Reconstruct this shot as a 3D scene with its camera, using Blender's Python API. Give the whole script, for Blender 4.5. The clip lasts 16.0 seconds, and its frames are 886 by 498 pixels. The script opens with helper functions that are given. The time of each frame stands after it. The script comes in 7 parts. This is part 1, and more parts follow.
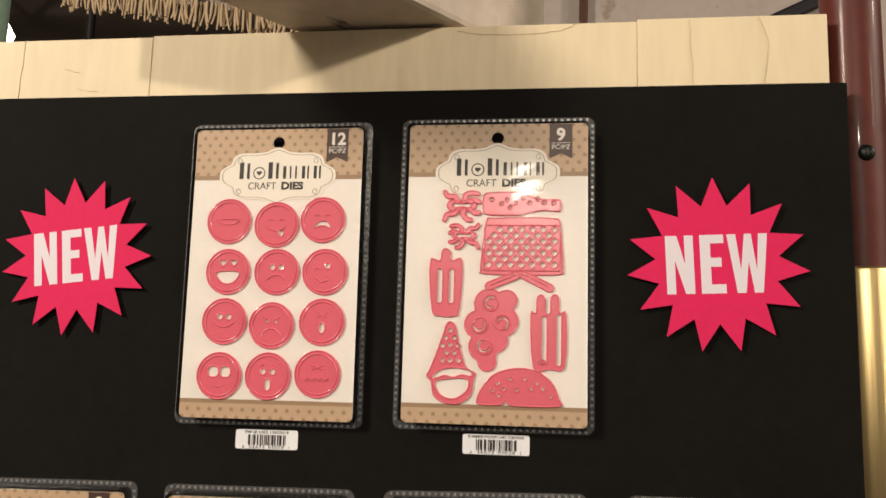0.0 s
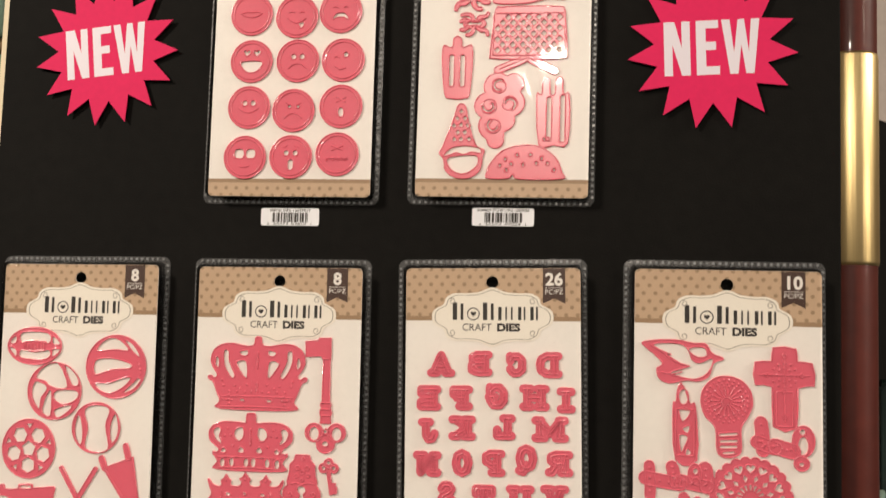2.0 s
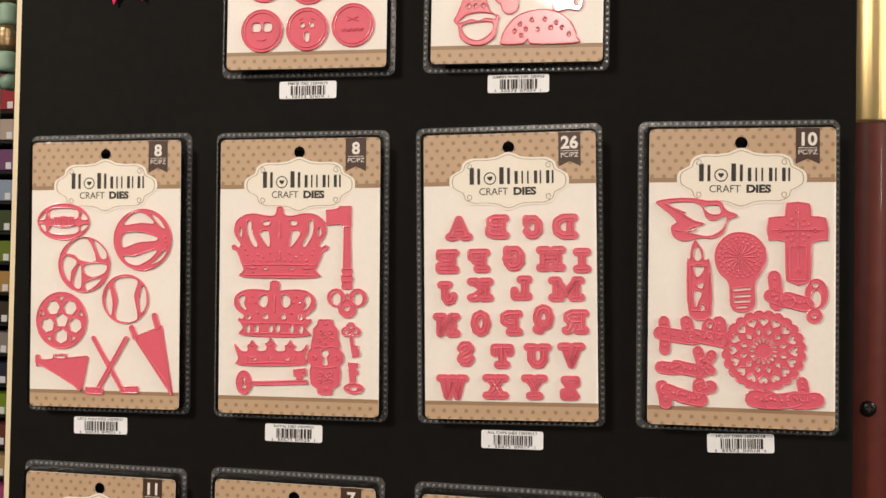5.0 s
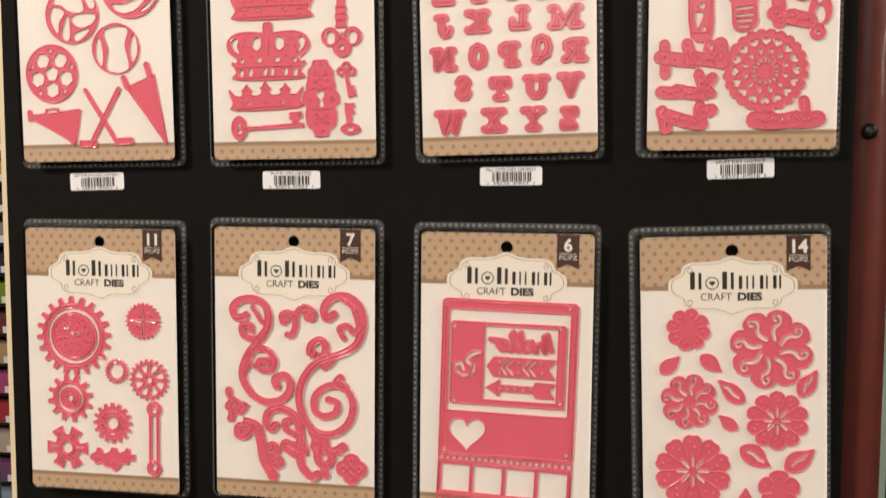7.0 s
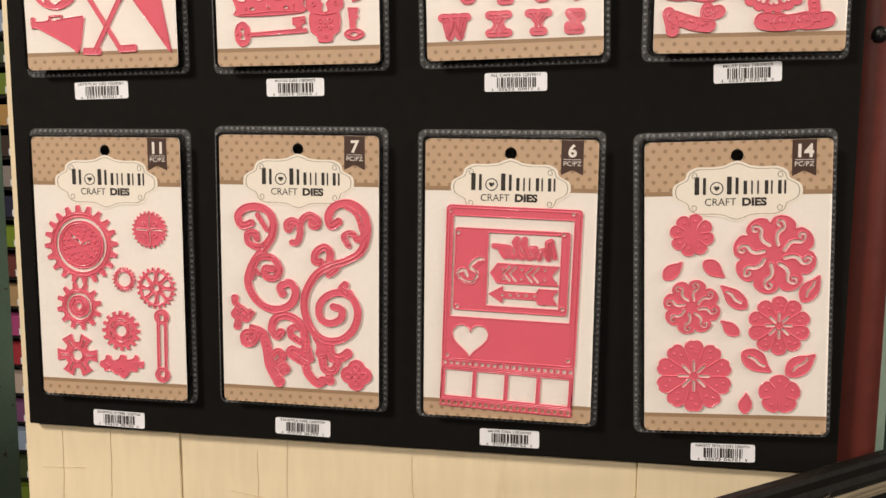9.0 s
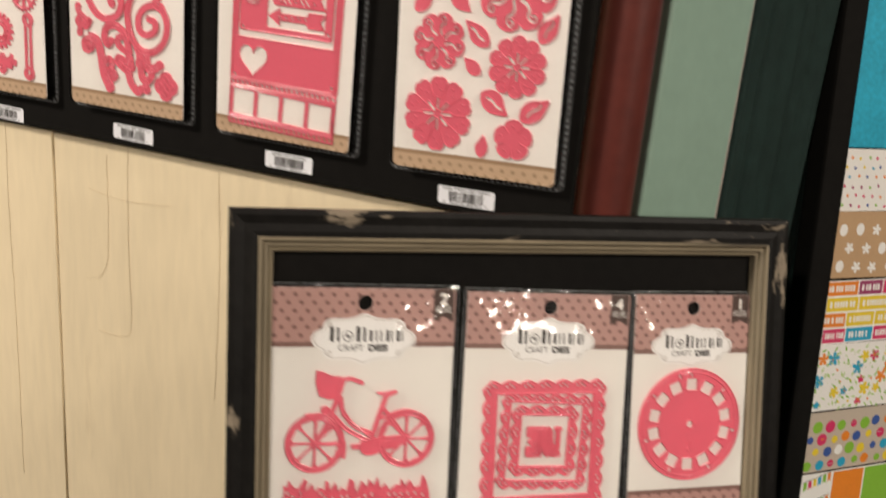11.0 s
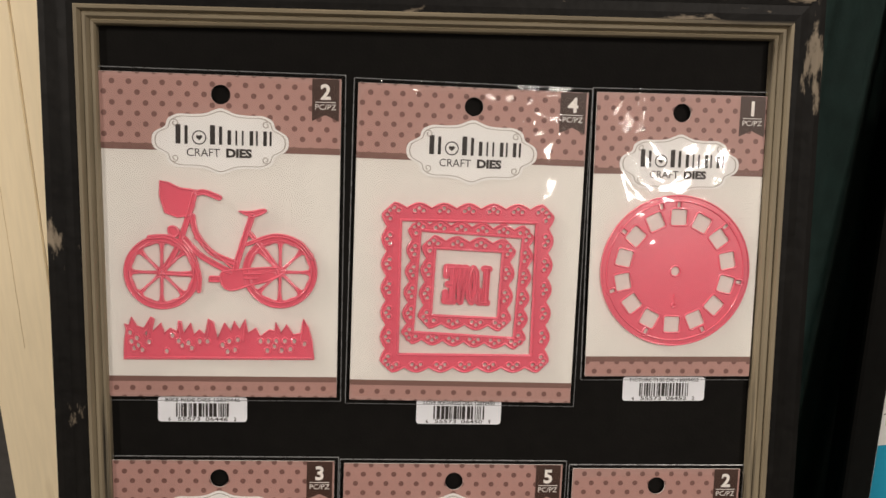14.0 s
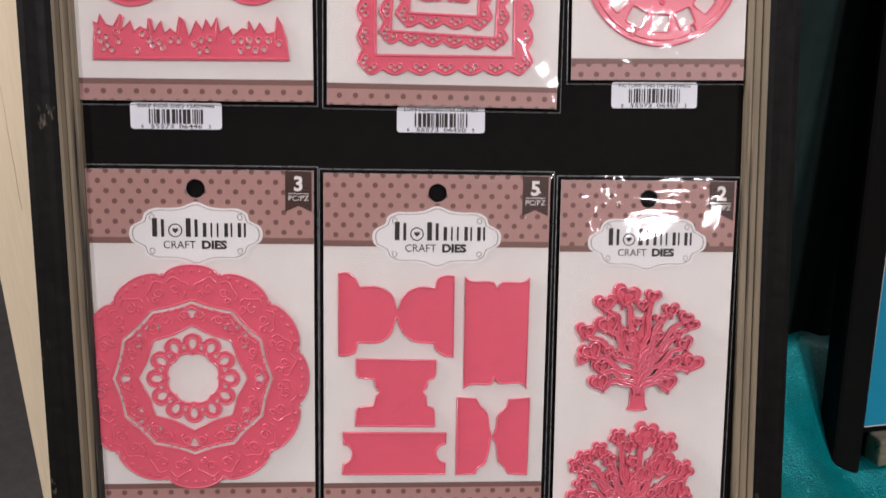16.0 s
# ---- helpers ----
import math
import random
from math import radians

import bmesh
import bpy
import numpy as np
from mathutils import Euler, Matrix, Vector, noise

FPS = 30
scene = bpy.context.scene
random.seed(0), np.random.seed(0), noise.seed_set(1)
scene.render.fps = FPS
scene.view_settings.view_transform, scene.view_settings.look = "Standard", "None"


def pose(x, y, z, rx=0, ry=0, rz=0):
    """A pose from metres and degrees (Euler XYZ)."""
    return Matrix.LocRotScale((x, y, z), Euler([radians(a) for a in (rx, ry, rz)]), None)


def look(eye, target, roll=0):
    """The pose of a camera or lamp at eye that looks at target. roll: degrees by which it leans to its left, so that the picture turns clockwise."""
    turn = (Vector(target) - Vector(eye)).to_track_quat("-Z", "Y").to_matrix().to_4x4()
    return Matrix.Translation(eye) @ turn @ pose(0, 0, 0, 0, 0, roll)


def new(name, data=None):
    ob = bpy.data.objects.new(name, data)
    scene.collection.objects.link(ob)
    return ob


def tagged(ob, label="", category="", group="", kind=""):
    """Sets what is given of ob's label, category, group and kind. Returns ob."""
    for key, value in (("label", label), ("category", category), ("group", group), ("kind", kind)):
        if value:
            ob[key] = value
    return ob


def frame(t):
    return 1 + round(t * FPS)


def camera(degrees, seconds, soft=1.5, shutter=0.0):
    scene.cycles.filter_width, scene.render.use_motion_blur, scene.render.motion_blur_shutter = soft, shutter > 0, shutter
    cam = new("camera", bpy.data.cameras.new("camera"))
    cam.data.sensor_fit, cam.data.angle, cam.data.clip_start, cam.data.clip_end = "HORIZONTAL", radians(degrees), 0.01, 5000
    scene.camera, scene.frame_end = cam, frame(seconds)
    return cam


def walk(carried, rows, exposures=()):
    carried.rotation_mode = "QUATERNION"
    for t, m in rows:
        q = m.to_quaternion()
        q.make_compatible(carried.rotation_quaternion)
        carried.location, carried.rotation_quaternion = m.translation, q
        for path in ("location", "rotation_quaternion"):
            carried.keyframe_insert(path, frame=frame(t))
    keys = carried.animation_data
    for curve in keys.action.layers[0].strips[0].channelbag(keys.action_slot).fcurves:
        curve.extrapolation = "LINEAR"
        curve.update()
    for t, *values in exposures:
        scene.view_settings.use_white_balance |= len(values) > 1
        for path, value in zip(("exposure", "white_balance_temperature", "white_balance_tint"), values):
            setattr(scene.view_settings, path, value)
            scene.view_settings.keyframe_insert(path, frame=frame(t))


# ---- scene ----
cam = camera(54.6, 16.0, shutter=0.35)
PATH = [
    (0, (0.196, -0.508, 1.634), (-0.084, 1.45, 1.933), 1.6),
    (0.5, (0.201, -0.518, 1.617), (-0.069, 1.445, 1.888), 1.7),
    (1, (0.203, -0.529, 1.589), (-0.066, 1.438, 1.834), 1.7),
    (1.5, (0.198, -0.532, 1.56), (-0.071, 1.44, 1.756), 2.2),
    (2, (0.193, -0.535, 1.536), (-0.076, 1.442, 1.685), 1.8),
    (2.5, (0.197, -0.539, 1.51), (-0.125, 1.43, 1.645), 1.3),
    (3, (0.198, -0.541, 1.486), (-0.1475, 1.424, 1.6055), 1.2),
    (3.2, (0.195, -0.543, 1.48), (-0.135, 1.425, 1.595), 1.4),
    (5.3, (0.196, -0.54, 1.482), (-0.113, 1.436, 1.501), 1.0),
    (5.5, (0.196, -0.539, 1.476), (-0.115, 1.437, 1.483), 1.0),
    (6, (0.197, -0.538, 1.445), (-0.112, 1.438, 1.41), 1.0),
    (6.5, (0.194, -0.538, 1.41), (-0.109, 1.436, 1.306), 0.6),
    (7, (0.197, -0.538, 1.366), (-0.105, 1.434, 1.222), 0.2),
    (7.5, (0.199, -0.534, 1.341), (-0.11, 1.431, 1.143), 0.0),
    (8, (0.196, -0.536, 1.337), (-0.109, 1.428, 1.113), 0.3),
    (8.2, (0.196, -0.536, 1.337), (-0.11, 1.427, 1.107), 0.3),
    (10.3, (0.299, -0.551, 1.32), (-0.231, 1.341, 0.949), 2.8),
    (10.5, (0.353, -0.538, 1.303), (-0.249, 1.323, 0.883), 3.9),
    (11, (0.492, -0.487, 1.265), (-0.278, 1.268, 0.695), 5.3),
    (11.5, (0.571, -0.441, 1.237), (-0.329, 1.219, 0.578), 4.1),
    (12, (0.574, -0.397, 1.207), (-0.373, 1.21, 0.486), 3.0),
    (12.5, (0.555, -0.357, 1.183), (-0.421, 1.217, 0.427), 2.5),
    (13, (0.542, -0.331, 1.167), (-0.451, 1.23, 0.407), 2.1),
    (13.5, (0.561, -0.334, 1.173), (-0.466, 1.215, 0.434), 2.1),
    (14, (0.565, -0.345, 1.173), (-0.495, 1.192, 0.455), 2.0),
    (14.5, (0.568, -0.349, 1.165), (-0.493, 1.19, 0.454), 1.6),
    (15, (0.582, -0.353, 1.127), (-0.467, 1.191, 0.408), 1.0),
    (15.5, (0.593, -0.364, 1.082), (-0.458, 1.163, 0.331), 0.9),
    (16, (0.6, -0.362, 1.047), (-0.492, 1.149, 0.324), 0.3),
]
walk(cam, [(t, look(eye, target, roll)) for t, eye, target, roll in PATH],
     [(0, -0.17, 6950, 10), (3, -0.15, 6700, 10), (8, 0.0, 6650, 11), (10.5, 0.04, 6550, 10), (11, 0.03, 6550, 10), (12, -0.08, 6500, 10), (14.5, -0.10, 6200, 11), (15.2, -0.07, 5950, 14), (16, -0.04, 5700, 18)])

# ---- world, lights ----
WARM = (1.0, 0.89, 0.775)
world = bpy.data.worlds.new("hall")
scene.world = world
world.use_nodes = True
world.node_tree.nodes["Background"].inputs[0].default_value = (0.55, 0.47, 0.42, 1)
world.node_tree.nodes["Background"].inputs[1].default_value = 0.03
scene.view_settings.exposure = 0.0


def lamp(name, eye, target, power, size, spread=160):
    data = bpy.data.lights.new(name, "AREA")
    data.shape, data.size, data.energy, data.color, data.spread = "DISK", size, power, WARM, radians(spread)
    ob = new(name, data)
    ob.matrix_world = look(eye, target)
    return ob


lamp("unseen_lamp", (2.6, -1.7, 2.7), (0.2, 0, 1.4), 6, 0.35)
lamp("unseen_lamp", (0.16, -3.0, 2.58), (0.0, 0, 1.3), 25, 0.13)
# added fill from the left, out of view: lifts the door and left packs
lamp("unseen_lamp", (-1.8, -1.8, 2.9), (-0.1, 0, 1.2), 60, 0.5)
# added out of view to brighten the papers and the mint panel
lamp("unseen_lamp", (3.2, -0.6, 3.2), (0.9, 0.3, 0.9), 44, 0.4)
lamp("unseen_lamp", (2.95, -1.52, 1.82), (0.5, 0.05, 1.05), 11, 0.26)
# added unseen lamp behind the rack, aimed down at it
lamp("unseen_lamp", (-2.0, 4.0, 4.2), (-1.4, 1.9, 1.2), 50, 0.6)

# ---- materials ----


def material(name, colour, rough=0.5, metal=0.0, vary=0.12, scale=40.0, bump=0.0, bump_scale=200.0, coat=0.0, spec=0.5, stretch=(1, 1, 1)):
    """A principled surface with two scales of tone and a fine relief."""
    m = bpy.data.materials.new(name)
    m.use_nodes = True
    nt = m.node_tree
    b = nt.nodes["Principled BSDF"]
    b.inputs["Roughness"].default_value, b.inputs["Metallic"].default_value = rough, metal
    b.inputs["Coat Weight"].default_value = coat
    b.inputs["Specular IOR Level"].default_value = spec
    tc = nt.nodes.new("ShaderNodeTexCoord")
    mp = nt.nodes.new("ShaderNodeMapping")
    mp.inputs["Scale"].default_value = stretch
    nt.links.new(tc.outputs["Object"], mp.inputs["Vector"])
    n1, n2 = nt.nodes.new("ShaderNodeTexNoise"), nt.nodes.new("ShaderNodeTexNoise")
    n1.inputs["Scale"].default_value, n2.inputs["Scale"].default_value = scale, scale * 9
    n1.inputs["Detail"].default_value = 5
    for n in (n1, n2):
        nt.links.new(mp.outputs[0], n.inputs["Vector"])
    add = nt.nodes.new("ShaderNodeMath")
    add.operation = "ADD"
    nt.links.new(n1.outputs[0], add.inputs[0])
    nt.links.new(n2.outputs[0], add.inputs[1])
    rng = nt.nodes.new("ShaderNodeMapRange")
    rng.inputs[1].default_value, rng.inputs[2].default_value = 0.6, 1.4
    rng.inputs[3].default_value, rng.inputs[4].default_value = 1 - vary, 1 + vary
    nt.links.new(add.outputs[0], rng.inputs[0])
    mix = nt.nodes.new("ShaderNodeVectorMath")
    mix.operation = "SCALE"
    mix.inputs[0].default_value = colour
    nt.links.new(rng.outputs[0], mix.inputs["Scale"])
    nt.links.new(mix.outputs[0], b.inputs["Base Color"])
    if bump:
        n3, bp = nt.nodes.new("ShaderNodeTexNoise"), nt.nodes.new("ShaderNodeBump")
        n3.inputs["Scale"].default_value = bump_scale
        nt.links.new(mp.outputs[0], n3.inputs["Vector"])
        bp.inputs["Strength"].default_value, bp.inputs["Distance"].default_value = bump, 0.001
        nt.links.new(n3.outputs[0], bp.inputs["Height"])
        nt.links.new(bp.outputs[0], b.inputs["Normal"])
    return m


def worn(m, under, scale=30.0, low=0.62, high=0.66, stretch=(1, 1, 1)):
    """Flaked paint: the colour beneath shows in ragged patches."""
    nt = m.node_tree
    b = nt.nodes["Principled BSDF"]
    top = b.inputs["Base Color"].links[0].from_socket
    tc, mp, n = (nt.nodes.new("ShaderNode" + k) for k in ("TexCoord", "Mapping", "TexNoise"))
    mp.inputs["Scale"].default_value = stretch
    n.inputs["Scale"].default_value, n.inputs["Detail"].default_value, n.inputs["Roughness"].default_value = scale, 9, 0.62
    nt.links.new(tc.outputs["Object"], mp.inputs[0])
    nt.links.new(mp.outputs[0], n.inputs["Vector"])
    r = nt.nodes.new("ShaderNodeMapRange")
    r.inputs[1].default_value, r.inputs[2].default_value = low, high
    nt.links.new(n.outputs[0], r.inputs[0])
    mx = nt.nodes.new("ShaderNodeMix")
    mx.data_type = "RGBA"
    nt.links.new(r.outputs[0], mx.inputs[0])
    nt.links.new(top, mx.inputs[6])
    mx.inputs[7].default_value = (*under, 1)
    nt.links.new(mx.outputs[2], b.inputs["Base Color"])
    return m


def dotted(name, ground, dot, px, py, r):
    """Printed card with staggered dots; px and py are the steps along and between the rows, r the dot's radius, in metres."""
    m = material(name, ground, 0.45, vary=0.05, scale=90)
    nt = m.node_tree
    b = nt.nodes["Principled BSDF"]
    top = b.inputs["Base Color"].links[0].from_socket
    tc = nt.nodes.new("ShaderNodeTexCoord")
    far = []
    for k in (0.0, 0.5):
        a, f, c, s, ln = (nt.nodes.new("ShaderNodeVectorMath") for _ in range(5))
        a.operation, a.inputs[1].default_value, a.inputs[2].default_value = "MULTIPLY_ADD", (1 / px, 0.5 / py, 0), (k, k, 0)
        f.operation = "FRACTION"
        c.operation, c.inputs[1].default_value = "SUBTRACT", (0.5, 0.5, 0)
        s.operation, s.inputs[1].default_value = "MULTIPLY", (px, 2 * py, 0)
        ln.operation = "LENGTH"
        nt.links.new(tc.outputs["Object"], a.inputs[0])
        nt.links.new(a.outputs[0], f.inputs[0])
        nt.links.new(f.outputs[0], c.inputs[0])
        nt.links.new(c.outputs[0], s.inputs[0])
        nt.links.new(s.outputs[0], ln.inputs[0])
        far.append(ln.outputs["Value"])
    mn, rg, mx = nt.nodes.new("ShaderNodeMath"), nt.nodes.new("ShaderNodeMapRange"), nt.nodes.new("ShaderNodeMix")
    mn.operation = "MINIMUM"
    nt.links.new(far[0], mn.inputs[0])
    nt.links.new(far[1], mn.inputs[1])
    rg.inputs[1].default_value, rg.inputs[2].default_value = r * 1.08, r * 0.92
    nt.links.new(mn.outputs[0], rg.inputs[0])
    mx.data_type = "RGBA"
    nt.links.new(rg.outputs[0], mx.inputs[0])
    nt.links.new(top, mx.inputs[6])
    mx.inputs[7].default_value = (*dot, 1)
    nt.links.new(mx.outputs[2], b.inputs["Base Color"])
    return m


def clear(name, gloss=0.05, tint=(0.96, 0.96, 0.95), ior=1.5, bump=0.0, bump_scale=30.0):
    """Thin clear plastic: it lets light straight through and mirrors a little at its face."""
    m = bpy.data.materials.new(name)
    m.use_nodes = True
    nt = m.node_tree
    nt.nodes.clear()
    out, mix, tr, gl, fr = (nt.nodes.new("ShaderNode" + k) for k in ("OutputMaterial", "MixShader", "BsdfTransparent", "BsdfGlossy", "Fresnel"))
    tr.inputs[0].default_value = (*tint, 1)
    gl.inputs["Roughness"].default_value = gloss
    fr.inputs[0].default_value = ior
    nt.links.new(fr.outputs[0], mix.inputs[0])
    nt.links.new(tr.outputs[0], mix.inputs[1])
    nt.links.new(gl.outputs[0], mix.inputs[2])
    nt.links.new(mix.outputs[0], out.inputs[0])
    if bump:
        tc, n, bp = nt.nodes.new("ShaderNodeTexCoord"), nt.nodes.new("ShaderNodeTexNoise"), nt.nodes.new("ShaderNodeBump")
        n.inputs["Scale"].default_value, n.inputs["Detail"].default_value = bump_scale, 2
        n.inputs["Distortion"].default_value = 1.2
        nt.links.new(tc.outputs["Object"], n.inputs["Vector"])
        nt.links.new(n.outputs[0], bp.inputs["Height"])
        bp.inputs["Strength"].default_value, bp.inputs["Distance"].default_value = bump, 0.002
        nt.links.new(bp.outputs[0], gl.inputs["Normal"])
        nt.links.new(bp.outputs[0], fr.inputs["Normal"])
    return m


def hazy(name, body):
    """Clear plastic thick enough to look greyish, glossy."""
    m = bpy.data.materials.new(name)
    m.use_nodes = True
    nt = m.node_tree
    b = nt.nodes["Principled BSDF"]
    b.inputs["Base Color"].default_value = (0.30, 0.305, 0.31, 1)
    b.inputs["Roughness"].default_value = 0.27
    b.inputs["Specular IOR Level"].default_value = 0.9
    mix, tr = nt.nodes.new("ShaderNodeMixShader"), nt.nodes.new("ShaderNodeBsdfTransparent")
    n, rg, tc, bp = (nt.nodes.new("ShaderNode" + k) for k in ("TexNoise", "MapRange", "TexCoord", "Bump"))
    nt.links.new(tc.outputs["Object"], n.inputs["Vector"])
    n.inputs["Scale"].default_value = 220
    rg.inputs[3].default_value, rg.inputs[4].default_value = body * 0.6, body * 1.4
    nt.links.new(n.outputs[0], rg.inputs[0])
    nt.links.new(n.outputs[0], bp.inputs["Height"])
    bp.inputs["Strength"].default_value, bp.inputs["Distance"].default_value = 0.35, 0.001
    nt.links.new(bp.outputs[0], b.inputs["Normal"])
    nt.links.new(rg.outputs[0], mix.inputs[0])
    nt.links.new(tr.outputs[0], mix.inputs[1])
    nt.links.new(b.outputs[0], mix.inputs[2])
    nt.links.new(mix.outputs[0], nt.nodes["Material Output"].inputs[0])
    return m


M_BLACK = material("black_board_paint", (0.0066, 0.0060, 0.0052), 0.75, vary=0.25, scale=14, bump=0.15, bump_scale=900, spec=0.10)
M_CREAM = worn(material("cream_paint", (0.85, 0.72, 0.49), 0.55, vary=0.07, scale=5, bump=0.5, bump_scale=30, stretch=(3, 3, 0.5)), (0.70, 0.57, 0.37), 14, 0.62, 0.76, (2, 2, 0.35))
M_WHITEWOOD = worn(material("white_distressed_paint", (0.66, 0.57, 0.48), 0.6, vary=0.14, scale=9, bump=0.6, bump_scale=60), (0.11, 0.075, 0.05), 11, 0.64, 0.67, (1, 0.3, 1))
M_POLE = worn(material("dark_red_gloss_paint", (0.105, 0.022, 0.016), 0.46, vary=0.2, scale=12, bump=0.3, bump_scale=60, coat=0.08, spec=0.3), (0.30, 0.14, 0.09), 60, 0.74, 0.76)
M_BRASS = material("polished_brass", (0.88, 0.67, 0.33), 0.38, 1.0, vary=0.06, scale=30, bump=0.3, bump_scale=40, stretch=(6, 6, 0.15))
M_SCREW = material("black_screw", (0.02, 0.022, 0.022), 0.35, 0.8)
M_CARD = material("cream_card", (0.84, 0.805, 0.755), 0.42, vary=0.025, scale=30)
M_CARD2 = material("white_card", (0.74, 0.715, 0.67), 0.42, vary=0.025, scale=30)
M_KRAFT = dotted("kraft_dots", (0.52, 0.365, 0.24), (0.33, 0.225, 0.135), 0.0069, 0.00465, 0.00120)
M_MAUVE = dotted("mauve_dots", (0.44, 0.262, 0.228), (0.195, 0.10, 0.085), 0.0069, 0.0044, 0.00118)
M_STRIPE = material("tan_stripe", (0.33, 0.215, 0.125), 0.45, vary=0.05)
M_STRIPE2 = material("mauve_stripe", (0.21, 0.115, 0.095), 0.45, vary=0.05)
M_PLAQUE = material("plaque_paper", (0.84, 0.79, 0.70), 0.45, vary=0.02)
M_PLAQUE2 = material("plaque_white_paper", (0.80, 0.79, 0.77), 0.45, vary=0.02)
M_GREYINK = material("grey_ink", (0.34, 0.31, 0.27), 0.5, vary=0.03)
M_INK = material("brown_black_ink", (0.025, 0.020, 0.017), 0.5, vary=0.05)
M_RIBBON = material("dark_brown_ink", (0.060, 0.030, 0.021), 0.45, vary=0.06)
M_WHITEINK = material("white_ink", (0.82, 0.78, 0.73), 0.45, vary=0.02)
M_DIE = material("pink_die_metal", (0.75, 0.140, 0.198), 0.28, 0.0, vary=0.04, scale=60, bump=0.04, bump_scale=260, coat=0.6, spec=0.7)
M_STAR = material("hot_pink_card", (0.76, 0.022, 0.115), 0.7, vary=0.05, scale=30, spec=0.2)
# same metal as M_DIE; the highlight on raised edges is put into the colour
M_RIM = material("pink_edge_painted_glint", (0.78, 0.165, 0.225), 0.18, vary=0.05, scale=60, coat=0.9, spec=0.9)
M_LABEL = material("label_paper", (0.88, 0.89, 0.93), 0.5, vary=0.02)
M_SHELL = clear("clear_blister", 0.07, (0.95, 0.95, 0.95), 1.13, 0.35, 18)
M_EDGE = hazy("clear_flange", 0.24)
M_CRIMP = hazy("crimped_plastic", 0.60)
M_SIDE = clear("clear_side", 0.09, (0.86, 0.87, 0.88), 1.75, 0.8, 130)
M_FILM = clear("clear_film", 0.045, (0.94, 0.94, 0.94), 1.47, 0.8, 30)
M_FRAME = worn(material("black_worn_paint", (0.0078, 0.0071, 0.0062), 0.52, vary=0.4, scale=25, bump=0.5, bump_scale=120, spec=0.14), (0.25, 0.205, 0.15), 34, 0.605, 0.64, (0.45, 1.3, 1.3))
M_GREYWOOD = worn(material("grey_weathered_wood", (0.225, 0.185, 0.120), 0.62, vary=0.32, scale=20, bump=0.8, bump_scale=60, stretch=(0.12, 1.6, 1.6)), (0.022, 0.018, 0.014), 40, 0.56, 0.66, (0.09, 3, 3))

# ---- builders ----


def thing(name, m, label, category, group=""):
    ob = new(name)
    ob.matrix_world = m
    ob.empty_display_size = 0.01
    return tagged(ob, label, category, group)


def add_mesh(name, mesh, mat, parent=None, label="", m=None):
    ob = new(name, mesh)
    if mat is not None:
        mesh.materials.clear()
        mesh.materials.append(mat)
    if parent is not None:
        ob.parent = parent
    if m is not None:
        ob.matrix_local = m
    if label:
        ob["label"] = label
    return ob


def part(name, bm, mat, parent=None, label="", m=None, smooth=False):
    mesh = bpy.data.meshes.new(name)
    for f in bm.faces:
        f.smooth = smooth
    bm.to_mesh(mesh)
    bm.free()
    return add_mesh(name, mesh, mat, parent, label, m)


def box_bm(w, d, h, bevel=0.0, centre=(0, 0, 0), seg=2):
    bm = bmesh.new()
    bmesh.ops.create_cube(bm, size=1)
    bmesh.ops.scale(bm, vec=(w, d, h), verts=bm.verts)
    if bevel:
        bmesh.ops.bevel(bm, geom=bm.edges[:], offset=bevel, segments=seg, profile=0.5, affect="EDGES")
    bmesh.ops.translate(bm, vec=centre, verts=bm.verts)
    return bm


def merge(bm, other, m=None):
    """Adds a bmesh to another, moved by m."""
    if m is not None:
        bmesh.ops.transform(other, matrix=m, verts=other.verts)
    mesh = bpy.data.meshes.new("part")
    other.to_mesh(mesh)
    other.free()
    bm.from_mesh(mesh)
    bpy.data.meshes.remove(mesh)
    return bm


def lathe_bm(profile, n=40):
    """A turned shape about z from (radius, height) pairs."""
    bm = bmesh.new()
    rings = [[bm.verts.new((r * math.cos(2 * math.pi * k / n), r * math.sin(2 * math.pi * k / n), z)) for k in range(n)] for r, z in profile]
    for a, b in zip(rings, rings[1:]):
        for k in range(n):
            bm.faces.new((a[k], a[(k + 1) % n], b[(k + 1) % n], b[k]))
    bm.faces.new(rings[-1])
    bm.faces.new(rings[0][::-1])
    return bm


# Flat shapes: loops of (x, y) in millimetres, x to the right and y up; the first loop is the outline, the others are holes.
def circle(c, r, n=36, squash=1.0):
    return [(c[0] + r * math.cos(2 * math.pi * k / n), c[1] + squash * r * math.sin(2 * math.pi * k / n)) for k in range(n)]


def rrect(c, w, h, r=1.0, turn=0.0, n=4):
    out = []
    for (sx, sy), a0 in zip(((1, 1), (-1, 1), (-1, -1), (1, -1)), (0, 90, 180, 270)):
        for k in range(n + 1):
            a = radians(a0 + 90 * k / n)
            out.append((sx * (w / 2 - r) + r * math.cos(a), sy * (h / 2 - r) + r * math.sin(a)))
    return turned(out, turn, c)


def turned(loop, degrees, c=(0, 0), scale=1.0):
    ca, sa = math.cos(radians(degrees)) * scale, math.sin(radians(degrees)) * scale
    return [(c[0] + ca * x - sa * y, c[1] + sa * x + ca * y) for x, y in loop]


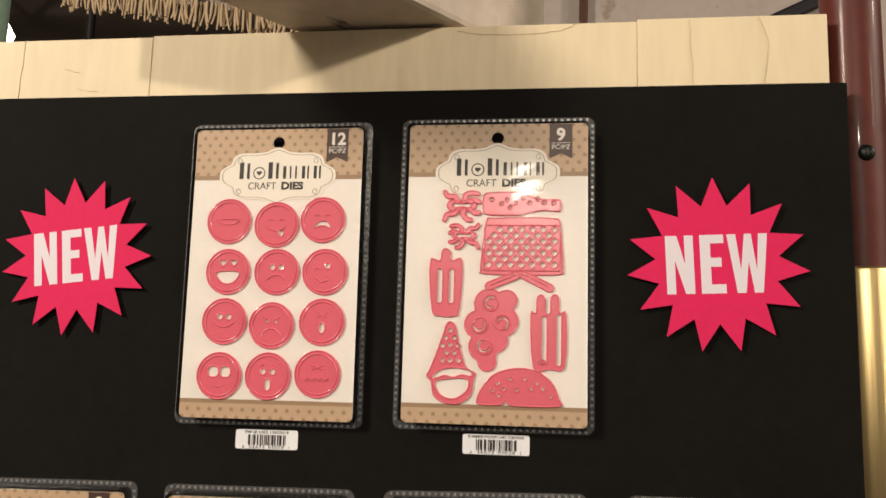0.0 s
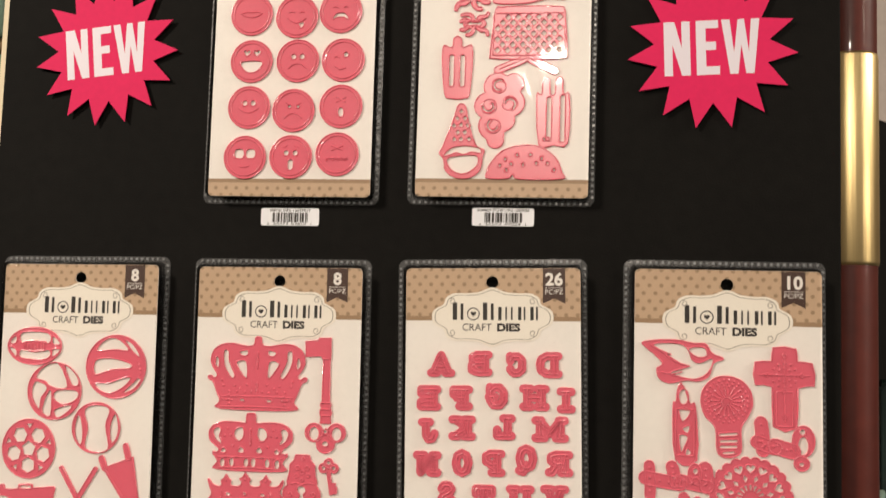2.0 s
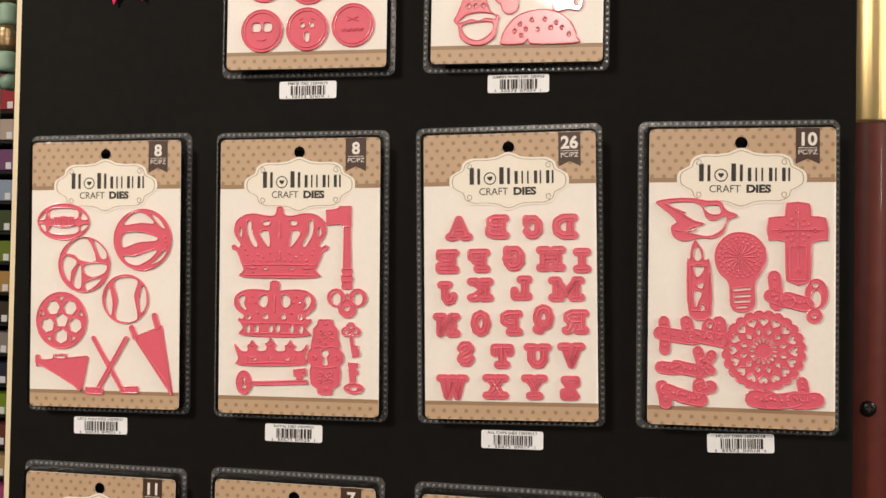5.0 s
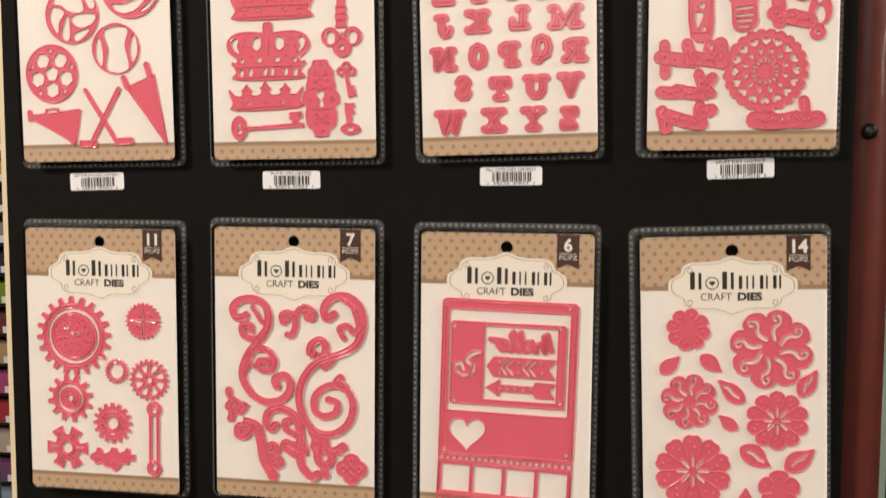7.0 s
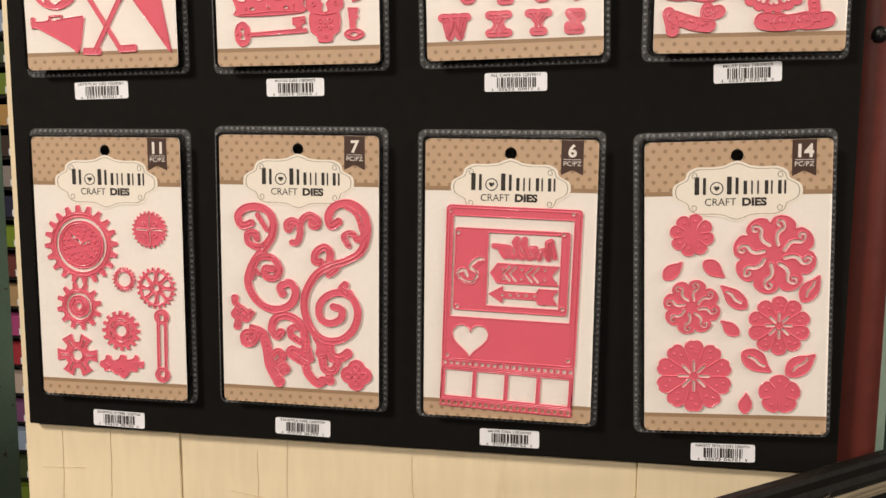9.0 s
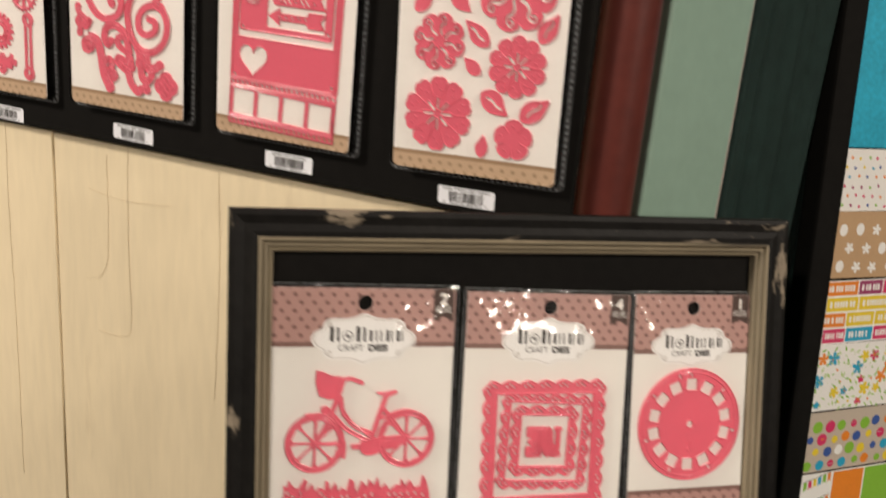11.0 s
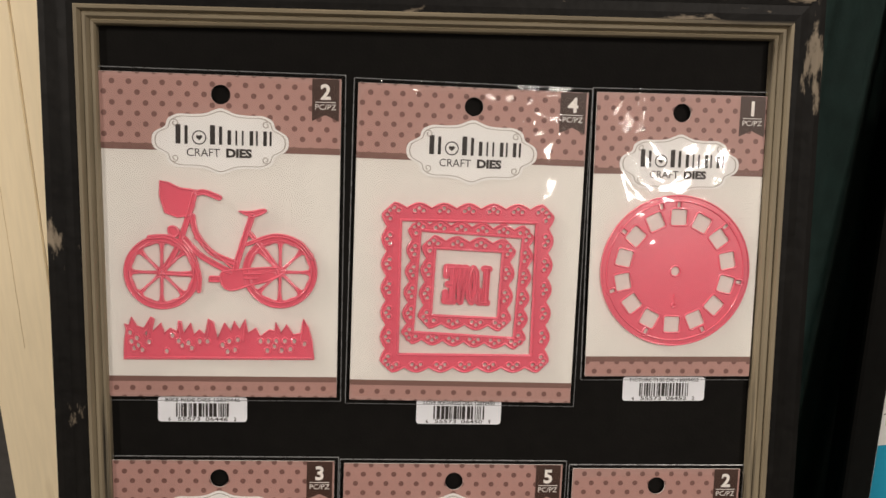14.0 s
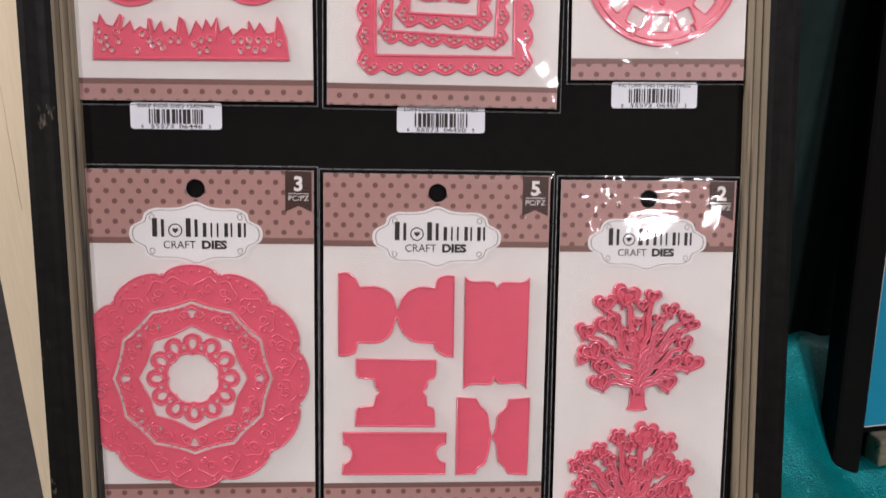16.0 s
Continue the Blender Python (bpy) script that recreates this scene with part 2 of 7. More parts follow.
def soft(points, closed=True, n=6):
    """A smooth line through the points."""
    p = [Vector((*q, 0)) for q in points]
    out, m = [], len(p)
    for k in range(m if closed else m - 1):
        a, b, c, d = (p[(k + j) % m] if closed else p[min(max(k + j, 0), m - 1)] for j in (-1, 0, 1, 2))
        for s in range(n):
            t = s / n
            q = 0.5 * (2 * b + (c - a) * t + (2 * a - 5 * b + 4 * c - d) * t * t + (3 * b - a - 3 * c + d) * t**3)
            out.append((q.x, q.y))
    if not closed:
        out.append((p[-1].x, p[-1].y))
    return out


def stroke(points, w, w_end=None, smooth=True, n=6):
    """The outline of a band along a line, with round ends; w_end: its width at the last point."""
    line = soft(points, False, n) if smooth and len(points) > 2 else list(points)
    w_end = w if w_end is None else w_end
    left, right, count = [], [], len(line)
    for k, (x, y) in enumerate(line):
        ax, ay = line[max(k - 1, 0)]
        bx, by = line[min(k + 1, count - 1)]
        ln = math.hypot(bx - ax, by - ay) or 1
        nx, ny = -(by - ay) / ln, (bx - ax) / ln
        h = (w + (w_end - w) * k / (count - 1)) / 2
        left.append((x + nx * h, y + ny * h))
        right.append((x - nx * h, y - ny * h))

    def cap(p, q):
        mx, my, r = (p[0] + q[0]) / 2, (p[1] + q[1]) / 2, math.hypot(p[0] - q[0], p[1] - q[1]) / 2
        a = math.atan2(p[1] - my, p[0] - mx)
        return [(mx + r * math.cos(a - math.pi * j / 5), my + r * math.sin(a - math.pi * j / 5)) for j in range(1, 5)]

    return left + cap(left[-1], right[-1]) + right[::-1] + cap(right[0], left[0])


def heart(c, s, turn=0.0):
    pts = []
    for k in range(28):
        t = 2 * math.pi * k / 28
        pts.append((s * math.sin(t) ** 3, s * (0.8125 * math.cos(t) - 0.3125 * math.cos(2 * t) - 0.125 * math.cos(3 * t) - 0.0625 * math.cos(4 * t))))
    return turned(pts, turn, c)


def petals(c, r_in, r_out, count, turn=0.0, power=0.6, n=10, notch=0.0):
    """A round outline of bulging lobes."""
    out = []
    for k in range(count * n):
        a = 2 * math.pi * k / (count * n)
        s = abs(math.sin(count * a / 2)) ** power
        r = r_in + (r_out - r_in) * s - notch * max(0, 1 - abs((k % n) - n / 2) / 1.6)
        out.append((r * math.cos(a), r * math.sin(a)))
    return turned(out, turn, c)


def gear(c, r_in, r_out, count, turn=0.0, flat=0.45):
    out = []
    for k in range(count):
        for f, r in ((-0.32, r_in), (-flat * 0.36, r_out), (flat * 0.36, r_out), (0.32, r_in)):
            a = 2 * math.pi * (k + f) / count
            out.append((r * math.cos(a), r * math.sin(a)))
    return turned(out, turn, c)


def sheet(loops, thick, z=0.0, bevel=0.0):
    """A mesh cut out of flat stock: outline and holes, its face at z + thick, in metres."""
    cu = bpy.data.curves.new("cut", "CURVE")
    cu.dimensions, cu.fill_mode = "2D", "BOTH"
    cu.extrude, cu.bevel_depth, cu.bevel_resolution = max(thick / 2 - bevel, 0), bevel, 1 if bevel else 0
    for loop in loops:
        sp = cu.splines.new("POLY")
        sp.use_smooth = False
        sp.points.add(len(loop) - 1)
        sp.use_cyclic_u = True
        sp.points.foreach_set("co", [v for x, y in loop for v in (x / 1000, y / 1000, 0, 1)])
    ob = bpy.data.objects.new("cut", cu)
    mesh = bpy.data.meshes.new_from_object(ob)
    bpy.data.objects.remove(ob)
    bpy.data.curves.remove(cu)
    mesh.transform(Matrix.Translation((0, 0, z + thick / 2)))
    return mesh


def tube(loops, r, z, closed=True):
    """Round wire along loops, in metres, as a mesh."""
    cu = bpy.data.curves.new("wire", "CURVE")
    cu.dimensions, cu.bevel_depth, cu.bevel_resolution, cu.fill_mode = "3D", r, 1, "FULL"
    for loop in loops:
        sp = cu.splines.new("POLY")
        sp.points.add(len(loop) - 1)
        sp.use_cyclic_u = closed
        sp.points.foreach_set("co", [v for x, y in loop for v in (x / 1000, y / 1000, z, 1)])
    ob = bpy.data.objects.new("wire", cu)
    mesh = bpy.data.meshes.new_from_object(ob)
    bpy.data.objects.remove(ob)
    bpy.data.curves.remove(cu)
    return mesh


def joined(meshes):
    bm = bmesh.new()
    for mesh in meshes:
        bm.from_mesh(mesh)
        bpy.data.meshes.remove(mesh)
    out = bpy.data.meshes.new("joined")
    bm.to_mesh(out)
    bm.free()
    return out


def edged(mesh):
    """Marks a mesh as the raised edge, painted paler for its glint: second material slot."""
    mesh.polygons.foreach_set("material_index", [1] * len(mesh.polygons))
    return mesh


def strip(points, w0, w1, thick, z, smooth=True):
    """A flat curling band that may cross itself: it rises a hair along its length. Returns its mesh and its two edges."""
    line = soft(points, False, 6) if smooth and len(points) > 2 else list(points)
    n, left, right = len(line), [], []
    for k, (x, y) in enumerate(line):
        ax, ay = line[max(k - 1, 0)]
        bx, by = line[min(k + 1, n - 1)]
        ln = math.hypot(bx - ax, by - ay) or 1
        h = (w0 + (w1 - w0) * k / (n - 1)) / 2
        left.append((x - (by - ay) / ln * h, y + (bx - ax) / ln * h))
        right.append((x + (by - ay) / ln * h, y - (bx - ax) / ln * h))
    verts, faces = [], []
    for k in range(n):
        rise = 0.00012 * k / n
        for (x, y), top in ((left[k], 0), (left[k], 1), (right[k], 1), (right[k], 0)):
            verts.append((x / 1000, y / 1000, z + (thick + rise) * top))
    for k in range(n - 1):
        a, b = 4 * k, 4 * k + 4
        faces += [(a + 1, a + 2, b + 2, b + 1), (a, a + 1, b + 1, b), (a + 2, a + 3, b + 3, b + 2)]
    mesh = bpy.data.meshes.new("strip")
    mesh.from_pydata(verts, [], faces)
    return mesh, left, right


def words(text, size, z, width=None, bold=0.0, thick=0.00006, mirror=False):
    """Raised lettering, centred, in metres; size is the height of the capitals, width the length it is fitted to."""
    cu = bpy.data.curves.new("words", "FONT")
    cu.body, cu.size, cu.align_x, cu.align_y = text, size / 0.70, "CENTER", "CENTER"
    cu.offset, cu.extrude, cu.resolution_u, cu.fill_mode = bold, thick / 2, 3, "BOTH"
    ob = bpy.data.objects.new("words", cu)
    mesh = bpy.data.meshes.new_from_object(ob)
    bpy.data.objects.remove(ob)
    bpy.data.curves.remove(cu)
    xs = [v.co.x for v in mesh.vertices]
    k = width / (max(xs) - min(xs)) if width else 1
    mesh.transform(Matrix.Translation((0, 0, z + thick / 2)) @ Matrix.Diagonal((-k if mirror else k, 1, 1, 1)))
    if mirror:
        mesh.flip_normals()
    return mesh


def moved(mesh, x, y, z=0.0, turn=0.0):
    mesh.transform(pose(x / 1000, y / 1000, z, 0, 0, turn))
    return mesh


# ---- setting ----
def plain(name, w, d, h, centre, mat, label, kind="structure", bevel=0.0):
    return tagged(part(name, box_bm(w, d, h, bevel, centre), mat), label, "", "", kind)


M_FLOOR = material("grey_carpet", (0.07, 0.065, 0.06), 0.95, vary=0.3, scale=30, bump=0.6, bump_scale=500)
M_WALL = material("beige_hall_wall", (0.42, 0.36, 0.31), 0.8, vary=0.08, scale=2)
M_CEIL = material("dark_hall_ceiling", (0.10, 0.075, 0.10), 0.9, vary=0.2, scale=1)
M_STEEL = material("dark_steel", (0.018, 0.016, 0.02), 0.6, 0.2)
plain("floor", 12, 12, 0.1, (0, 0, -0.05), M_FLOOR, "dark grey carpeted exhibition hall floor")
plain("wall_north", 12, 0.1, 5.2, (0, 6.05, 2.6), M_WALL, "plain beige wall added to enclose the exhibition hall")
# south, east and west walls are unseen, added for bounce and beige reflections
plain("wall_south", 12, 0.1, 5.2, (0, -6.05, 2.6), M_WALL, "plain beige wall added to enclose the exhibition hall")
plain("wall_east", 0.1, 12, 5.2, (6.05, 0, 2.6), M_WALL, "plain beige wall added to enclose the exhibition hall")
plain("wall_west", 0.1, 12, 5.2, (-6.05, 0, 2.6), M_WALL, "plain beige wall added to enclose the exhibition hall")
plain("ceiling", 12, 12, 0.1, (0, 0, 5.25), M_CEIL, "dark purplish ceiling of the exhibition hall")

# ---- cream door behind the board ----
door = thing("old_door", pose(0, 0, 0), "old cream-painted wooden panel door with cracked joints, standing on the floor", "door")
PX0, PX1, PTOP = -0.1972, 0.3515, 1.856


def board_part(name, x0, x1, y0, y1, z0, z1, bevel=0.0015):
    return part(name, box_bm(x1 - x0, y1 - y0, z1 - z0, bevel, ((x0 + x1) / 2, (y0 + y1) / 2, (z0 + z1) / 2)), M_CREAM, door)


board_part("stile", PX0, -0.0776, 0.007, 0.036, 0, PTOP - 0.001, 0.0006)
board_part("stile", 0.2397, PX1, 0.0075, 0.036, 0, PTOP + 0.0015, 0.0006)
board_part("top_rail", -0.0775, 0.2395, 0.0072, 0.036, 1.70, PTOP, 0.0006)
board_part("bottom_rail", -0.0775, 0.2395, 0.0072, 0.036, 0, 0.22)
board_part("panel", -0.0775, 0.2395, 0.0088, 0.030, 0.22, 1.70, 0.001)
M_CRACK = material("crack_in_paint", (0.58, 0.45, 0.28), 0.8)


def crack(points, y, w=0.17):
    """A hairline crack in the paint, seen from the front, jagged like split paint."""
    rnd = random.Random(int(points[0][0] * 7 + points[0][1]))
    line = soft(points, False, 10)
    line = [(px + rnd.uniform(-0.5, 0.5), pz + rnd.uniform(-0.4, 0.4)) for px, pz in line]
    mesh, _, _ = strip(line, w, w * 0.4, 0.0002, 0, False)
    add_mesh("crack", mesh, M_CRACK, door, "", pose(0, y, 0, 90, 0, 0))


for pts, y in (([(-130, 1130), (-131, 1050), (-130, 960), (-131, 800)], 0.0069), ([(-168, 1128), (-169, 1010), (-166, 860)], 0.0069), ([(2, 1130), (1, 1060), (3, 1000), (-1, 972), (-32, 968)], 0.0087), ([(-20, 1120), (-22, 1030), (-45, 1012)], 0.0087),
               ([(90, 1125), (92, 1050), (89, 940)], 0.0087), ([(-150, 1100), (-185, 1098)], 0.0069), ([(45, 1090), (-5, 1086), (-40, 1090)], 0.0087), ([(273, 1812), (271, 1856)], 0.0074), ([(314, 1814), (317, 1838), (312, 1857)], 0.0074), ([(-172, 1812), (-170, 1856)], 0.0069),
               ([(205, 1857), (190, 1851), (150, 1850), (128, 1853)], 0.0071), ([(-130, 1820), (-112, 1817)], 0.0069), ([(-140, 1834), (-128, 1831)], 0.0069)):
    crack(pts, y)

# ---- black board ----
BX0, BX1, BZ0, BZ1 = -0.1888, 0.359, 1.133, 1.812
tagged(part("display_board", box_bm(BX1 - BX0, 0.006, BZ1 - BZ0, 0.0012, ((BX0 + BX1) / 2, 0.003, (BZ0 + BZ1) / 2)), M_BLACK),
       "matt black display board fixed to the cream door", "board")

# ---- pole ----
pole = thing("wooden_pole", pose(0.3710, 0.028, 0), "dark red painted wooden pole with a polished brass band", "pole")
part("shaft", lathe_bm([(0.0174, 0), (0.0175, 0.4), (0.0172, 0.9), (0.0176, 1.2), (0.0171, 1.5), (0.0176, 1.8), (0.0174, 2.3), (0.0164, 2.31)], 48), M_POLE, pole, "", None, True)
part("band", lathe_bm([(0.0177, 1.573), (0.0182, 1.575), (0.0182, 1.703), (0.0177, 1.705)], 48), M_BRASS, pole, "polished brass band", None, True)


def screw(x, y, z):
    ob = thing("screw", pose(x, y, z, 90, 0, 0), "black cross-head screw driven into the red pole", "screw", "screws on the pole")
    bm = lathe_bm([(0.0045, 0), (0.0048, 0.0008), (0.004, 0.002), (0.0024, 0.0026)], 24)
    part("head", bm, M_SCREW, ob, "", None, True)
    bm = box_bm(0.004, 0.0009, 0.0006, 0, (0, 0, 0.0027))
    merge(bm, box_bm(0.0009, 0.0039, 0.0006, 0, (0, 0, 0.00272)))
    part("slot", bm, M_INK, ob)


screw(0.3712, 0.0106, 1.772)
screw(0.3702, 0.0108, 1.400)

# ---- white beam on top of the door ----
beam = tagged(part("wooden_beam", box_bm(0.096, 0.32, 0.055, 0.004), M_WHITEWOOD, None, "", pose(0.0525, -0.02, PTOP + 0.0297, 0, 0, -34)),
              "distressed white painted wooden beam resting on the door", "beam")

# ---- distressed frame ----
FC = Matrix(((0.7702, -0.1534, 0.6190, 0.3668), (0.6378, 0.1852, -0.7476, -0.0626), (0.0, 0.9707, 0.2405, 0.9942), (0, 0, 0, 1)))
FL, FR, FT, FB = -0.1645, 0.1708, 0.1595, -1.018


def rail_bm(length, w, profile):
    """A moulded rail along x with mitred ends; profile: (distance from the outer edge, height)."""
    bm = bmesh.new()
    rows = []
    for d, h in profile:
        cut = d
        rows.append([bm.verts.new((x, d, h)) for x in (-length / 2 + cut, *[(-0.5 + k / 24) * (length - 2 * w) for k in range(1, 24)], length / 2 - cut)])
    for a, b in zip(rows, rows[1:]):
        for k in range(len(a) - 1):
            bm.faces.new((a[k], a[k + 1], b[k + 1], b[k]))
    bmesh.ops.recalc_face_normals(bm, faces=bm.faces)
    return bm


OUTER = [(0, -0.004), (0, 0.004), (0.0008, 0.0060), (0.0035, 0.0066), (0.008, 0.0056), (0.0120, 0.0064), (0.0150, 0.006), (0.0150, -0.004), (0, -0.004)]
INNER = [(0.0150, -0.0038), (0.0150, 0.0070), (0.0157, 0.0084), (0.0168, 0.0082), (0.0174, 0.0066), (0.0178, 0.0056), (0.0184, 0.0066), (0.0196, 0.0064), (0.0203, 0.0052), (0.0207, 0.0044), (0.0212, 0.0050), (0.0222, 0.0044), (0.0228, 0.0030), (0.0228, -0.0038), (0.0150, -0.0038)]
frame_thing = thing("picture_frame", FC, "distressed black wooden frame with a weathered grey inner moulding", "frame")
W, H = FR - FL, FT - FB
for nm, prof, mat in (("rail", OUTER, M_FRAME), ("moulding", INNER, M_GREYWOOD)):
    for length, m in ((W, pose((FL + FR) / 2, FT, 0, 0, 0, 180)), (W, pose((FL + FR) / 2, FB, 0)), (H, pose(FL, (FT + FB) / 2, 0, 0, 0, -90)), (H, pose(FR, (FT + FB) / 2, 0, 0, 0, 90))):
        part(nm, rail_bm(length, 0.0228, prof), mat, frame_thing, "", m)
part("backing", box_bm(W - 0.036, H - 0.036, 0.003, 0, ((FL + FR) / 2, (FT + FB) / 2, -0.002)), M_BLACK, frame_thing, "matt black backing board")

# ---- packs ----
def swirl(c, r, turns, start, hand=1, n=22, end=0.18):
    """Points of a spiral that winds inwards."""
    return [(c[0] + r * (1 - (1 - end) * k / n) * math.cos(radians(start) + hand * 2 * math.pi * turns * k / n),
             c[1] + r * (1 - (1 - end) * k / n) * math.sin(radians(start) + hand * 2 * math.pi * turns * k / n)) for k in range(n + 1)]


def plaque_loop(w, h, k=1.0):
    """The scalloped outline of the name plate."""
    a, b = w / 2 * k, h / 2 * k
    q = [(1.0, 0.0), (0.97, 0.22), (0.86, 0.36), (0.80, 0.44), (0.76, 0.66), (0.62, 0.80), (0.42, 0.80), (0.22, 0.84), (0.10, 0.94), (0.0, 1.0)]
    pts = [(x * a, y * b) for x, y in q]
    pts += [(-x, y) for x, y in pts[-2::-1]]
    pts += [(x, -y) for x, y in pts[-2:0:-1]]
    return soft(pts, True, 3)


def name_plate(parent, c, w, mats, z):
    """Scalloped plate with a bar-drawn brand mark and its title."""
    h = w * 0.49
    plate = add_mesh("name_plate", sheet([plaque_loop(w, h)], 0.00012, 0), mats[0], parent, "scalloped white name plate", pose(c[0] / 1000, c[1] / 1000, z))
    ring = [plaque_loop(w * 0.955, h * 0.92), plaque_loop(w * 0.94, h * 0.895)]
    add_mesh("border", sheet(ring, 0.00005, 0.00012), M_GREYINK, plate)
    for sx in (-1, 1):
        for sy in (-1, 1):
            ends = [(q[0] * sx, q[1] * sy) for q in swirl((w * 0.332, h * 0.262), w * 0.026, 1.0, 70, 1, 14, 0.45)]
            add_mesh("flourish", sheet([stroke(ends, w * 0.0065)], 0.00005, 0.00013), M_GREYINK, plate)
    bars, s = [], w / 52.0
    x0, y0 = -17.0 * s, 0.5 * s
    # seven plain marks, drawn as stems
    for x, bw, bh in ((0, 1.9, 7.4), (3.4, 1.2, 7.0), (13.0, 1.9, 7.4), (16.4, 1.2, 7.0), (19.6, 1.4, 5.6), (22.6, 0.7, 5.6), (25.0, 0.7, 5.6), (28.0, 1.4, 5.6), (30.4, 0.7, 5.6), (33.2, 1.4, 5.6), (35.6, 0.8, 5.6)):
        bars.append(sheet([rrect((x0 + (x + bw / 2) * s, y0 + (bh / 2 - 1.7) * s), bw * s, bh * s, 0.12 * s, 0, 1)], 0.00005, 0.00013))
    bars.append(sheet([circle((x0 + 8.9 * s, y0 + 0.85 * s), 2.75 * s, 24), circle((x0 + 8.9 * s, y0 + 0.85 * s), 2.3 * s, 24)], 0.00005, 0.00013))
    bars.append(sheet([heart((x0 + 8.9 * s, y0 + 0.9 * s), 1.2 * s)], 0.00005, 0.00013))
    add_mesh("brand_mark", joined(bars), M_INK, plate)
    t = [moved(words("CRAFT", 0.0031 * s, 0.00013, 0.0125 * s), -6.6 * s, -4.5 * s), moved(words("DIES", 0.0031 * s, 0.00013, 0.0098 * s, 0.00022 * s), 6.9 * s, -4.5 * s)]
    add_mesh("title", joined(t), M_INK, plate)
    return plate


def card_print(parent, w, h, count, mats, band, foot, hole, z, plate_w, plate_y, round_r=3.0):
    """A printed backing card: dotted head and foot bands, stripes, name plate and count ribbon; sizes in millimetres."""
    body, dots, line, plaque = mats
    hr, hy = hole
    card = add_mesh("card", sheet([rrect((0, 0), w, h, round_r), circle((0, hy), hr, 24)], 0.0005, 0), body, parent, "printed backing card", pose(0, 0, z))
    top, low = h / 2, -h / 2
    t = 0.00051
    r = round_r - 0.1
    head = [(-w / 2 + 0.05, top - band), (w / 2 - 0.05, top - band)] + [(x, y) for x, y in rrect((0, 0), w - 0.1, h - 0.1, r) if y > top - r - 0.2]
    add_mesh("head_band", sheet([head, circle((0, hy), hr, 24)], 0.00006, t), dots, card)
    add_mesh("stripe", sheet([rrect((0, top - band - 1.3), w - 0.1, 2.7, 0.05, 0, 1)], 0.00006, t + 0.00002), line, card)
    fb = [(x, y) for x, y in rrect((0, 0), w - 0.1, h - 0.1, r) if y < low + r + 0.2] + [(w / 2 - 0.05, low + foot), (-w / 2 + 0.05, low + foot)]
    add_mesh("foot_band", sheet([fb], 0.00006, t), dots, card)
    add_mesh("stripe", sheet([rrect((0, low + foot + 1.1), w - 0.1, 2.4, 0.05, 0, 1)], 0.00006, t + 0.00002), line, card)
    name_plate(card, (0, plate_y), plate_w, (plaque,), t + 0.00011)
    # count ribbon
    rw, rh, rx, k = (13.5, 21.6, w / 2 - 15.9, 1.0) if round_r > 1 else (11.5, 18.0, w / 2 - 6.6, 0.83)
    rib = [(rx - rw / 2, top - 0.2), (rx - rw / 2, top - rh), (rx, top - rh + 3.2 * k), (rx + rw / 2, top - rh), (rx + rw / 2, top - 0.2)]
    ribbon = add_mesh("ribbon", sheet([rib], 0.00006, t + 0.00007), M_RIBBON, card, "dark brown ribbon with the piece count")
    zz = t + 0.00014
    add_mesh("count", moved(words(count, 0.0074 * k, zz, None, 0.00035 * k), rx, top - 7.2 * k), M_WHITEINK, ribbon)
    add_mesh("unit", joined([moved(words("PC/PZ", 0.0028 * k, zz, 0.0107 * k), rx, top - 14.6 * k), sheet([rrect((rx, top - 12.0 * k), 10.7 * k, 0.3, 0.05, 0, 1)], 0.00005, zz)]), M_WHITEINK, ribbon)
    return card


def loft(loops, heights, cap=True):
    bm = bmesh.new()
    rings = [[bm.verts.new((x / 1000, y / 1000, h / 1000)) for x, y in loop] for loop, h in zip(loops, heights)]
    for a, b in zip(rings, rings[1:]):
        for k in range(len(a)):
            bm.faces.new((a[k], a[(k + 1) % len(a)], b[(k + 1) % len(b)], b[k]))
    if cap:
        bm.faces.new(rings[-1])
    return bm


KRAFT = (M_CARD, M_KRAFT, M_STRIPE, M_PLAQUE)
MAUVE = (M_CARD2, M_MAUVE, M_STRIPE2, M_PLAQUE2)
TRAY = 8.0


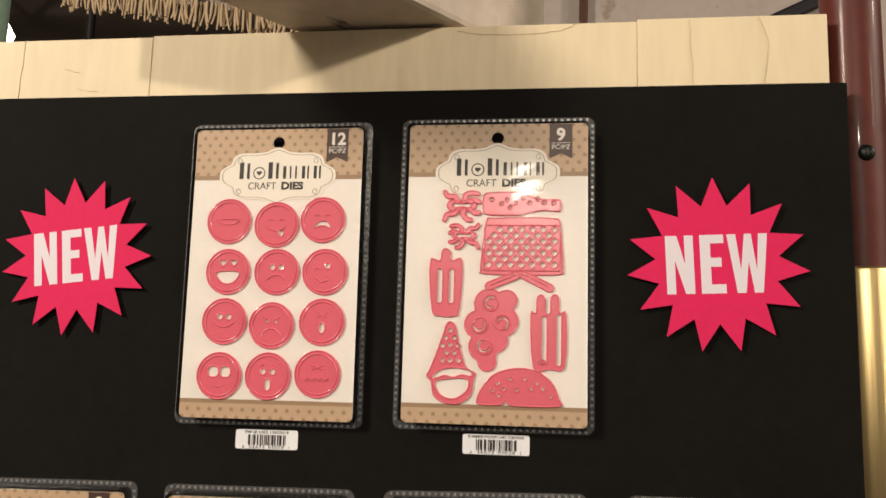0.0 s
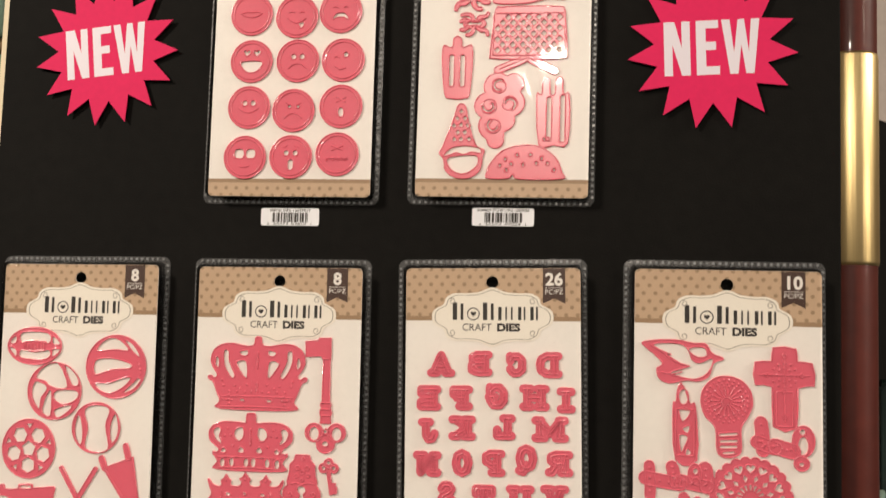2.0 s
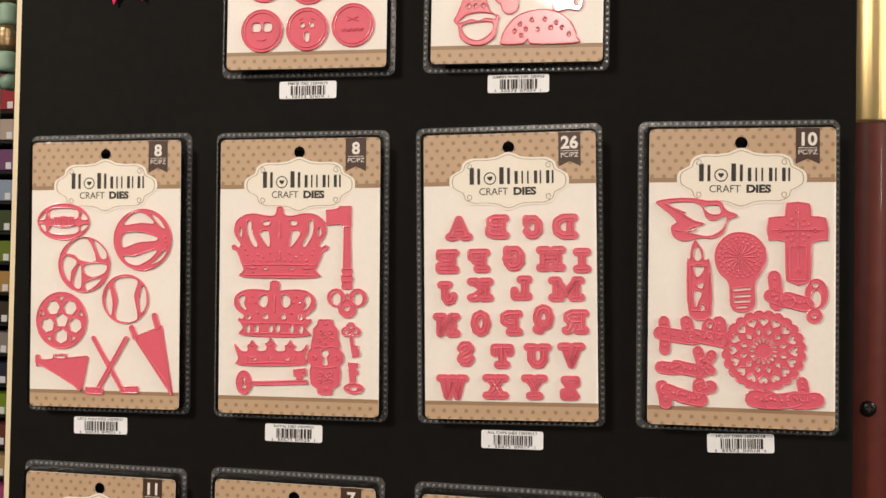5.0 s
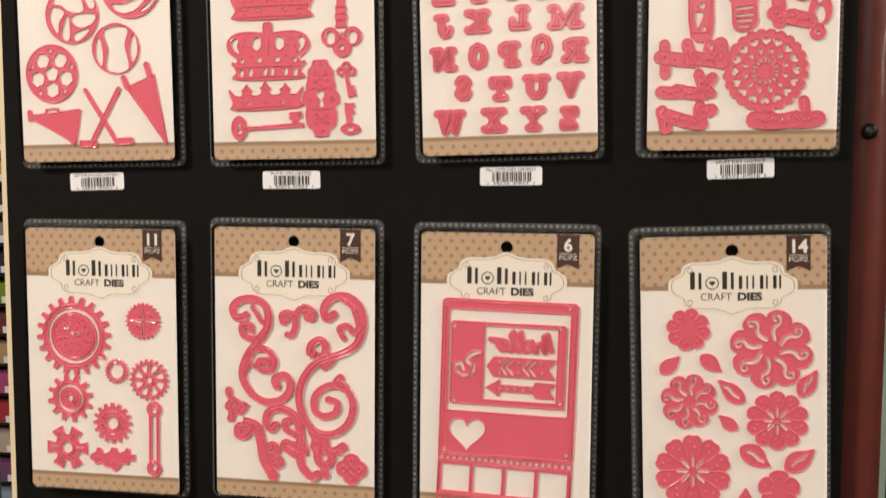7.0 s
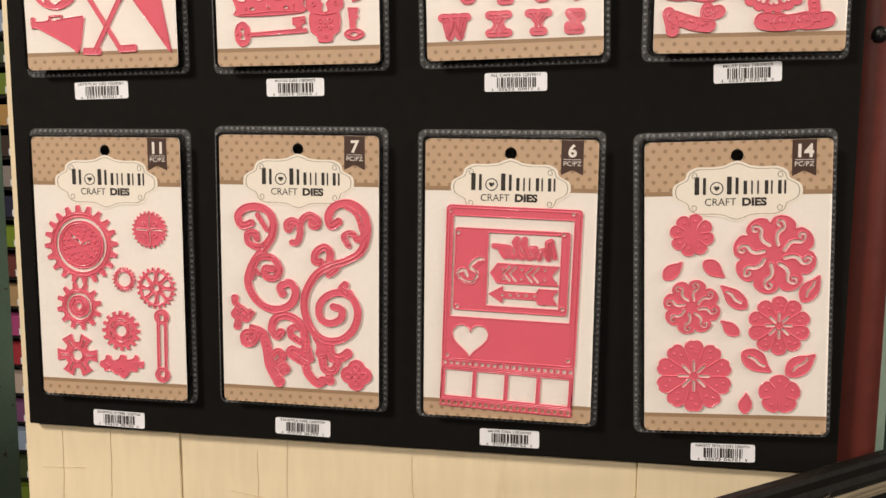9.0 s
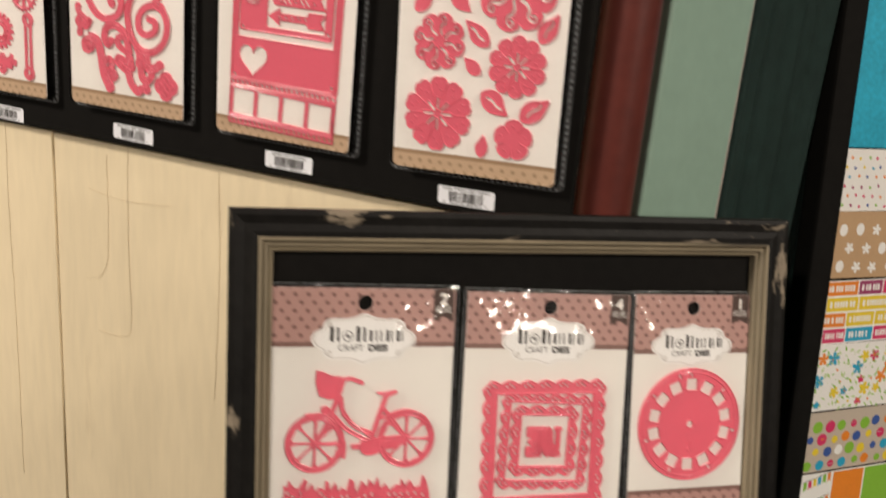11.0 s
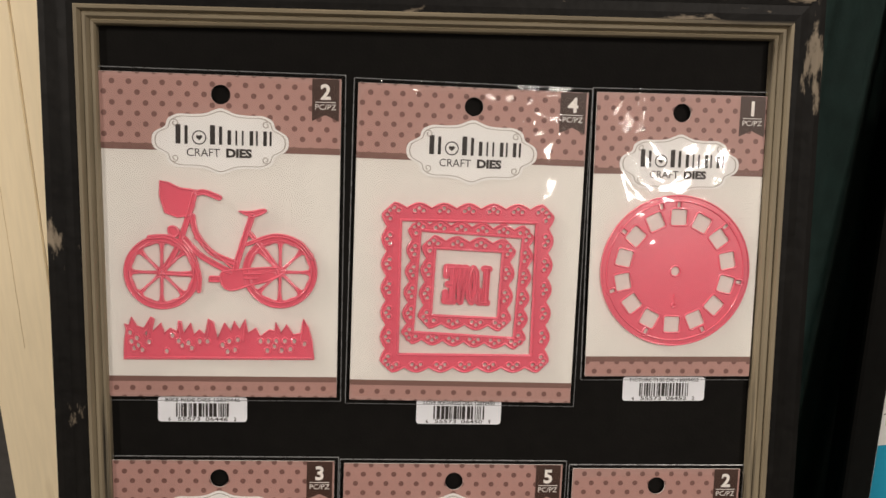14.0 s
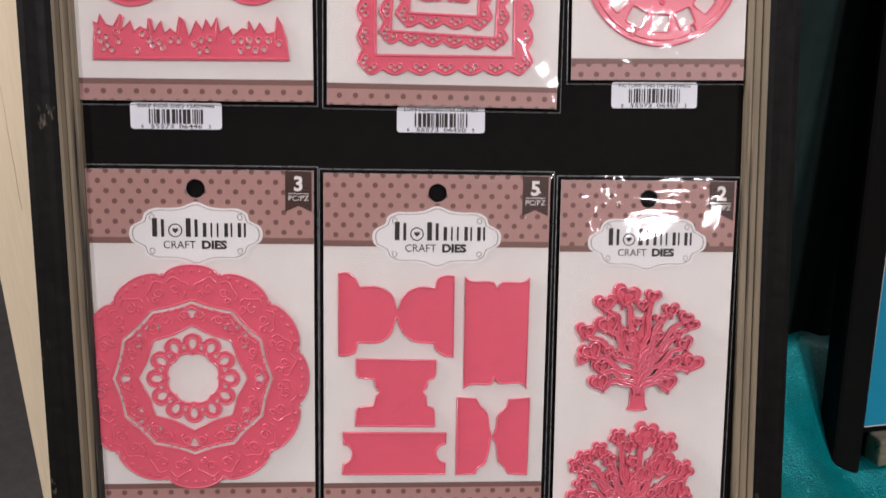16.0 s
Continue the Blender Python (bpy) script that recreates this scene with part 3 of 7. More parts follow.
def blister_pack(x, z, turn, count, what):
    """A blister pack on the board: crimped clear shell and a printed card high in it. Returns the pack, whose dies lie at DIE_Z."""
    m = pose(x, 0, z) @ pose(0, -0.0002, 0, 90, 0, 0) @ pose(0, 0, 0, 0, 0, turn)
    pack = thing("die_pack", m, f"clear blister pack of pink {what}", "craft pack", "blister packs on the board")
    w, h = 117.5, 188.0
    prof = [(0, 0.1, 5), (0, 0.9, 5), (3.0, 1.2, 4), (3.4, 1.0, 4), (3.9, 6.6, 3.4), (4.6, 9.4, 3.0), (5.4, 10.2, 2.8), (6.6, 10.3, 2.5)]
    loops = [rrect((0, 0), w - 2 * d, h - 2 * d, r, 0, 6) for d, _, r in prof]
    shell = part("shell", loft(loops[5:], [q[1] for q in prof[5:]]), M_SHELL, pack, "clear plastic shell", None, True)
    side = part("side", loft(loops[3:6], [q[1] for q in prof[3:6]], False), M_SIDE, shell, "glossy clear side", None, True)
    flange = part("flange", loft(loops[:4], [q[1] for q in prof[:4]], False), M_EDGE, pack, "crimped clear rim")
    bm = bmesh.new()
    n_w, n_h = 30, 48
    for k in range(2 * (n_w + n_h)):
        if k < 2 * n_w:
            c = ((-0.46 + 0.92 * (k % n_w) / (n_w - 1)) * w, (h / 2 - 1.5) * (1 if k < n_w else -1))
        else:
            j = k - 2 * n_w
            c = ((w / 2 - 1.5) * (1 if j < n_h else -1), (-0.47 + 0.94 * (j % n_h) / (n_h - 1)) * h)
        merge(bm, box_bm(0.0014, 0.0014, 0.0008, 0, (c[0] / 1000, c[1] / 1000, 0.0012)))
    part("crimp", bm, M_CRIMP, flange)
    for o in (shell, flange):
        o.location = (-0.0010, 0.0008, 0)
    for o in (shell, flange, side):
        o.visible_shadow = False
    card_print(pack, 107, 178, count, KRAFT, 29.6, 9.0, (3.7, 80.3), TRAY / 1000, 74.5, 59.0)
    return pack


DIE_Z = TRAY / 1000 + 0.0006

PACK = {}
for key, x, z, turn, count, what in (
        ("faces", 0.0199, 1.6962, 0.2, "12", "round face dies"), ("picnic", 0.1560, 1.6975, 0.0, "9", "picnic food and grill dies"),
        ("sport", -0.1162, 1.4715, 0.9, "8", "sports ball dies"), ("royal", 0.0186, 1.4727, 0.75, "8", "crown and key dies"),
        ("letters", 0.1546, 1.4755, 1.45, "26", "mirrored letter dies"), ("belief", 0.2922, 1.4776, 0.3, "10", "dove, cross and bulb dies"),
        ("gears", -0.1159, 1.2486, -0.1, "11", "cog wheel dies"), ("scrolls", 0.0184, 1.2505, -0.3, "7", "curling scroll dies"),
        ("photo", 0.1554, 1.2487, -0.3, "6", "photo frame dies"), ("petals", 0.2925, 1.2486, 1.9, "14", "flower and leaf dies")):
    PACK[key] = blister_pack(x, z, turn, count, what)


def bag_pack(a, b, turn, w, h, count, what, hole):
    """A card in a clear film bag, hung in the frame."""
    pack = thing("die_bag", FC @ pose(a, b, 0.0006, 0, 0, turn), f"clear film bag with a card of pink {what}", "craft pack", "film bags in the frame")
    bm = bmesh.new()
    nx, ny = 40, 56
    grid = []
    for j in range(ny + 1):
        row = []
        for k in range(nx + 1):
            x, y = (k / nx - 0.5) * (w + 4), (j / ny - 0.5) * (h + 4)
            e = min(1, 6 * min(k / nx, 1 - k / nx, j / ny, 1 - j / ny))
            q = Vector((x * 0.035 + a * 90, y * 0.02, b * 70))
            z = 0.6 + e * (2.3 + 0.8 * noise.noise(q) + 0.35 * abs(noise.noise(q * 2.7)))
            row.append(bm.verts.new((x / 1000, y / 1000, z / 1000 + 0.0002)))
        grid.append(row)
    for j in range(ny):
        for k in range(nx):
            bm.faces.new((grid[j][k], grid[j][k + 1], grid[j + 1][k + 1], grid[j + 1][k]))
    film = part("film", bm, M_FILM, pack, "wrinkled clear film", None, True)
    film.visible_shadow = False
    seam = part("seam", loft([rrect((0, 0), w + 4, h + 4, 0.6), rrect((0, 0), w + 3.2, h + 3.2, 0.5)], (0.75, 0.95), False), M_CRIMP, pack)
    seam.visible_shadow = False
    small = w < 90
    card_print(pack, w, h, count, MAUVE, 33.0 if h < 130 else 29.6, 7.0, (4.1, h / 2 - 8.2), 0.0006, 57.5 if not small else 54.5, h / 2 - (31.0 if h < 130 else 28.0), 0.3)
    return pack


BAG_Z = 0.0006 + 0.0006
for key, a, b, turn, w, h, count, what, hole in (
        ("bike", -0.0928, 0.0473, -1.0, 101.5, 140, "2", "bicycle dies", 0), ("love", 0.0146, 0.0440, -1.6, 100.5, 140, "4", "lacy square dies", 0),
        ("reel", 0.1087, 0.0488, -0.5, 77.5, 128, "1", "picture reel die", 0), ("doily", -0.0970, -0.1275, -1.4, 102.0, 151, "3", "doily ring dies", 0),
        ("tabs", 0.0083, -0.1310, -1.5, 100.5, 151, "5", "tab dies", 0), ("trees", 0.1035, -0.1500, -1.2, 80.0, 181, "2", "tree dies", 0)):
    PACK[key] = bag_pack(a, b, turn, w, h, count, what, hole)

# ---- dies: each is cut from pink metal, with a raised cutting edge ----
PLATE, RIM = 0.00065, 0.00043


def inset(loop, d, hole=False):
    """The loop moved d millimetres into the metal."""
    n = len(loop)
    area = sum(loop[k][0] * loop[(k + 1) % n][1] - loop[(k + 1) % n][0] * loop[k][1] for k in range(n))
    s = (1 if area > 0 else -1) * (-1 if hole else 1)
    out = []
    for k in range(n):
        (ax, ay), (bx, by) = loop[k - 1], loop[(k + 1) % n]
        ln = math.hypot(bx - ax, by - ay) or 1
        out.append((loop[k][0] - s * (by - ay) / ln * d, loop[k][1] + s * (bx - ax) / ln * d))
    return out


def die(key, layers, lines=(), wires=(), label="", bands=()):
    """layers: lists of loops, outline first and then holes; lines: embossed closed loops; wires: embossed open lines; bands: (points, width, end width). All in millimetres."""
    pack = PACK[key]
    z = BAG_Z if pack.name.startswith("die_bag") else DIE_Z
    out, k = [], 0
    for loops in layers:
        out.append(sheet(loops, PLATE + 0.00003 * k, z))
        out.append(edged(tube([inset(q, 0.42, j > 0) for j, q in enumerate(loops)], RIM, z + PLATE + 0.00003 * k)))
        k += 1
    for pts, w0, w1 in bands:
        mesh, left, right = strip(pts, w0, w1, PLATE + 0.00003 * k, z)
        k += 1
        out += [mesh, edged(tube([left, right], RIM, z + PLATE + 0.00003 * k, False))]
    top = z + PLATE + 0.00002 + 0.00003 * k
    if lines:
        out.append(edged(tube(lines, 0.00042, top + 0.00012)))
    if wires:
        out.append(edged(tube(wires, 0.00042, top + 0.00012, False)))
    ob = add_mesh("die", joined(out), None, pack, label)
    ob.data.materials.append(M_DIE)
    ob.data.materials.append(M_RIM)
    return ob


LETTER = {
    "A": [[(-0.75, -1), (0, 1), (0.75, -1)], [(-0.4, -0.3), (0.4, -0.3)], [(-1, -1), (-0.4, -1)], [(0.4, -1), (1, -1)]],
    "B": [[(-0.6, -1), (-0.6, 1)], [(-1, 1), (0.3, 1), (0.8, 0.75), (0.75, 0.25), (0.3, 0.05), (-0.6, 0.05)], [(0.3, 0.05), (0.9, -0.25), (0.9, -0.75), (0.3, -1), (-1, -1)]],
    "C": [[(0.8, 0.5), (0.4, 0.95), (-0.3, 0.95), (-0.85, 0.5), (-0.85, -0.5), (-0.3, -0.95), (0.4, -0.95), (0.85, -0.5)], [(0.85, 1), (0.85, 0.4)]],
    "D": [[(-0.6, -1), (-0.6, 1)], [(-1, 1), (0.2, 1), (0.8, 0.6), (0.9, 0), (0.8, -0.6), (0.2, -1), (-1, -1)]],
    "E": [[(-0.6, -1), (-0.6, 1)], [(-1, 1), (0.9, 1), (0.9, 0.5)], [(-0.6, 0), (0.5, 0)], [(-1, -1), (0.95, -1), (0.95, -0.5)]],
    "F": [[(-0.5, -1), (-0.5, 1)], [(-1, 1), (0.95, 1), (0.95, 0.4)], [(-0.5, 0), (0.5, 0)], [(-1, -1), (0.2, -1)]],
    "G": [[(0.8, 0.5), (0.3, 0.95), (-0.4, 0.95), (-0.9, 0.4), (-0.9, -0.4), (-0.4, -0.95), (0.4, -0.95), (0.8, -0.5), (0.8, -0.05)], [(0.2, -0.05), (1, -0.05)], [(0.85, 1), (0.85, 0.4)]],
    "H": [[(-0.65, -1), (-0.65, 1)], [(0.65, -1), (0.65, 1)], [(-0.65, 0), (0.65, 0)], [(-1, 1), (-0.3, 1)], [(0.3, 1), (1, 1)], [(-1, -1), (-0.3, -1)], [(0.3, -1), (1, -1)]],
    "I": [[(0, -1), (0, 1)], [(-1, 1), (1, 1)], [(-1, -1), (1, -1)]],
    "J": [[(0.4, 1), (0.4, -0.5), (0, -1), (-0.6, -0.9), (-0.9, -0.3)], [(-0.2, 1), (1, 1)]],
    "K": [[(-0.6, -1), (-0.6, 1)], [(0.7, 1), (-0.5, 0), (0.7, -1)], [(-1, 1), (-0.2, 1)], [(0.35, 1), (1, 1)], [(-1, -1), (-0.2, -1)], [(0.35, -1), (1, -1)]],
    "L": [[(-0.5, -1), (-0.5, 1)], [(-1, 1), (0.1, 1)], [(-1, -1), (0.95, -1), (0.95, -0.3)]],
    "M": [[(-0.7, -1), (-0.7, 1), (0, -0.5), (0.7, 1), (0.7, -1)], [(-1, 1), (-0.6, 1)], [(0.6, 1), (1, 1)], [(-1, -1), (-0.4, -1)], [(0.4, -1), (1, -1)]],
    "N": [[(-0.65, -1), (-0.65, 1), (0.65, -1), (0.65, 1)], [(-1, 1), (-0.5, 1)], [(0.3, 1), (1, 1)], [(-1, -1), (-0.3, -1)]],
    "O": [[(0.85, 0), (0.6, 0.75), (0, 1), (-0.6, 0.75), (-0.85, 0), (-0.6, -0.75), (0, -1), (0.6, -0.75), (0.85, -0.05)]],
    "P": [[(-0.5, -1), (-0.5, 1)], [(-1, 1), (0.4, 1), (0.9, 0.75), (0.9, 0.2), (0.4, -0.1), (-0.5, -0.1)], [(-1, -1), (0.2, -1)]],
    "Q": [[(0.85, 0.15), (0.6, 0.8), (0, 1), (-0.6, 0.8), (-0.85, 0.15), (-0.6, -0.5), (0, -0.7), (0.6, -0.5), (0.85, 0.1)], [(0, -0.4), (0.4, -1), (0.9, -0.9)]],
    "R": [[(-0.6, -1), (-0.6, 1)], [(-1, 1), (0.3, 1), (0.8, 0.75), (0.8, 0.3), (0.3, 0), (-0.6, 0)], [(0.2, 0), (0.7, -1), (1, -1)], [(-1, -1), (-0.2, -1)]],
    "S": [[(0.8, 0.6), (0.4, 1), (-0.4, 1), (-0.85, 0.6), (-0.5, 0.15), (0.5, -0.15), (0.85, -0.6), (0.4, -1), (-0.4, -1), (-0.85, -0.55)]],
    "T": [[(0, -1), (0, 1)], [(-1, 0.4), (-1, 1), (1, 1), (1, 0.4)], [(-0.55, -1), (0.55, -1)]],
    "U": [[(-0.65, 1), (-0.65, -0.4), (-0.3, -0.95), (0.3, -0.95), (0.65, -0.4), (0.65, 1)], [(-1, 1), (-0.3, 1)], [(0.3, 1), (1, 1)]],
    "V": [[(-0.65, 1), (0, -1), (0.65, 1)], [(-1, 1), (-0.3, 1)], [(0.3, 1), (1, 1)]],
    "W": [[(-0.75, 1), (-0.4, -1), (0, 0.6), (0.4, -1), (0.75, 1)], [(-1, 1), (-0.5, 1)], [(0.5, 1), (1, 1)], [(-0.2, 1), (0.2, 1)]],
    "X": [[(-0.6, 1), (0.6, -1)], [(0.6, 1), (-0.6, -1)], [(-1, 1), (-0.2, 1)], [(0.2, 1), (1, 1)], [(-1, -1), (-0.2, -1)], [(0.2, -1), (1, -1)]],
    "Y": [[(-0.65, 1), (0, 0), (0.65, 1)], [(0, 0), (0, -1)], [(-1, 1), (-0.3, 1)], [(0.3, 1), (1, 1)], [(-0.5, -1), (0.5, -1)]],
    "Z": [[(-0.8, 0.5), (-0.8, 1), (0.7, 1), (-0.7, -1), (0.8, -1), (0.8, -0.5)]],
}


def letter_die(key, text, c, w, h, fat, turn=0.0, skeleton=None):
    """A plump mirrored letter: fat strokes with the thin letter raised on them."""
    a, b = (w - fat) / 2, (h - fat) / 2
    rows = [turned([(-x * a, y * b) for x, y in line], turn, c) for line in (skeleton or LETTER[text])]
    flat = []
    for line in rows:
        for p, q in zip(line, line[1:]):
            flat.append([stroke([p, q], fat, None, False)])
    z = BAG_Z if PACK[key].name.startswith("die_bag") else DIE_Z
    out = [sheet(loops, PLATE + 0.00002 * k, z) for k, loops in enumerate(flat)]
    out.append(edged(tube(rows, 0.0004, z + PLATE + 0.0003, False)))
    side = [turned([(x * 1.0, y) for x, y in line], 0) for line in rows]
    for line in side:
        _, left, right = strip(line, fat * 0.84, fat * 0.86, 0.0001, 0, False)
        bpy.data.meshes.remove(_)
        out.append(edged(tube([left, right], 0.00026, z + PLATE + 0.00014, False)))
    ob = add_mesh("die", joined(out), None, PACK[key])
    ob.data.materials.append(M_DIE)
    ob.data.materials.append(M_RIM)
    return ob


def slot(a, b, w):
    return stroke([a, b], w, None, False)


def seeds(c, r, n, turn=0.0, size=0.5):
    return [circle((c[0] + r * math.cos(2 * math.pi * k / n + turn), c[1] + r * math.sin(2 * math.pi * k / n + turn)), size, 8) for k in range(n)]


# faces
# round faces: holes for eyes and mouth, embossed lines
R = 14.2
def face(c, holes=(), wires=()):
    off = lambda loop: [(c[0] + x, c[1] + y) for x, y in loop]
    die("faces", [[circle(c, R, 40), *[off(h) for h in holes]]], [circle(c, R * 0.84, 36)], [off(w) for w in wires])
GRIN = [(-6, -1), (-3, -3.4), (0, -4.2), (3, -3.4), (6, -1)]
BROW = [[(-5, 2.6), (-3.4, 3.6), (-1.8, 2.6)], [(1.8, 2.6), (3.4, 3.6), (5, 2.6)]]
face((-29.1, 30.5), (), [[(-7, 0.5), (-4, -1.5), (0, -2.2), (4, -1.5), (7, 0.5)], [(-7, 0.5), (-3.5, 1.6), (0, 1.2), (3.5, 1.6), (7, 0.5)]])
face((1.4, 28.4), [soft([(1.5, -3.6), (4.4, -3.6), (4.2, -6.4), (2.6, -7.0)])], BROW + [GRIN])
face((30.5, 31.3), [soft([(-5, -4.8), (-3, -1.6), (0, -0.9), (3, -1.6), (5, -4.8), (2, -3.4), (-2, -3.4)])], BROW)
face((-27.9, -0.8), [heart((-3.2, 5.6), 2.1), heart((3.6, 5.6), 2.1), soft([(-6.6, -0.4), (6.6, -0.4), (4.6, -5.4), (0, -7.2), (-4.6, -5.4)])])
face((3.1, -0.8), [circle((-2.8, 2.8), 1.6, 14), circle((2.8, 2.8), 1.6, 14)], [[(-6, -5), (-3, -2.4), (0, -1.8), (3, -2.4), (6, -5)]])
face((33.2, -0.6), [circle((1.8, 3.6), 1.5, 14)], [[(-6, 1.6), (-4, 2.8), (-2.6, 1.2)], [(-5, -4), (-2, -6.4), (2, -5)]])
face((-28.3, -31.2), [circle((-2.8, 2.8), 1.6, 14), circle((2.8, 2.8), 1.6, 14)], [[(-6.5, -0.5), (-3, -3), (0, -3.6), (3, -3), (6.5, -0.5)]])
face((1.5, -33.3), [circle((-2.6, 2.6), 0.9, 10), circle((3, 2.6), 0.9, 10)], [[(-5, 5), (-1.4, 3.4)], [(5, 5), (1.4, 3.4)], [(-6, -5.4), (-3, -2.4), (0, -1.8), (3, -2.4), (6, -5.4)]])
face((32.8, -30.8), [circle((0, -3.6), 1.7, 16, 1.7)], [[(-3, 6), (0, 4), (-3, 3)], [(3, 6), (0.6, 4), (3, 3)]])
face((-29.6, -63.9), [rrect((-3.8, 2.4), 6.2, 5.8, 2.2), rrect((3.8, 2.4), 6.2, 5.8, 2.2)], [[(-3, -6), (0, -6.6), (3, -5.6)]])
face((0.9, -63.5), [circle((-3, 2.6), 1.6, 14), circle((3, 2.6), 1.6, 14), rrect((0, -5), 3.4, 6.4, 1.7)], [[(-5, 6), (-2.6, 7.2)], [(5, 6), (2.6, 7.2)]])
face((31.4, -61.7), (), [[(-3.6, 5.4), (3.6, 2.6)], [(-3.6, 2.6), (3.6, 5.4)], [(-7, -3), (-5, -2), (-3, -3), (-1, -2), (1, -3), (3, -2), (5, -3), (7, -2)], [(-7, -4), (-5, -3), (-3, -4), (-1, -3), (1, -4), (3, -3), (5, -4), (7, -3)]])

# picnic
die("picnic", [[soft([(-8.0, 36), (-8.2, 43.6), (-6, 46.8), (4, 47.4), (14, 46.8), (21.5, 44.2), (27, 43.0), (35.6, 42.8), (37.9, 41.6), (37.9, 36.4), (36, 35.2), (27, 35.8), (20, 34.4), (12, 33), (-5, 33.2)], True, 4), *[circle(p, 0.9, 10) for p in ((-2.8, 42.8), (2.9, 40.1), (6.3, 42.5), (11, 40.6), (15.7, 43.6), (19.5, 40.7), (24.2, 42.7), (28, 40.7), (8.2, 38), (33.6, 40.4))]]])
lat = []
for j in range(7):
    for k in range(7):
        x, y = -4.2 + 6.4 * k + (3.2 if j % 2 else 0), 24.6 - 3.5 * j
        if abs(x - 15.4) < 19.0 + 0.07 * (27 - y):
            lat.append([(x, y + 2.0), (x + 2.0, y), (x, y - 2.0), (x - 2.0, y)])
die("picnic", [[soft([(-5.9, 30.6), (-1.2, 31.7), (17.6, 32.1), (34, 31.5), (37.4, 29.6), (38.3, 21.8), (39.6, 1.4), (36.8, -2.1), (15.9, -2.6), (-6.8, -2.0), (-9.0, 1.1), (-7.6, 18)], True, 4), *lat], [stroke([(-3.6, -9), (12.2, -2.5)], 5.3)], [stroke([(31.7, -9.8), (16.9, -2.4)], 5.3)]],
    [rrect((15.4, 13.6), 44.5, 27.0, 2)], [[(-2.7, -8.4), (11.8, -2.5)], [(30.8, -8.8), (17.4, -2.4)], [(-7.2, 0.6), (38.0, 0.4)]])
# ants: a three-part body with bent legs
for c, s, flip in (((-20.6, 39.1), 1.0, 1), ((-19.1, 20.8), 0.82, -1)):
    legs = [[(-2.5, 2.6), (-4.4, 5.4), (-8.6, 5.6), (-10.4, 8.2)], [(1.5, 2.8), (2.0, 6.0), (5.4, 7.6), (9.6, 7.0)], [(5.2, 2.4), (7.6, 3.4), (10.4, 2.0)], [(-2.5, -2.6), (-5.0, -5.0), (-8.8, -5.4), (-10.4, -8.8)], [(1.0, -2.8), (0.8, -5.6), (3.0, -8.4), (5.4, -8.8)], [(5.0, -2.4), (7.4, -4.4), (10.2, -4.6)]]
    flat = [[stroke(turned([(x * flip, y) for x, y in q], 0, c, s), 3.7 * s, 3.0 * s)] for q in legs]
    body = [(-9.4, 0.0), (-7.4, 3.2), (-3.0, 3.6), (0, 2.8), (3.4, 3.8), (7.0, 3.4), (9.0, 0.2), (7.2, -3.2), (3.2, -3.8), (0, -2.8), (-3.0, -3.6), (-7.4, -3.2)]
    gap = [(-5.6, 0.2), (-4.2, 1.5), (-1.6, 0.9), (1.6, 0.9), (4.0, 1.6), (5.6, 0.4), (4.2, -1.2), (1.6, -0.6), (-1.6, -0.6), (-4.2, -1.1)]
    die("picnic", [[soft(turned([(x * flip, y) for x, y in body][::flip], 0, c, s), True, 4), soft(turned([(x * flip, y) for x, y in gap][::flip], 0, c, s), True, 3)]] + flat)
die("picnic", [[soft([(-39.1, 5.4), (-33, 5.9), (-32.2, 11.3), (-29.4, 13.3), (-26.5, 11), (-25.8, 6), (-19.4, 5.7), (-20.5, -23), (-24, -27.2), (-32.4, -27.3), (-37.2, -23.3)], True, 4), rrect((-32.7, -9.1), 2.8, 20, 1.2), rrect((-25.8, -9.3), 2.8, 20, 1.2)]])
def lobes(c, discs, n=120):
    """The outline of overlapping discs, seen from a point c inside them."""
    out = []
    for q in range(n):
        dx, dy = math.cos(2 * math.pi * q / n), math.sin(2 * math.pi * q / n)
        far = 0.0
        for px, py, r in discs:
            ex, ey = px - c[0], py - c[1]
            along = ex * dx + ey * dy
            gap = r * r - (ex * ex + ey * ey - along * along)
            if gap > 0:
                far = max(far, along + math.sqrt(gap))
        out.append((c[0] + far * dx, c[1] + far * dy))
    return out


die("picnic", [[lobes((-3.0, -33.0), ((-3.2, -19.5, 9.0), (6.8, -17.6, 6.6), (-9.4, -31.6, 8.4), (4.8, -29.6, 9.2), (-6.0, -44.4, 9.0), (0.6, -40.5, 7.5), (-4.0, -53.2, 5.6))),
      *[stroke(swirl(c, 3.9, 0.62, a, 1, 14, 0.62), 1.1, 0.7) for c, a in (((-2.2, -19.2), 60), ((-8.4, -31.8), 180), ((4.2, -30.5), 300), ((-5.4, -44.3), 120))]]],
    [], [swirl(c, 5.2, 0.9, a + 40, 1, 16, 0.75) for c, a in (((-2.2, -19.2), 60), ((-8.4, -31.8), 180), ((4.2, -30.5), 300), ((-5.4, -44.3), 120))])
die("picnic", [[soft([(20.7, -25.1), (23.8, -24.5), (24.3, -15.6), (27.1, -13.6), (29.3, -16.1), (29.7, -24), (31.9, -23.9), (32.3, -15.4), (34.9, -13.3), (37.3, -15.5), (37.7, -24.2), (41.5, -24.9), (40.9, -55.1), (31.8, -56.6), (22.6, -55.9)], True, 3), rrect((28.8, -39.9), 2.6, 27, 0.8), rrect((37.1, -39.8), 2.6, 29, 0.8), rrect((27.4, -52.6), 3.4, 1.6, 0.7)]])
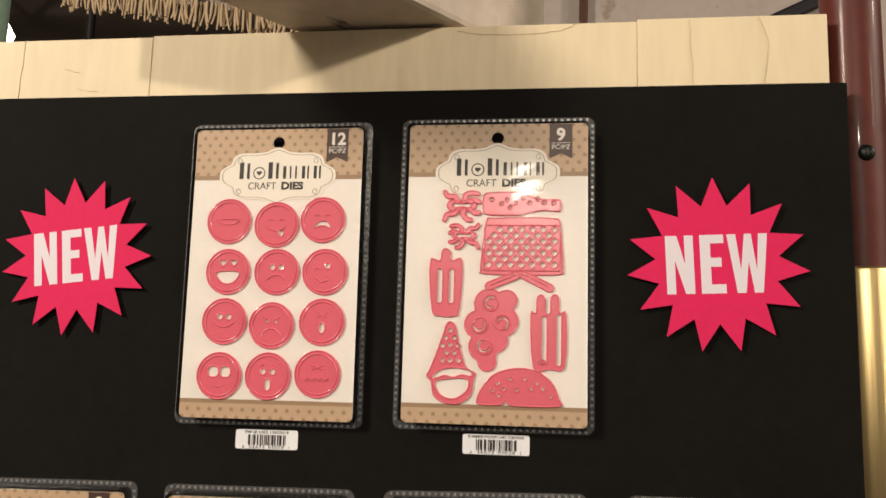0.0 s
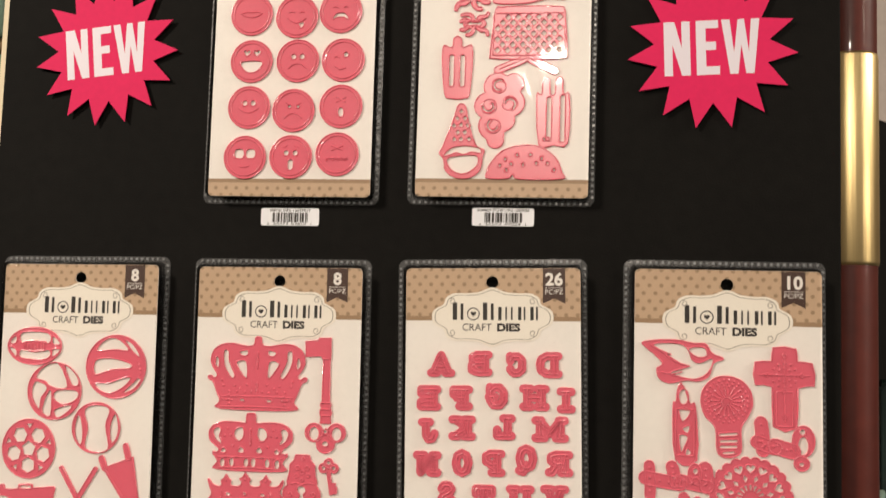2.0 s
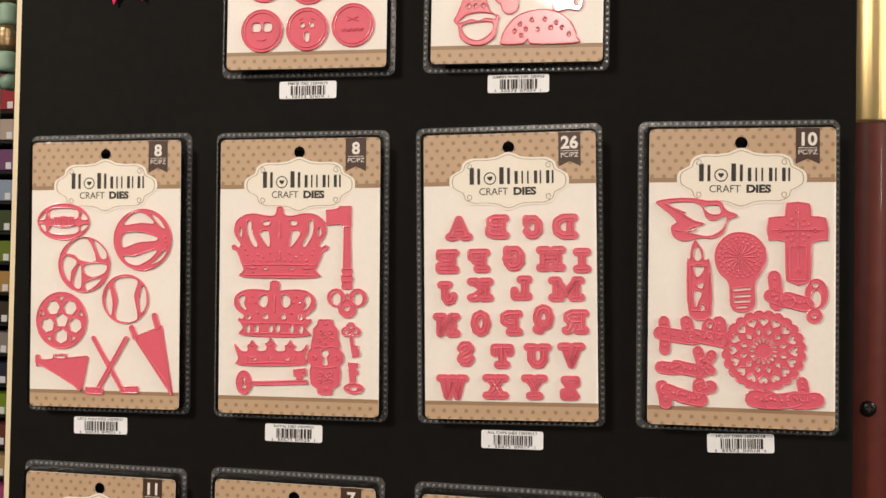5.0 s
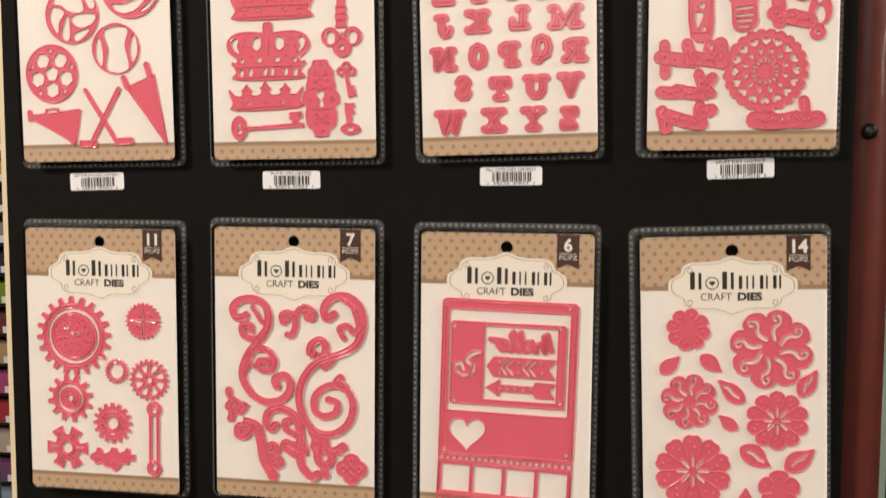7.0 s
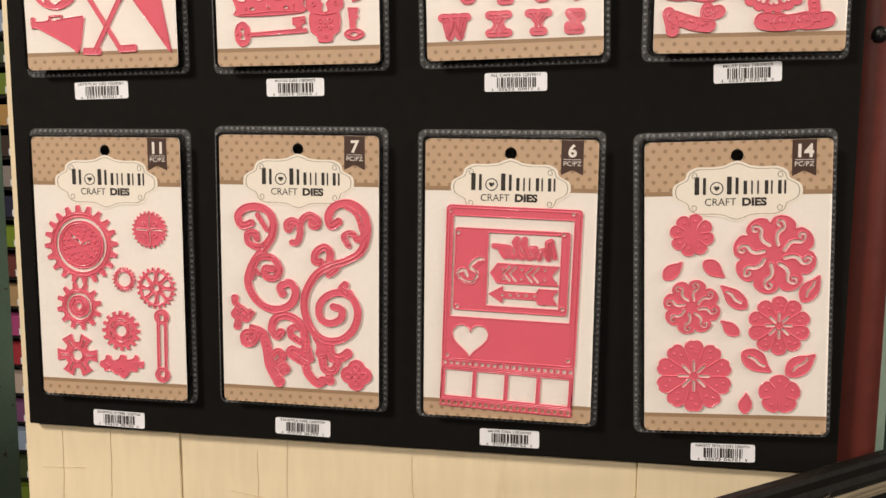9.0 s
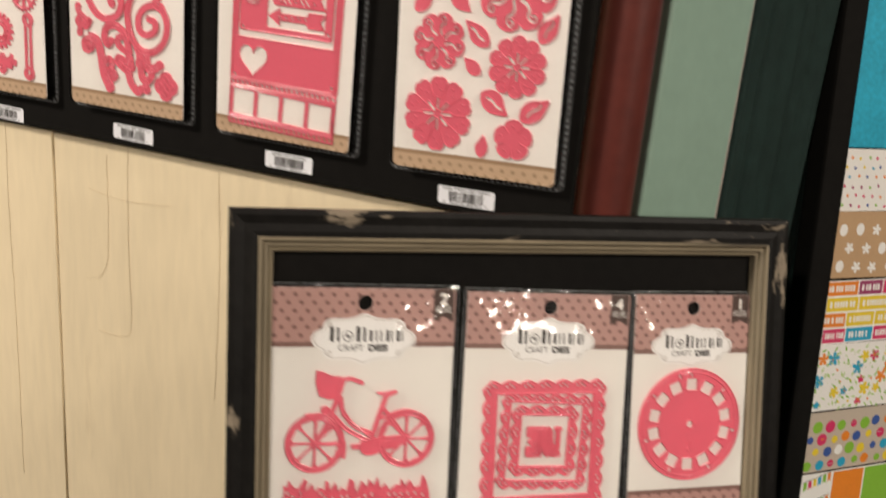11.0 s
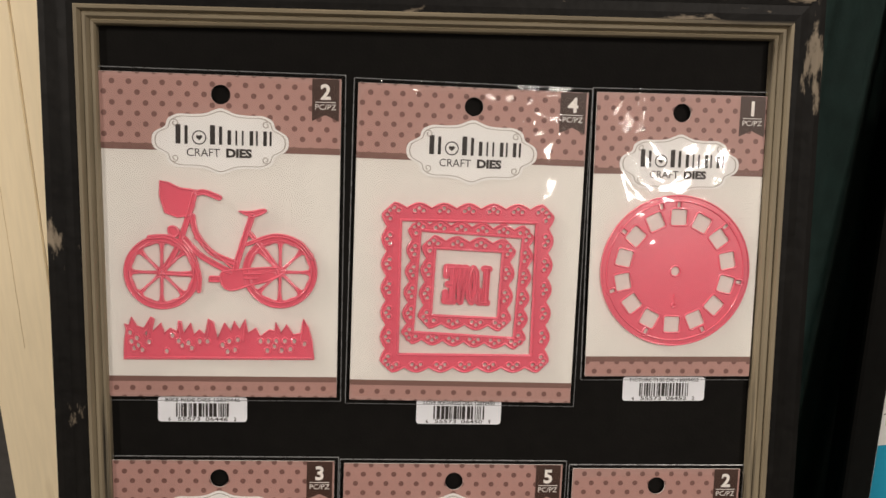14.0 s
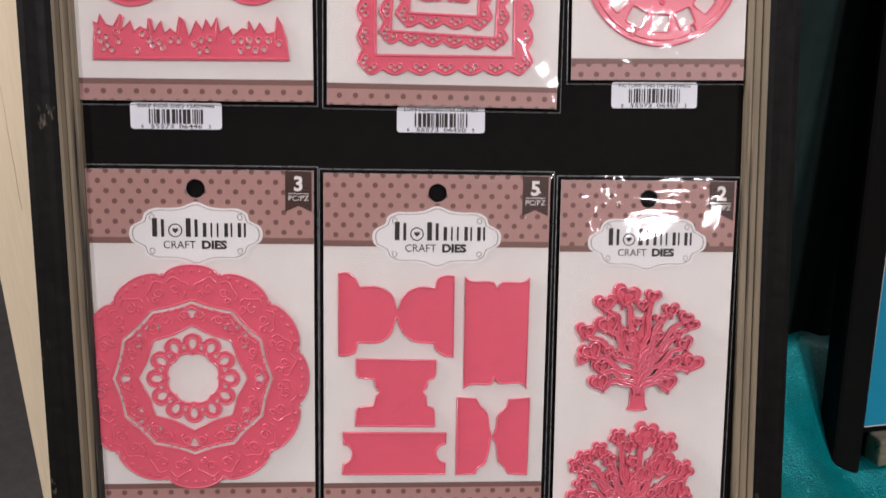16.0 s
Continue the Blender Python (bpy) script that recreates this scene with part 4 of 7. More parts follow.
dia = [[(x, y + 1.5), (x + 1.5, y), (x, y - 1.5), (x - 1.5, y)] for x, y in ((-25.7, -35.3), (-28.1, -39.7), (-23.2, -39.6), (-25.6, -43.8), (-29.9, -44.3), (-21.3, -44.1), (-27.6, -48.5), (-23.1, -48.4), (-29.7, -52.9), (-25.3, -52.8), (-20.4, -52.7))]
die("picnic", [[soft([(-25.8, -29.9), (-22.6, -32.5), (-20.6, -41.8), (-16.1, -55.8), (-10.5, -59.4), (-11.4, -64), (-12.8, -72.4), (-19.5, -77.5), (-28.7, -77.3), (-34.9, -72.9), (-36.4, -65.5), (-39.2, -61.8), (-36.6, -56.2), (-30.3, -38.3), (-28.6, -32.2)], True, 4), *dia,
      soft([(-35.9, -63.1), (-30.9, -58.5), (-22.6, -57.2), (-14.2, -58.5), (-12.9, -61.3), (-18.5, -60.5), (-23.4, -62.1), (-28.1, -61), (-32.7, -62.6)], True, 3), soft([(-33.6, -65.4), (-24.3, -63.4), (-15.1, -63.7), (-15.9, -70), (-23.2, -74.4), (-30.7, -71.9)], True, 4)]])
die("picnic", [[soft([(-9.4, -74.1), (-6.7, -67.6), (0.6, -59.7), (12.5, -56.1), (24.4, -57.3), (33.6, -63.9), (37.8, -73), (37.8, -77.6), (10.8, -77.9), (7.5, -75), (4.4, -77.6), (-8.5, -77.6)], True, 4), *[circle(p, 0.75, 8, 1.4) for p in ((2.5, -65.2), (9.8, -62.6), (18, -62.4), (25, -64.7), (-0.6, -69.3), (6.2, -68.2), (13.5, -68.6), (21.7, -67.7), (28.5, -67.7), (3.4, -72), (32.7, -71.8))]]])

# sport
def band_die(key, c, r, holes, squash=1.0, lines=(), wires=()):
    die(key, [[circle(c, r, 44, squash), *holes]], lines, wires)
die("sport", [[circle((-29.9, 35.2), 19.1, 44, 0.66), *[soft([(-47.7, 37.2), (-43.3, 41.8), (-43.3, 37.2)], True, 3), soft([(-47.7, 33.5), (-43.2, 32.7), (-42.8, 28.2)], True, 3), soft([(-39, 43.6), (-20.9, 43.5), (-19.9, 37.4), (-29.9, 39.3), (-39.2, 37.5)], True, 3), soft([(-39.2, 32.3), (-29.9, 30.8), (-19.8, 32.6), (-20.8, 27.4), (-39, 27.5)], True, 3), soft([(-17.1, 41.6), (-11.9, 37), (-17.1, 37)], True, 3), soft([(-17, 32.9), (-11.8, 32.9), (-17, 28.5)], True, 3)]], [rrect((-29.9, 35.2), 16.1, 6.9, 1.2)]], [], [[(p[0], p[1] + 2.2), (p[0], p[1] - 2.2)] for p in ((-36.4, 35.3), (-34.1, 35.3), (-31.9, 35.2), (-29.7, 35.2), (-27.5, 35.2), (-25.3, 35.2), (-23.3, 35.2))])
band_die("sport", (27.3, 23), 20.7, [soft([(14.2, 33.1),(17.5, 38.4),(23.6, 41.2),(29.7, 39.6),(35.3, 33.9),(26, 34.4)], True, 4), soft([(33.1, 40),(38.8, 36.8),(43.3, 30.1),(38.8, 33)], True, 3), soft([(13.3, 26.4),(24.1, 28),(36.3, 25.2),(36.9, 22.6),(24.1, 21.4),(13.5, 18.1)], True, 4), soft([(13.9, 12),(22.4, 12),(31.6, 15.3),(37.7, 15.9),(32.6, 10.2),(24.2, 6.3),(17.1, 7.8)], True, 4), soft([(33.3, 6.7),(38.9, 12),(42.6, 15.8),(44.2, 14.6),(39.9, 9.3)], True, 3)], 1.0, [circle((43.1, 24.8), 0.5, 8), circle((43.9, 21.5), 0.5, 8), circle((44.5, 18.8), 0.4, 8)])
band_die("sport", (-14.5, 6.3), 18.8, [soft([(-27.8, 14.8), (-22.8, 21.3), (-12.8, 24.1), (-5.7, 9.3), (-16.7, 9.3), (-21.7, 13)], True, 3), soft([(-7.8, 23.1), (0.2, 16.7), (1.8, 11.1), (-2.7, 11.1)], True, 3), soft([(-12.7, 6.5), (1.3, 6.5), (0.3, 1), (-8.6, -1.8), (-14.7, 1.9)], True, 3), soft([(-29.8, 9.3), (-26.8, 12.1), (-19.7, 8.4), (-23.7, 1.9), (-24.7, -5.5), (-29.7, 1.9)], True, 3), soft([(-18.7, 5.6), (-16.7, 5.6), (-16.6, -9.2), (-22, -7.7), (-21.7, -1.8)], True, 3), soft([(-13.2, -5.5), (-1.7, -2.7), (-7.6, -8.8), (-12.6, -10.3)], True, 3)])
band_die("sport", (15.5, -16.4), 16.6, [soft([(1, -16.5), (2.7, -9.1), (4.7, -10.9), (6.4, -20.1), (5.4, -27.5), (2, -22.9)], True, 3), soft([(7.3, -5.4), (15.2, -2.1), (24.1, -4.5), (21.8, -14.5), (24.2, -29.2), (15.4, -31.5), (8.4, -28.4), (9.9, -16.4)], True, 4), soft([(28, -7.2), (30.4, -13.6), (30.1, -20.9), (26.6, -25.5), (25.1, -16.4)], True, 3)])
ctr = (-30.5, -31.1)
hexes = [turned(circle((0, 0), 5.0, 5), 90, ctr)]
for k in range(5):
    a = radians(90 + 36 + 72 * k)
    hexes.append(turned(circle((0, 0), 5.0, 6), 36 + 72 * k + 30, (ctr[0] + 10.6 * math.cos(a), ctr[1] + 10.6 * math.sin(a))))
    a = radians(90 + 72 * k)
    hexes.append(turned([(0, 2.2), (2.2, -1), (-2.2, -1)], 72 * k + 180, (ctr[0] + 14.9 * math.cos(a), ctr[1] + 14.9 * math.sin(a))))
band_die("sport", ctr, 18.6, hexes, 1.04)
die("sport", [[soft([(-49.2, -54.9), (-46, -54.8), (-45.2, -57.2), (-36.5, -56.7), (-35.9, -53.8), (-26.4, -53.6), (-25.8, -55.9), (-11.7, -54.4), (-11.3, -59), (-14.8, -76.6), (-18.2, -77.9), (-21.2, -74.8), (-44.5, -62.2), (-48.6, -62.3)], True, 2), rrect((-31.2, -55.6), 7.5, 1.5, 0.7)]])
die("sport", [[stroke([(-7, -42.7), (14.2, -77.3)], 3.3, None, False)], [stroke([(16.4, -42.5), (-4.2, -77.7)], 3.3, None, False)], [rrect((-6.2, -77.7), 13, 5, 1.2, -2)], [rrect((19, -76.5), 13, 5, 1.2, 2)]])
die("sport", [[[(21.3, -41.7), (41.9, -33.6), (49.6, -79.1), (48, -79.1)]], [stroke([(20.3, -35.6), (22.7, -41.6)], 4.2, None, False)], [stroke([(36.4, -27.3), (38.4, -34.5)], 4.2, None, False)]], [], [[(23.1, -42.4), (46.4, -72.7)]])

# royal
def both(half, x):
    """A shape and its mirror image about the line at x, as one loop."""
    return half + [(2 * x - px, py) for px, py in half[::-1]]


def crown(x, half, holes, eyes, beads, marks):
    """A closed crown: a jewelled band, bulging arches and a knob."""
    cut = [soft(q, True, 4) for q in holes] + [soft([(2 * x - px, py) for px, py in q], True, 4) for q in holes]
    cut += [circle(p, 1.5, 12, k) for p, k in eyes]
    dots = [circle(p, 0.42, 8) for p in beads] + [circle(p, 0.42, 8) for p in marks] + [circle((2 * x - p[0], p[1]), 0.42, 8) for p in marks]
    low = min(p[1] for p in half)
    edge = [p[0] for p in half if p[1] < low + 0.4][0]
    die("royal", [[soft(both(half, x), True, 4), *cut]], dots, [[(edge + 0.4, low + h), (x, low + h + 0.5), (2 * x - edge - 0.4, low + h)] for h in (1.5, 8.0)])


mid = (-12.5, 27.3)
crown(mid[0], [(-36.4, -0.9), (-36.9, 4.2), (-38.8, 8.7), (-40.5, 13.1), (-41.9, 16), (-44.4, 17.3), (-45.2, 19.3), (-43.3, 20.5), (-40.6, 18.9), (-39.1, 20.6), (-42.3, 25.3), (-43.7, 29.8), (-42, 36), (-36.5, 40), (-29.1, 40.8), (-20.4, 39.3), (-15.8, 40), (-14.9, 42.8), (-14.2, 45)],
      [[(-34.4, 36), (-31.9, 34.8), (-31.5, 28.9), (-27.7, 20.6), (-29.7, 19.3), (-33.6, 25.3), (-35, 31.1)], [(-26.2, 28.2), (-20.3, 29), (-19.5, 19.3), (-22.7, 22)], [(-39.5, 31.8), (-38.2, 29.8), (-38.5, 25.3), (-40.3, 27.5)], [(-24.2, 35.1), (-19.6, 36), (-19.6, 33.5), (-22.8, 33.1)]],
      [((-21.9, 5), 0.45), ((-4.3, 4.8), 0.45)], [(mid[0], mid[1] + 7.4 - 1.15 * k) for k in range(9)] + [(mid[0], mid[1] - 11.8 - 1.15 * k) for k in range(5)],
      [(-30.6, 10.2), (-30.6, 7.8), (-30.6, 5.1), (-32.3, 5.1), (-28.9, 5.1), (-30.6, 2.6), (-20.2, 9.9), (-25.5, 10.2), (-16, 10.3), (-34.2, 5.5), (-34.5, 14), (-27.2, 14), (-19.1, 14.8), (-23.6, 12.4), (-35.6, 17.3)])
mid = (-15.6, -20.4)
crown(mid[0], [(-36.9, -38.7), (-37, -33.6), (-38.7, -30.7), (-40.2, -29.1), (-39.9, -27.1), (-37.8, -27.5), (-36.3, -26), (-40.3, -22.7), (-42.8, -19.5), (-42.8, -14.2), (-38.9, -10), (-32.2, -8.3), (-24.2, -8.5), (-19.3, -8.8), (-19, -5.6), (-18, -3)],
      [[(-40, -14.9), (-37.1, -12.5), (-35.4, -14.2), (-36.3, -17.8), (-34.6, -21.8), (-38.2, -19.8)], [(-23.8, -12.5), (-20.8, -12.5), (-20.4, -17.4), (-22.8, -20.1), (-25.9, -18.1), (-25.9, -14.5)], [(-23.4, -27), (-21.7, -24.3), (-19.9, -25.9), (-20.3, -27.5)], [(-34.5, -27.1), (-32.9, -25.1), (-31.5, -26.7), (-32.8, -28)]],
      [((-33.5, -34.3), 1.7), ((-27.5, -33.9), 1.7), ((-18, -33.7), 1.7), ((-13.3, -33.6), 1.7), ((-4.2, -33.9), 1.7), ((2.2, -34.2), 1.7)], [(mid[0], mid[1] + 7.4 - 1.2 * k) for k in range(9)],
      [(-27, -23.7), (-30.3, -30.7), (-24.1, -30.3), (-17.8, -30.6), (-28.7, -17), (-30.5, -13.1), (-32.5, -17.4)])
die("royal", [[soft([(-38.5, -58.1), (-39.9, -53.3), (-42.6, -46), (-41.8, -44.2), (-38.6, -47.8), (-35.2, -48.7), (-33.5, -47.8), (-34, -45), (-32.3, -43.8), (-30.7, -41.2), (-28.5, -43.7), (-26.8, -45), (-27.4, -47.7), (-22.6, -48.2), (-20.6, -46.2), (-21.9, -43.7), (-19.8, -42.4), (-18.2, -39.5), (-16.1, -42.3), (-14.3, -44), (-15.3, -46.1), (-13.2, -48.1), (-8.3, -47.5), (-8.7, -44.8), (-6.6, -43.5), (-4.7, -40.8), (-2.8, -43.5), (-1.1, -44.7), (-2, -47.5), (2.9, -47.4), (6.2, -43.4), (6.8, -45.9), (4.6, -51.2), (3.7, -57)], True, 3), *[circle(p, 1.5, 12, 0.55) for p in ((-28.9, -53.5), (-6.7, -53.3))], circle((-18.1, -52.9), 0.7, 10)]], [circle(p, 0.4, 8) for p in ((-33.4, -52.3), (-33.4, -53.9), (-33.4, -55.6), (-1.6, -51.6), (-1.6, -53.3), (-1.6, -54.9), (-30.6, -45), (-18.1, -44.2), (-4.7, -44.8))], [[(-37.6, -56.9), (-17.1, -55.4), (2.9, -55.9)]])
die("royal", [[[(29.8, 32.3), (34.7, 32.3), (35.2, 5.4), (36.4, 3.7), (35.3, 1.6), (36.8, -0.8), (35.7, -3.7), (36.1, -8), (28.8, -8), (29.1, -3.7), (28.2, -0.8), (29.4, 1.5), (28.5, 3.7), (29.6, 5.3)]], [[(18.1, 42.9), (26.4, 44), (27.1, 45.3), (35, 45.3), (35.1, 31.5), (29.3, 31.5), (28.9, 33.5), (18.6, 32.8)]],
      [circle((25.4, -13.5), 6.1, 28), circle((25.4, -14.2), 3, 16, 1.3)], [circle((39.7, -13.4), 6.1, 28), circle((39.7, -14.1), 3, 16, 1.3)], [circle((32.8, -20.3), 6.1, 28), circle((32.6, -20.3), 1.8, 14, 0.8)]], seeds((32.5, -12.7), 1.6, 5, 0, 0.4), [[(29.1, 5), (35.6, 5)], [(28.7, 0.8), (36, 0.8)], [(28.7, -3), (36, -2.9)]])
die("royal", [[circle((-36, -69), 5.5, 32, 1.45), soft([(-37.1, -66.1), (-35, -66.1), (-35.4, -69.7), (-34.2, -72.2), (-37.5, -72.3), (-36.3, -69.7)], True, 3)], [[(-30.8, -68), (-2.3, -66.6), (6.4, -66.2), (7.1, -69.2), (-2.3, -69.7), (-30.8, -70.9)]], [[(-2.7, -59.6), (5.6, -58.8), (6, -63.3), (3.5, -64), (3.5, -66.2), (-0.6, -66.3), (-0.6, -64.6), (-2.7, -64.1)]]], [circle((-39.6, -69), 0.5, 8), circle((-32.2, -69), 0.5, 8), circle((3.9, -61.1), 0.5, 8)])
half = [(18.9, -27.2), (23.1, -27.4), (24.2, -30.8), (26.8, -33.7), (26.9, -38), (28.4, -44.1), (28, -45.8), (30.5, -49.3), (30.5, -54.2), (28.1, -56.9), (28.9, -60.9), (27.8, -69), (24.1, -71.6), (23, -75.2), (19.2, -75.6)]
side = (18.5, -51.1)[0]
die("royal", [[soft([(2 * side - px, py) for px, py in half] + half[::-1], True, 2), soft([(18.3, -46.7), (20.5, -47.8), (20.7, -50.1), (19.3, -51.8), (20.4, -56.3), (16.7, -56.3), (17.6, -51.8), (16.1, -50.2), (16, -47.8)], True, 2)]],
    [circle(p, r, 10) for p, r in (((18.9, -29.9), 0.9), ((19.2, -71.6), 0.9), ((15.6, -35.6), 1.4), ((21.8, -35.5), 1.4), ((14.9, -40.5), 1.1), ((22.4, -40), 1.1), ((18.6, -38.1), 1.2), ((11.2, -51.9), 1.3), ((26, -51.7), 1.3), ((15.7, -62.3), 1.4), ((21.9, -62.2), 1.4), ((15, -66.8), 1.1), ((22.3, -66.4), 1.1), ((18.8, -64.8), 1.3), ((18.6, -42.9), 0.8))], [[(11.5, -45.5), (14.9, -44.6), (18.3, -45.8), (22.6, -44.5), (26.3, -45.4)], [(11.8, -57.6), (18.4, -58.6), (25.7, -57.5)]])
die("royal", [[circle((32.1, -35.1), 3.3, 20), circle((32.1, -35.1), 1.1, 10)], [circle((38.6, -35), 3.3, 20), circle((38.6, -35), 1.1, 10)], [circle((35.3, -32), 3.3, 20), circle((35.3, -31.8), 1.1, 10)], [[(33.8, -36.7), (36.6, -36.3), (37.6, -43.7), (40.4, -43.8), (40, -46), (41.1, -46.4), (41.2, -50.3), (36.3, -51.3)]]])
die("royal", [[circle((37.4, -70.9), 6.7, 24, 0.56), circle((37.2, -71.1), 2.2, 12, 0.5)], [[(33.3, -54.5), (40.4, -54.8), (40.1, -57.7), (38.8, -58.4), (40.5, -59.7), (40.1, -61.7), (38.8, -62), (38.5, -68.5), (34.7, -68.6)]]], [circle((33.4, -70.9), 0.5, 8), circle((41.3, -70.8), 0.5, 8)])

# letters
for text, c, w, h in (("A", (-31.3, 30.2), 17.6, 15.9), ("B", (-7.6, 30.8), 15.9, 15.6), ("C", (14.6, 30.3), 13.7, 15.6), ("D", (34.2, 30.4), 16.7, 15.9),
        ("E", (-38.8, 9.5), 15.6, 15.6), ("F", (-19, 9.8), 14.8, 15.2), ("G", (2.8, 11.1), 14.8, 16.3), ("H", (25.6, 10.7), 18.5, 15.9), ("I", (44.5, 9.5), 11.5, 15.6),
        ("J", (-38.8, -10.4), 13.3, 15.6), ("K", (-18.2, -8.2), 17, 15.2), ("L", (7.3, -7.2), 14.1, 15.6), ("M", (34.9, -7.9), 22.6, 15.6),
        ("N", (-39.5, -30.3), 17.8, 15.6), ("O", (-18.1, -29.2), 14.4, 17), ("P", (0.8, -28.8), 14.8, 16.3), ("Q", (20.7, -26.5), 14.8, 18.9), ("R", (40.1, -28), 17, 15.6),
        ("S", (-27.6, -48.1), 12.6, 15.9), ("T", (-4.9, -49.4), 14.8, 15.6), ("U", (17, -49.1), 17.4, 15.9), ("V", (37.5, -48.7), 17.4, 16.3),
        ("W", (-36.1, -69), 20.7, 16.3), ("X", (-9.1, -68.3), 16.7, 15.9), ("Y", (14.9, -68.2), 16.7, 15.9), ("Z", (36.5, -68.5), 14.4, 15.2)):
    letter_die("letters", text, c, w, h, 5.2)

# belief
die("belief", [[soft([(-49.3, 45.3), (-38.6, 47.3), (-27.6, 47.3), (-19.4, 45.8), (-12.1, 45.5), (-8.4, 40.2), (-3, 38), (-2.1, 36.1), (-7.5, 33.6), (-10.1, 26.1), (-16.4, 22.9), (-23.7, 23.2), (-32.8, 21.2), (-39.2, 24), (-40.6, 30.2), (-37.5, 32.9), (-42.2, 38.2), (-45.9, 41)], True, 4),
      soft([(-42.2, 43.8), (-29.4, 44.8), (-23, 42), (-20.2, 35.5), (-15.6, 33.6), (-8.4, 36.5), (-11, 28.9), (-18.2, 24.7), (-27.4, 26), (-32, 27.8), (-21.1, 31.7), (-29.3, 34.5), (-34.8, 38.2), (-32.1, 38.6)], True, 4), soft([(-21.7, 42), (-13.4, 42.8), (-12, 38.3), (-17.5, 37.9)], True, 4)]], [], [[(-44.1, 43.8), (-34.8, 38.2), (-25.6, 32.6)], [(-38.4, 27.8), (-31, 26.9), (-25.6, 28.5)]])
die("belief", [[soft([(-26.4, 22.2), (-23.3, 17.6), (-20.8, 10.1), (-17.7, 8.6), (-16.8, -22.7), (-29.5, -23), (-31.2, 8.1), (-29.4, 10.9), (-28.7, 17.5)], True, 3), circle((-24.9, 13.8), 2.5, 14, 1.7), *[soft(q, True, 3) for q in ([(-27.1, 6.2), (-22.6, 7.2), (-21.3, 4.4), (-25.2, -0.3)], [(-25.2, -5), (-21.6, -3.1), (-22.4, -6.9)], [(-27, -8.8), (-22.4, -9.7), (-24.2, -14.4), (-25.9, -18.2)], [(-22.3, -16.3), (-20.5, -19.1), (-23.2, -19.7)])]]], [rrect((-23.9, -6.9), 10.6, 27, 0.6, -1)])
bulb = (-0.4, 12.2)
die("belief", [[soft([(-15.2, 11.1), (-13.6, 19.5), (-7.4, 25.6), (-0.2, 27.1), (7.9, 25), (13.4, 18.8), (14.7, 10.5), (11.8, 3), (8.3, -3.6), (8.4, -15.7), (4.9, -19.9), (-2.3, -20.6), (-6, -16.4), (-7, -3.8), (-12.5, 2.6)], True, 5), slot((-3.8, -7.5), (5.2, -6.5), 1.4), slot((-3.3, -11.3), (5.3, -10.6), 1.4), slot((-3.3, -14.4), (5, -13.9), 1.4), slot((-1.8, -17.8), (3.6, -17.3), 1.2)]],
    seeds(bulb, 12.2, 26, 0, 0.4) + seeds(bulb, 10.2, 22, 0.1, 0.35) + seeds(bulb, 8.6, 18, 0, 0.3), [[(bulb[0] + r0 * math.cos(a), bulb[1] + r0 * math.sin(a)) for r0 in (2.0, 7.5)] for a in [k * math.pi / 9 for k in range(18)]])
cx = (32.4, 21.4)
die("belief", [[soft([(25.6, 44.5), (38.9, 44.1), (39.7, 36.7), (47.9, 35.8), (48.9, 22.3), (40.1, 20.9), (39.4, -1.9), (25.6, -1.5), (25, 21.4), (15.7, 22), (15.5, 35.7), (24.8, 36.6)], True, 2)]], [*seeds((32.2, 28.3), 4, 8), *seeds((32.2, 28.3), 7, 12), circle((22.2, 28.2), 1.2, 10), circle((41.8, 28.4), 1.2, 10), circle((32.1, 39.5), 1.2, 10), circle((32.1, 19), 1.2, 10), circle((32.3, 4.2), 1.2, 10), rrect((32.2, 8.8), 9, 20, 1)], [[(32.1, 42.2), (32.5, 1.4)], [(17.8, 28.2), (46.2, 28.4)]])
def word(strokes, rounds=()):
    """Fat joined handwriting, cut in one piece."""
    rows = [[a, ((a[0] + b[0]) / 2 + 0.4, (a[1] + b[1]) / 2 - 0.3), b] for a, b, _ in strokes]
    beads = [circle((a[0] + (b[0] - a[0]) * t, a[1] + (b[1] - a[1]) * t + 0.8 * math.sin(9 * t)), 0.45, 8) for a, b, w in strokes for t in (0.12, 0.4, 0.66, 0.9)]
    die("belief", [[stroke(r, w * 1.16)] for r, (_, _, w) in zip(rows, strokes)] + [list(r) for r in rounds], beads, [])


word([((19, 0.6), (20.2, -15.5), 6.8), ((16.9, -10.6), (27, -13.9), 7), ((26.9, -12.6), (36.7, -15.2), 8.1)], [(circle((42.7, -9.2), 6.6, 28, 1.4), circle((42.5, -11.8), 2.8, 18, 1.8), circle((42.1, -3.9), 1.5, 10)), (circle((41.6, -22), 4.6, 22), circle((41.6, -22.4), 1.3, 10, 0.8))])
word([((-44.3, -26.9), (-43.7, -44.2), 5.7), ((-46.4, -34.1), (-26.4, -36.8), 7.3), ((-31.3, -27), (-29.4, -35.8), 6.4), ((-26.5, -35), (-11.2, -37.6), 7), ((-12.4, -27.3), (-11.5, -37.8), 7.3)], [(circle((-18.2, -30.6), 4.2, 18, 1.5), circle((-17.8, -29.1), 1.3, 10, 1.2), circle((-17.7, -34.8), 1.5, 10, 1.2))])
word([((-45.6, -54.6), (-35.9, -55.1), 6.8), ((-36.7, -53.8), (-24.6, -56.1), 7), ((-24.4, -44.5), (-20.9, -56.8), 5.7), ((-21.4, -52.1), (-16.5, -46.5), 5.5), ((-21.4, -51.4), (-16.8, -55.9), 5.1)])
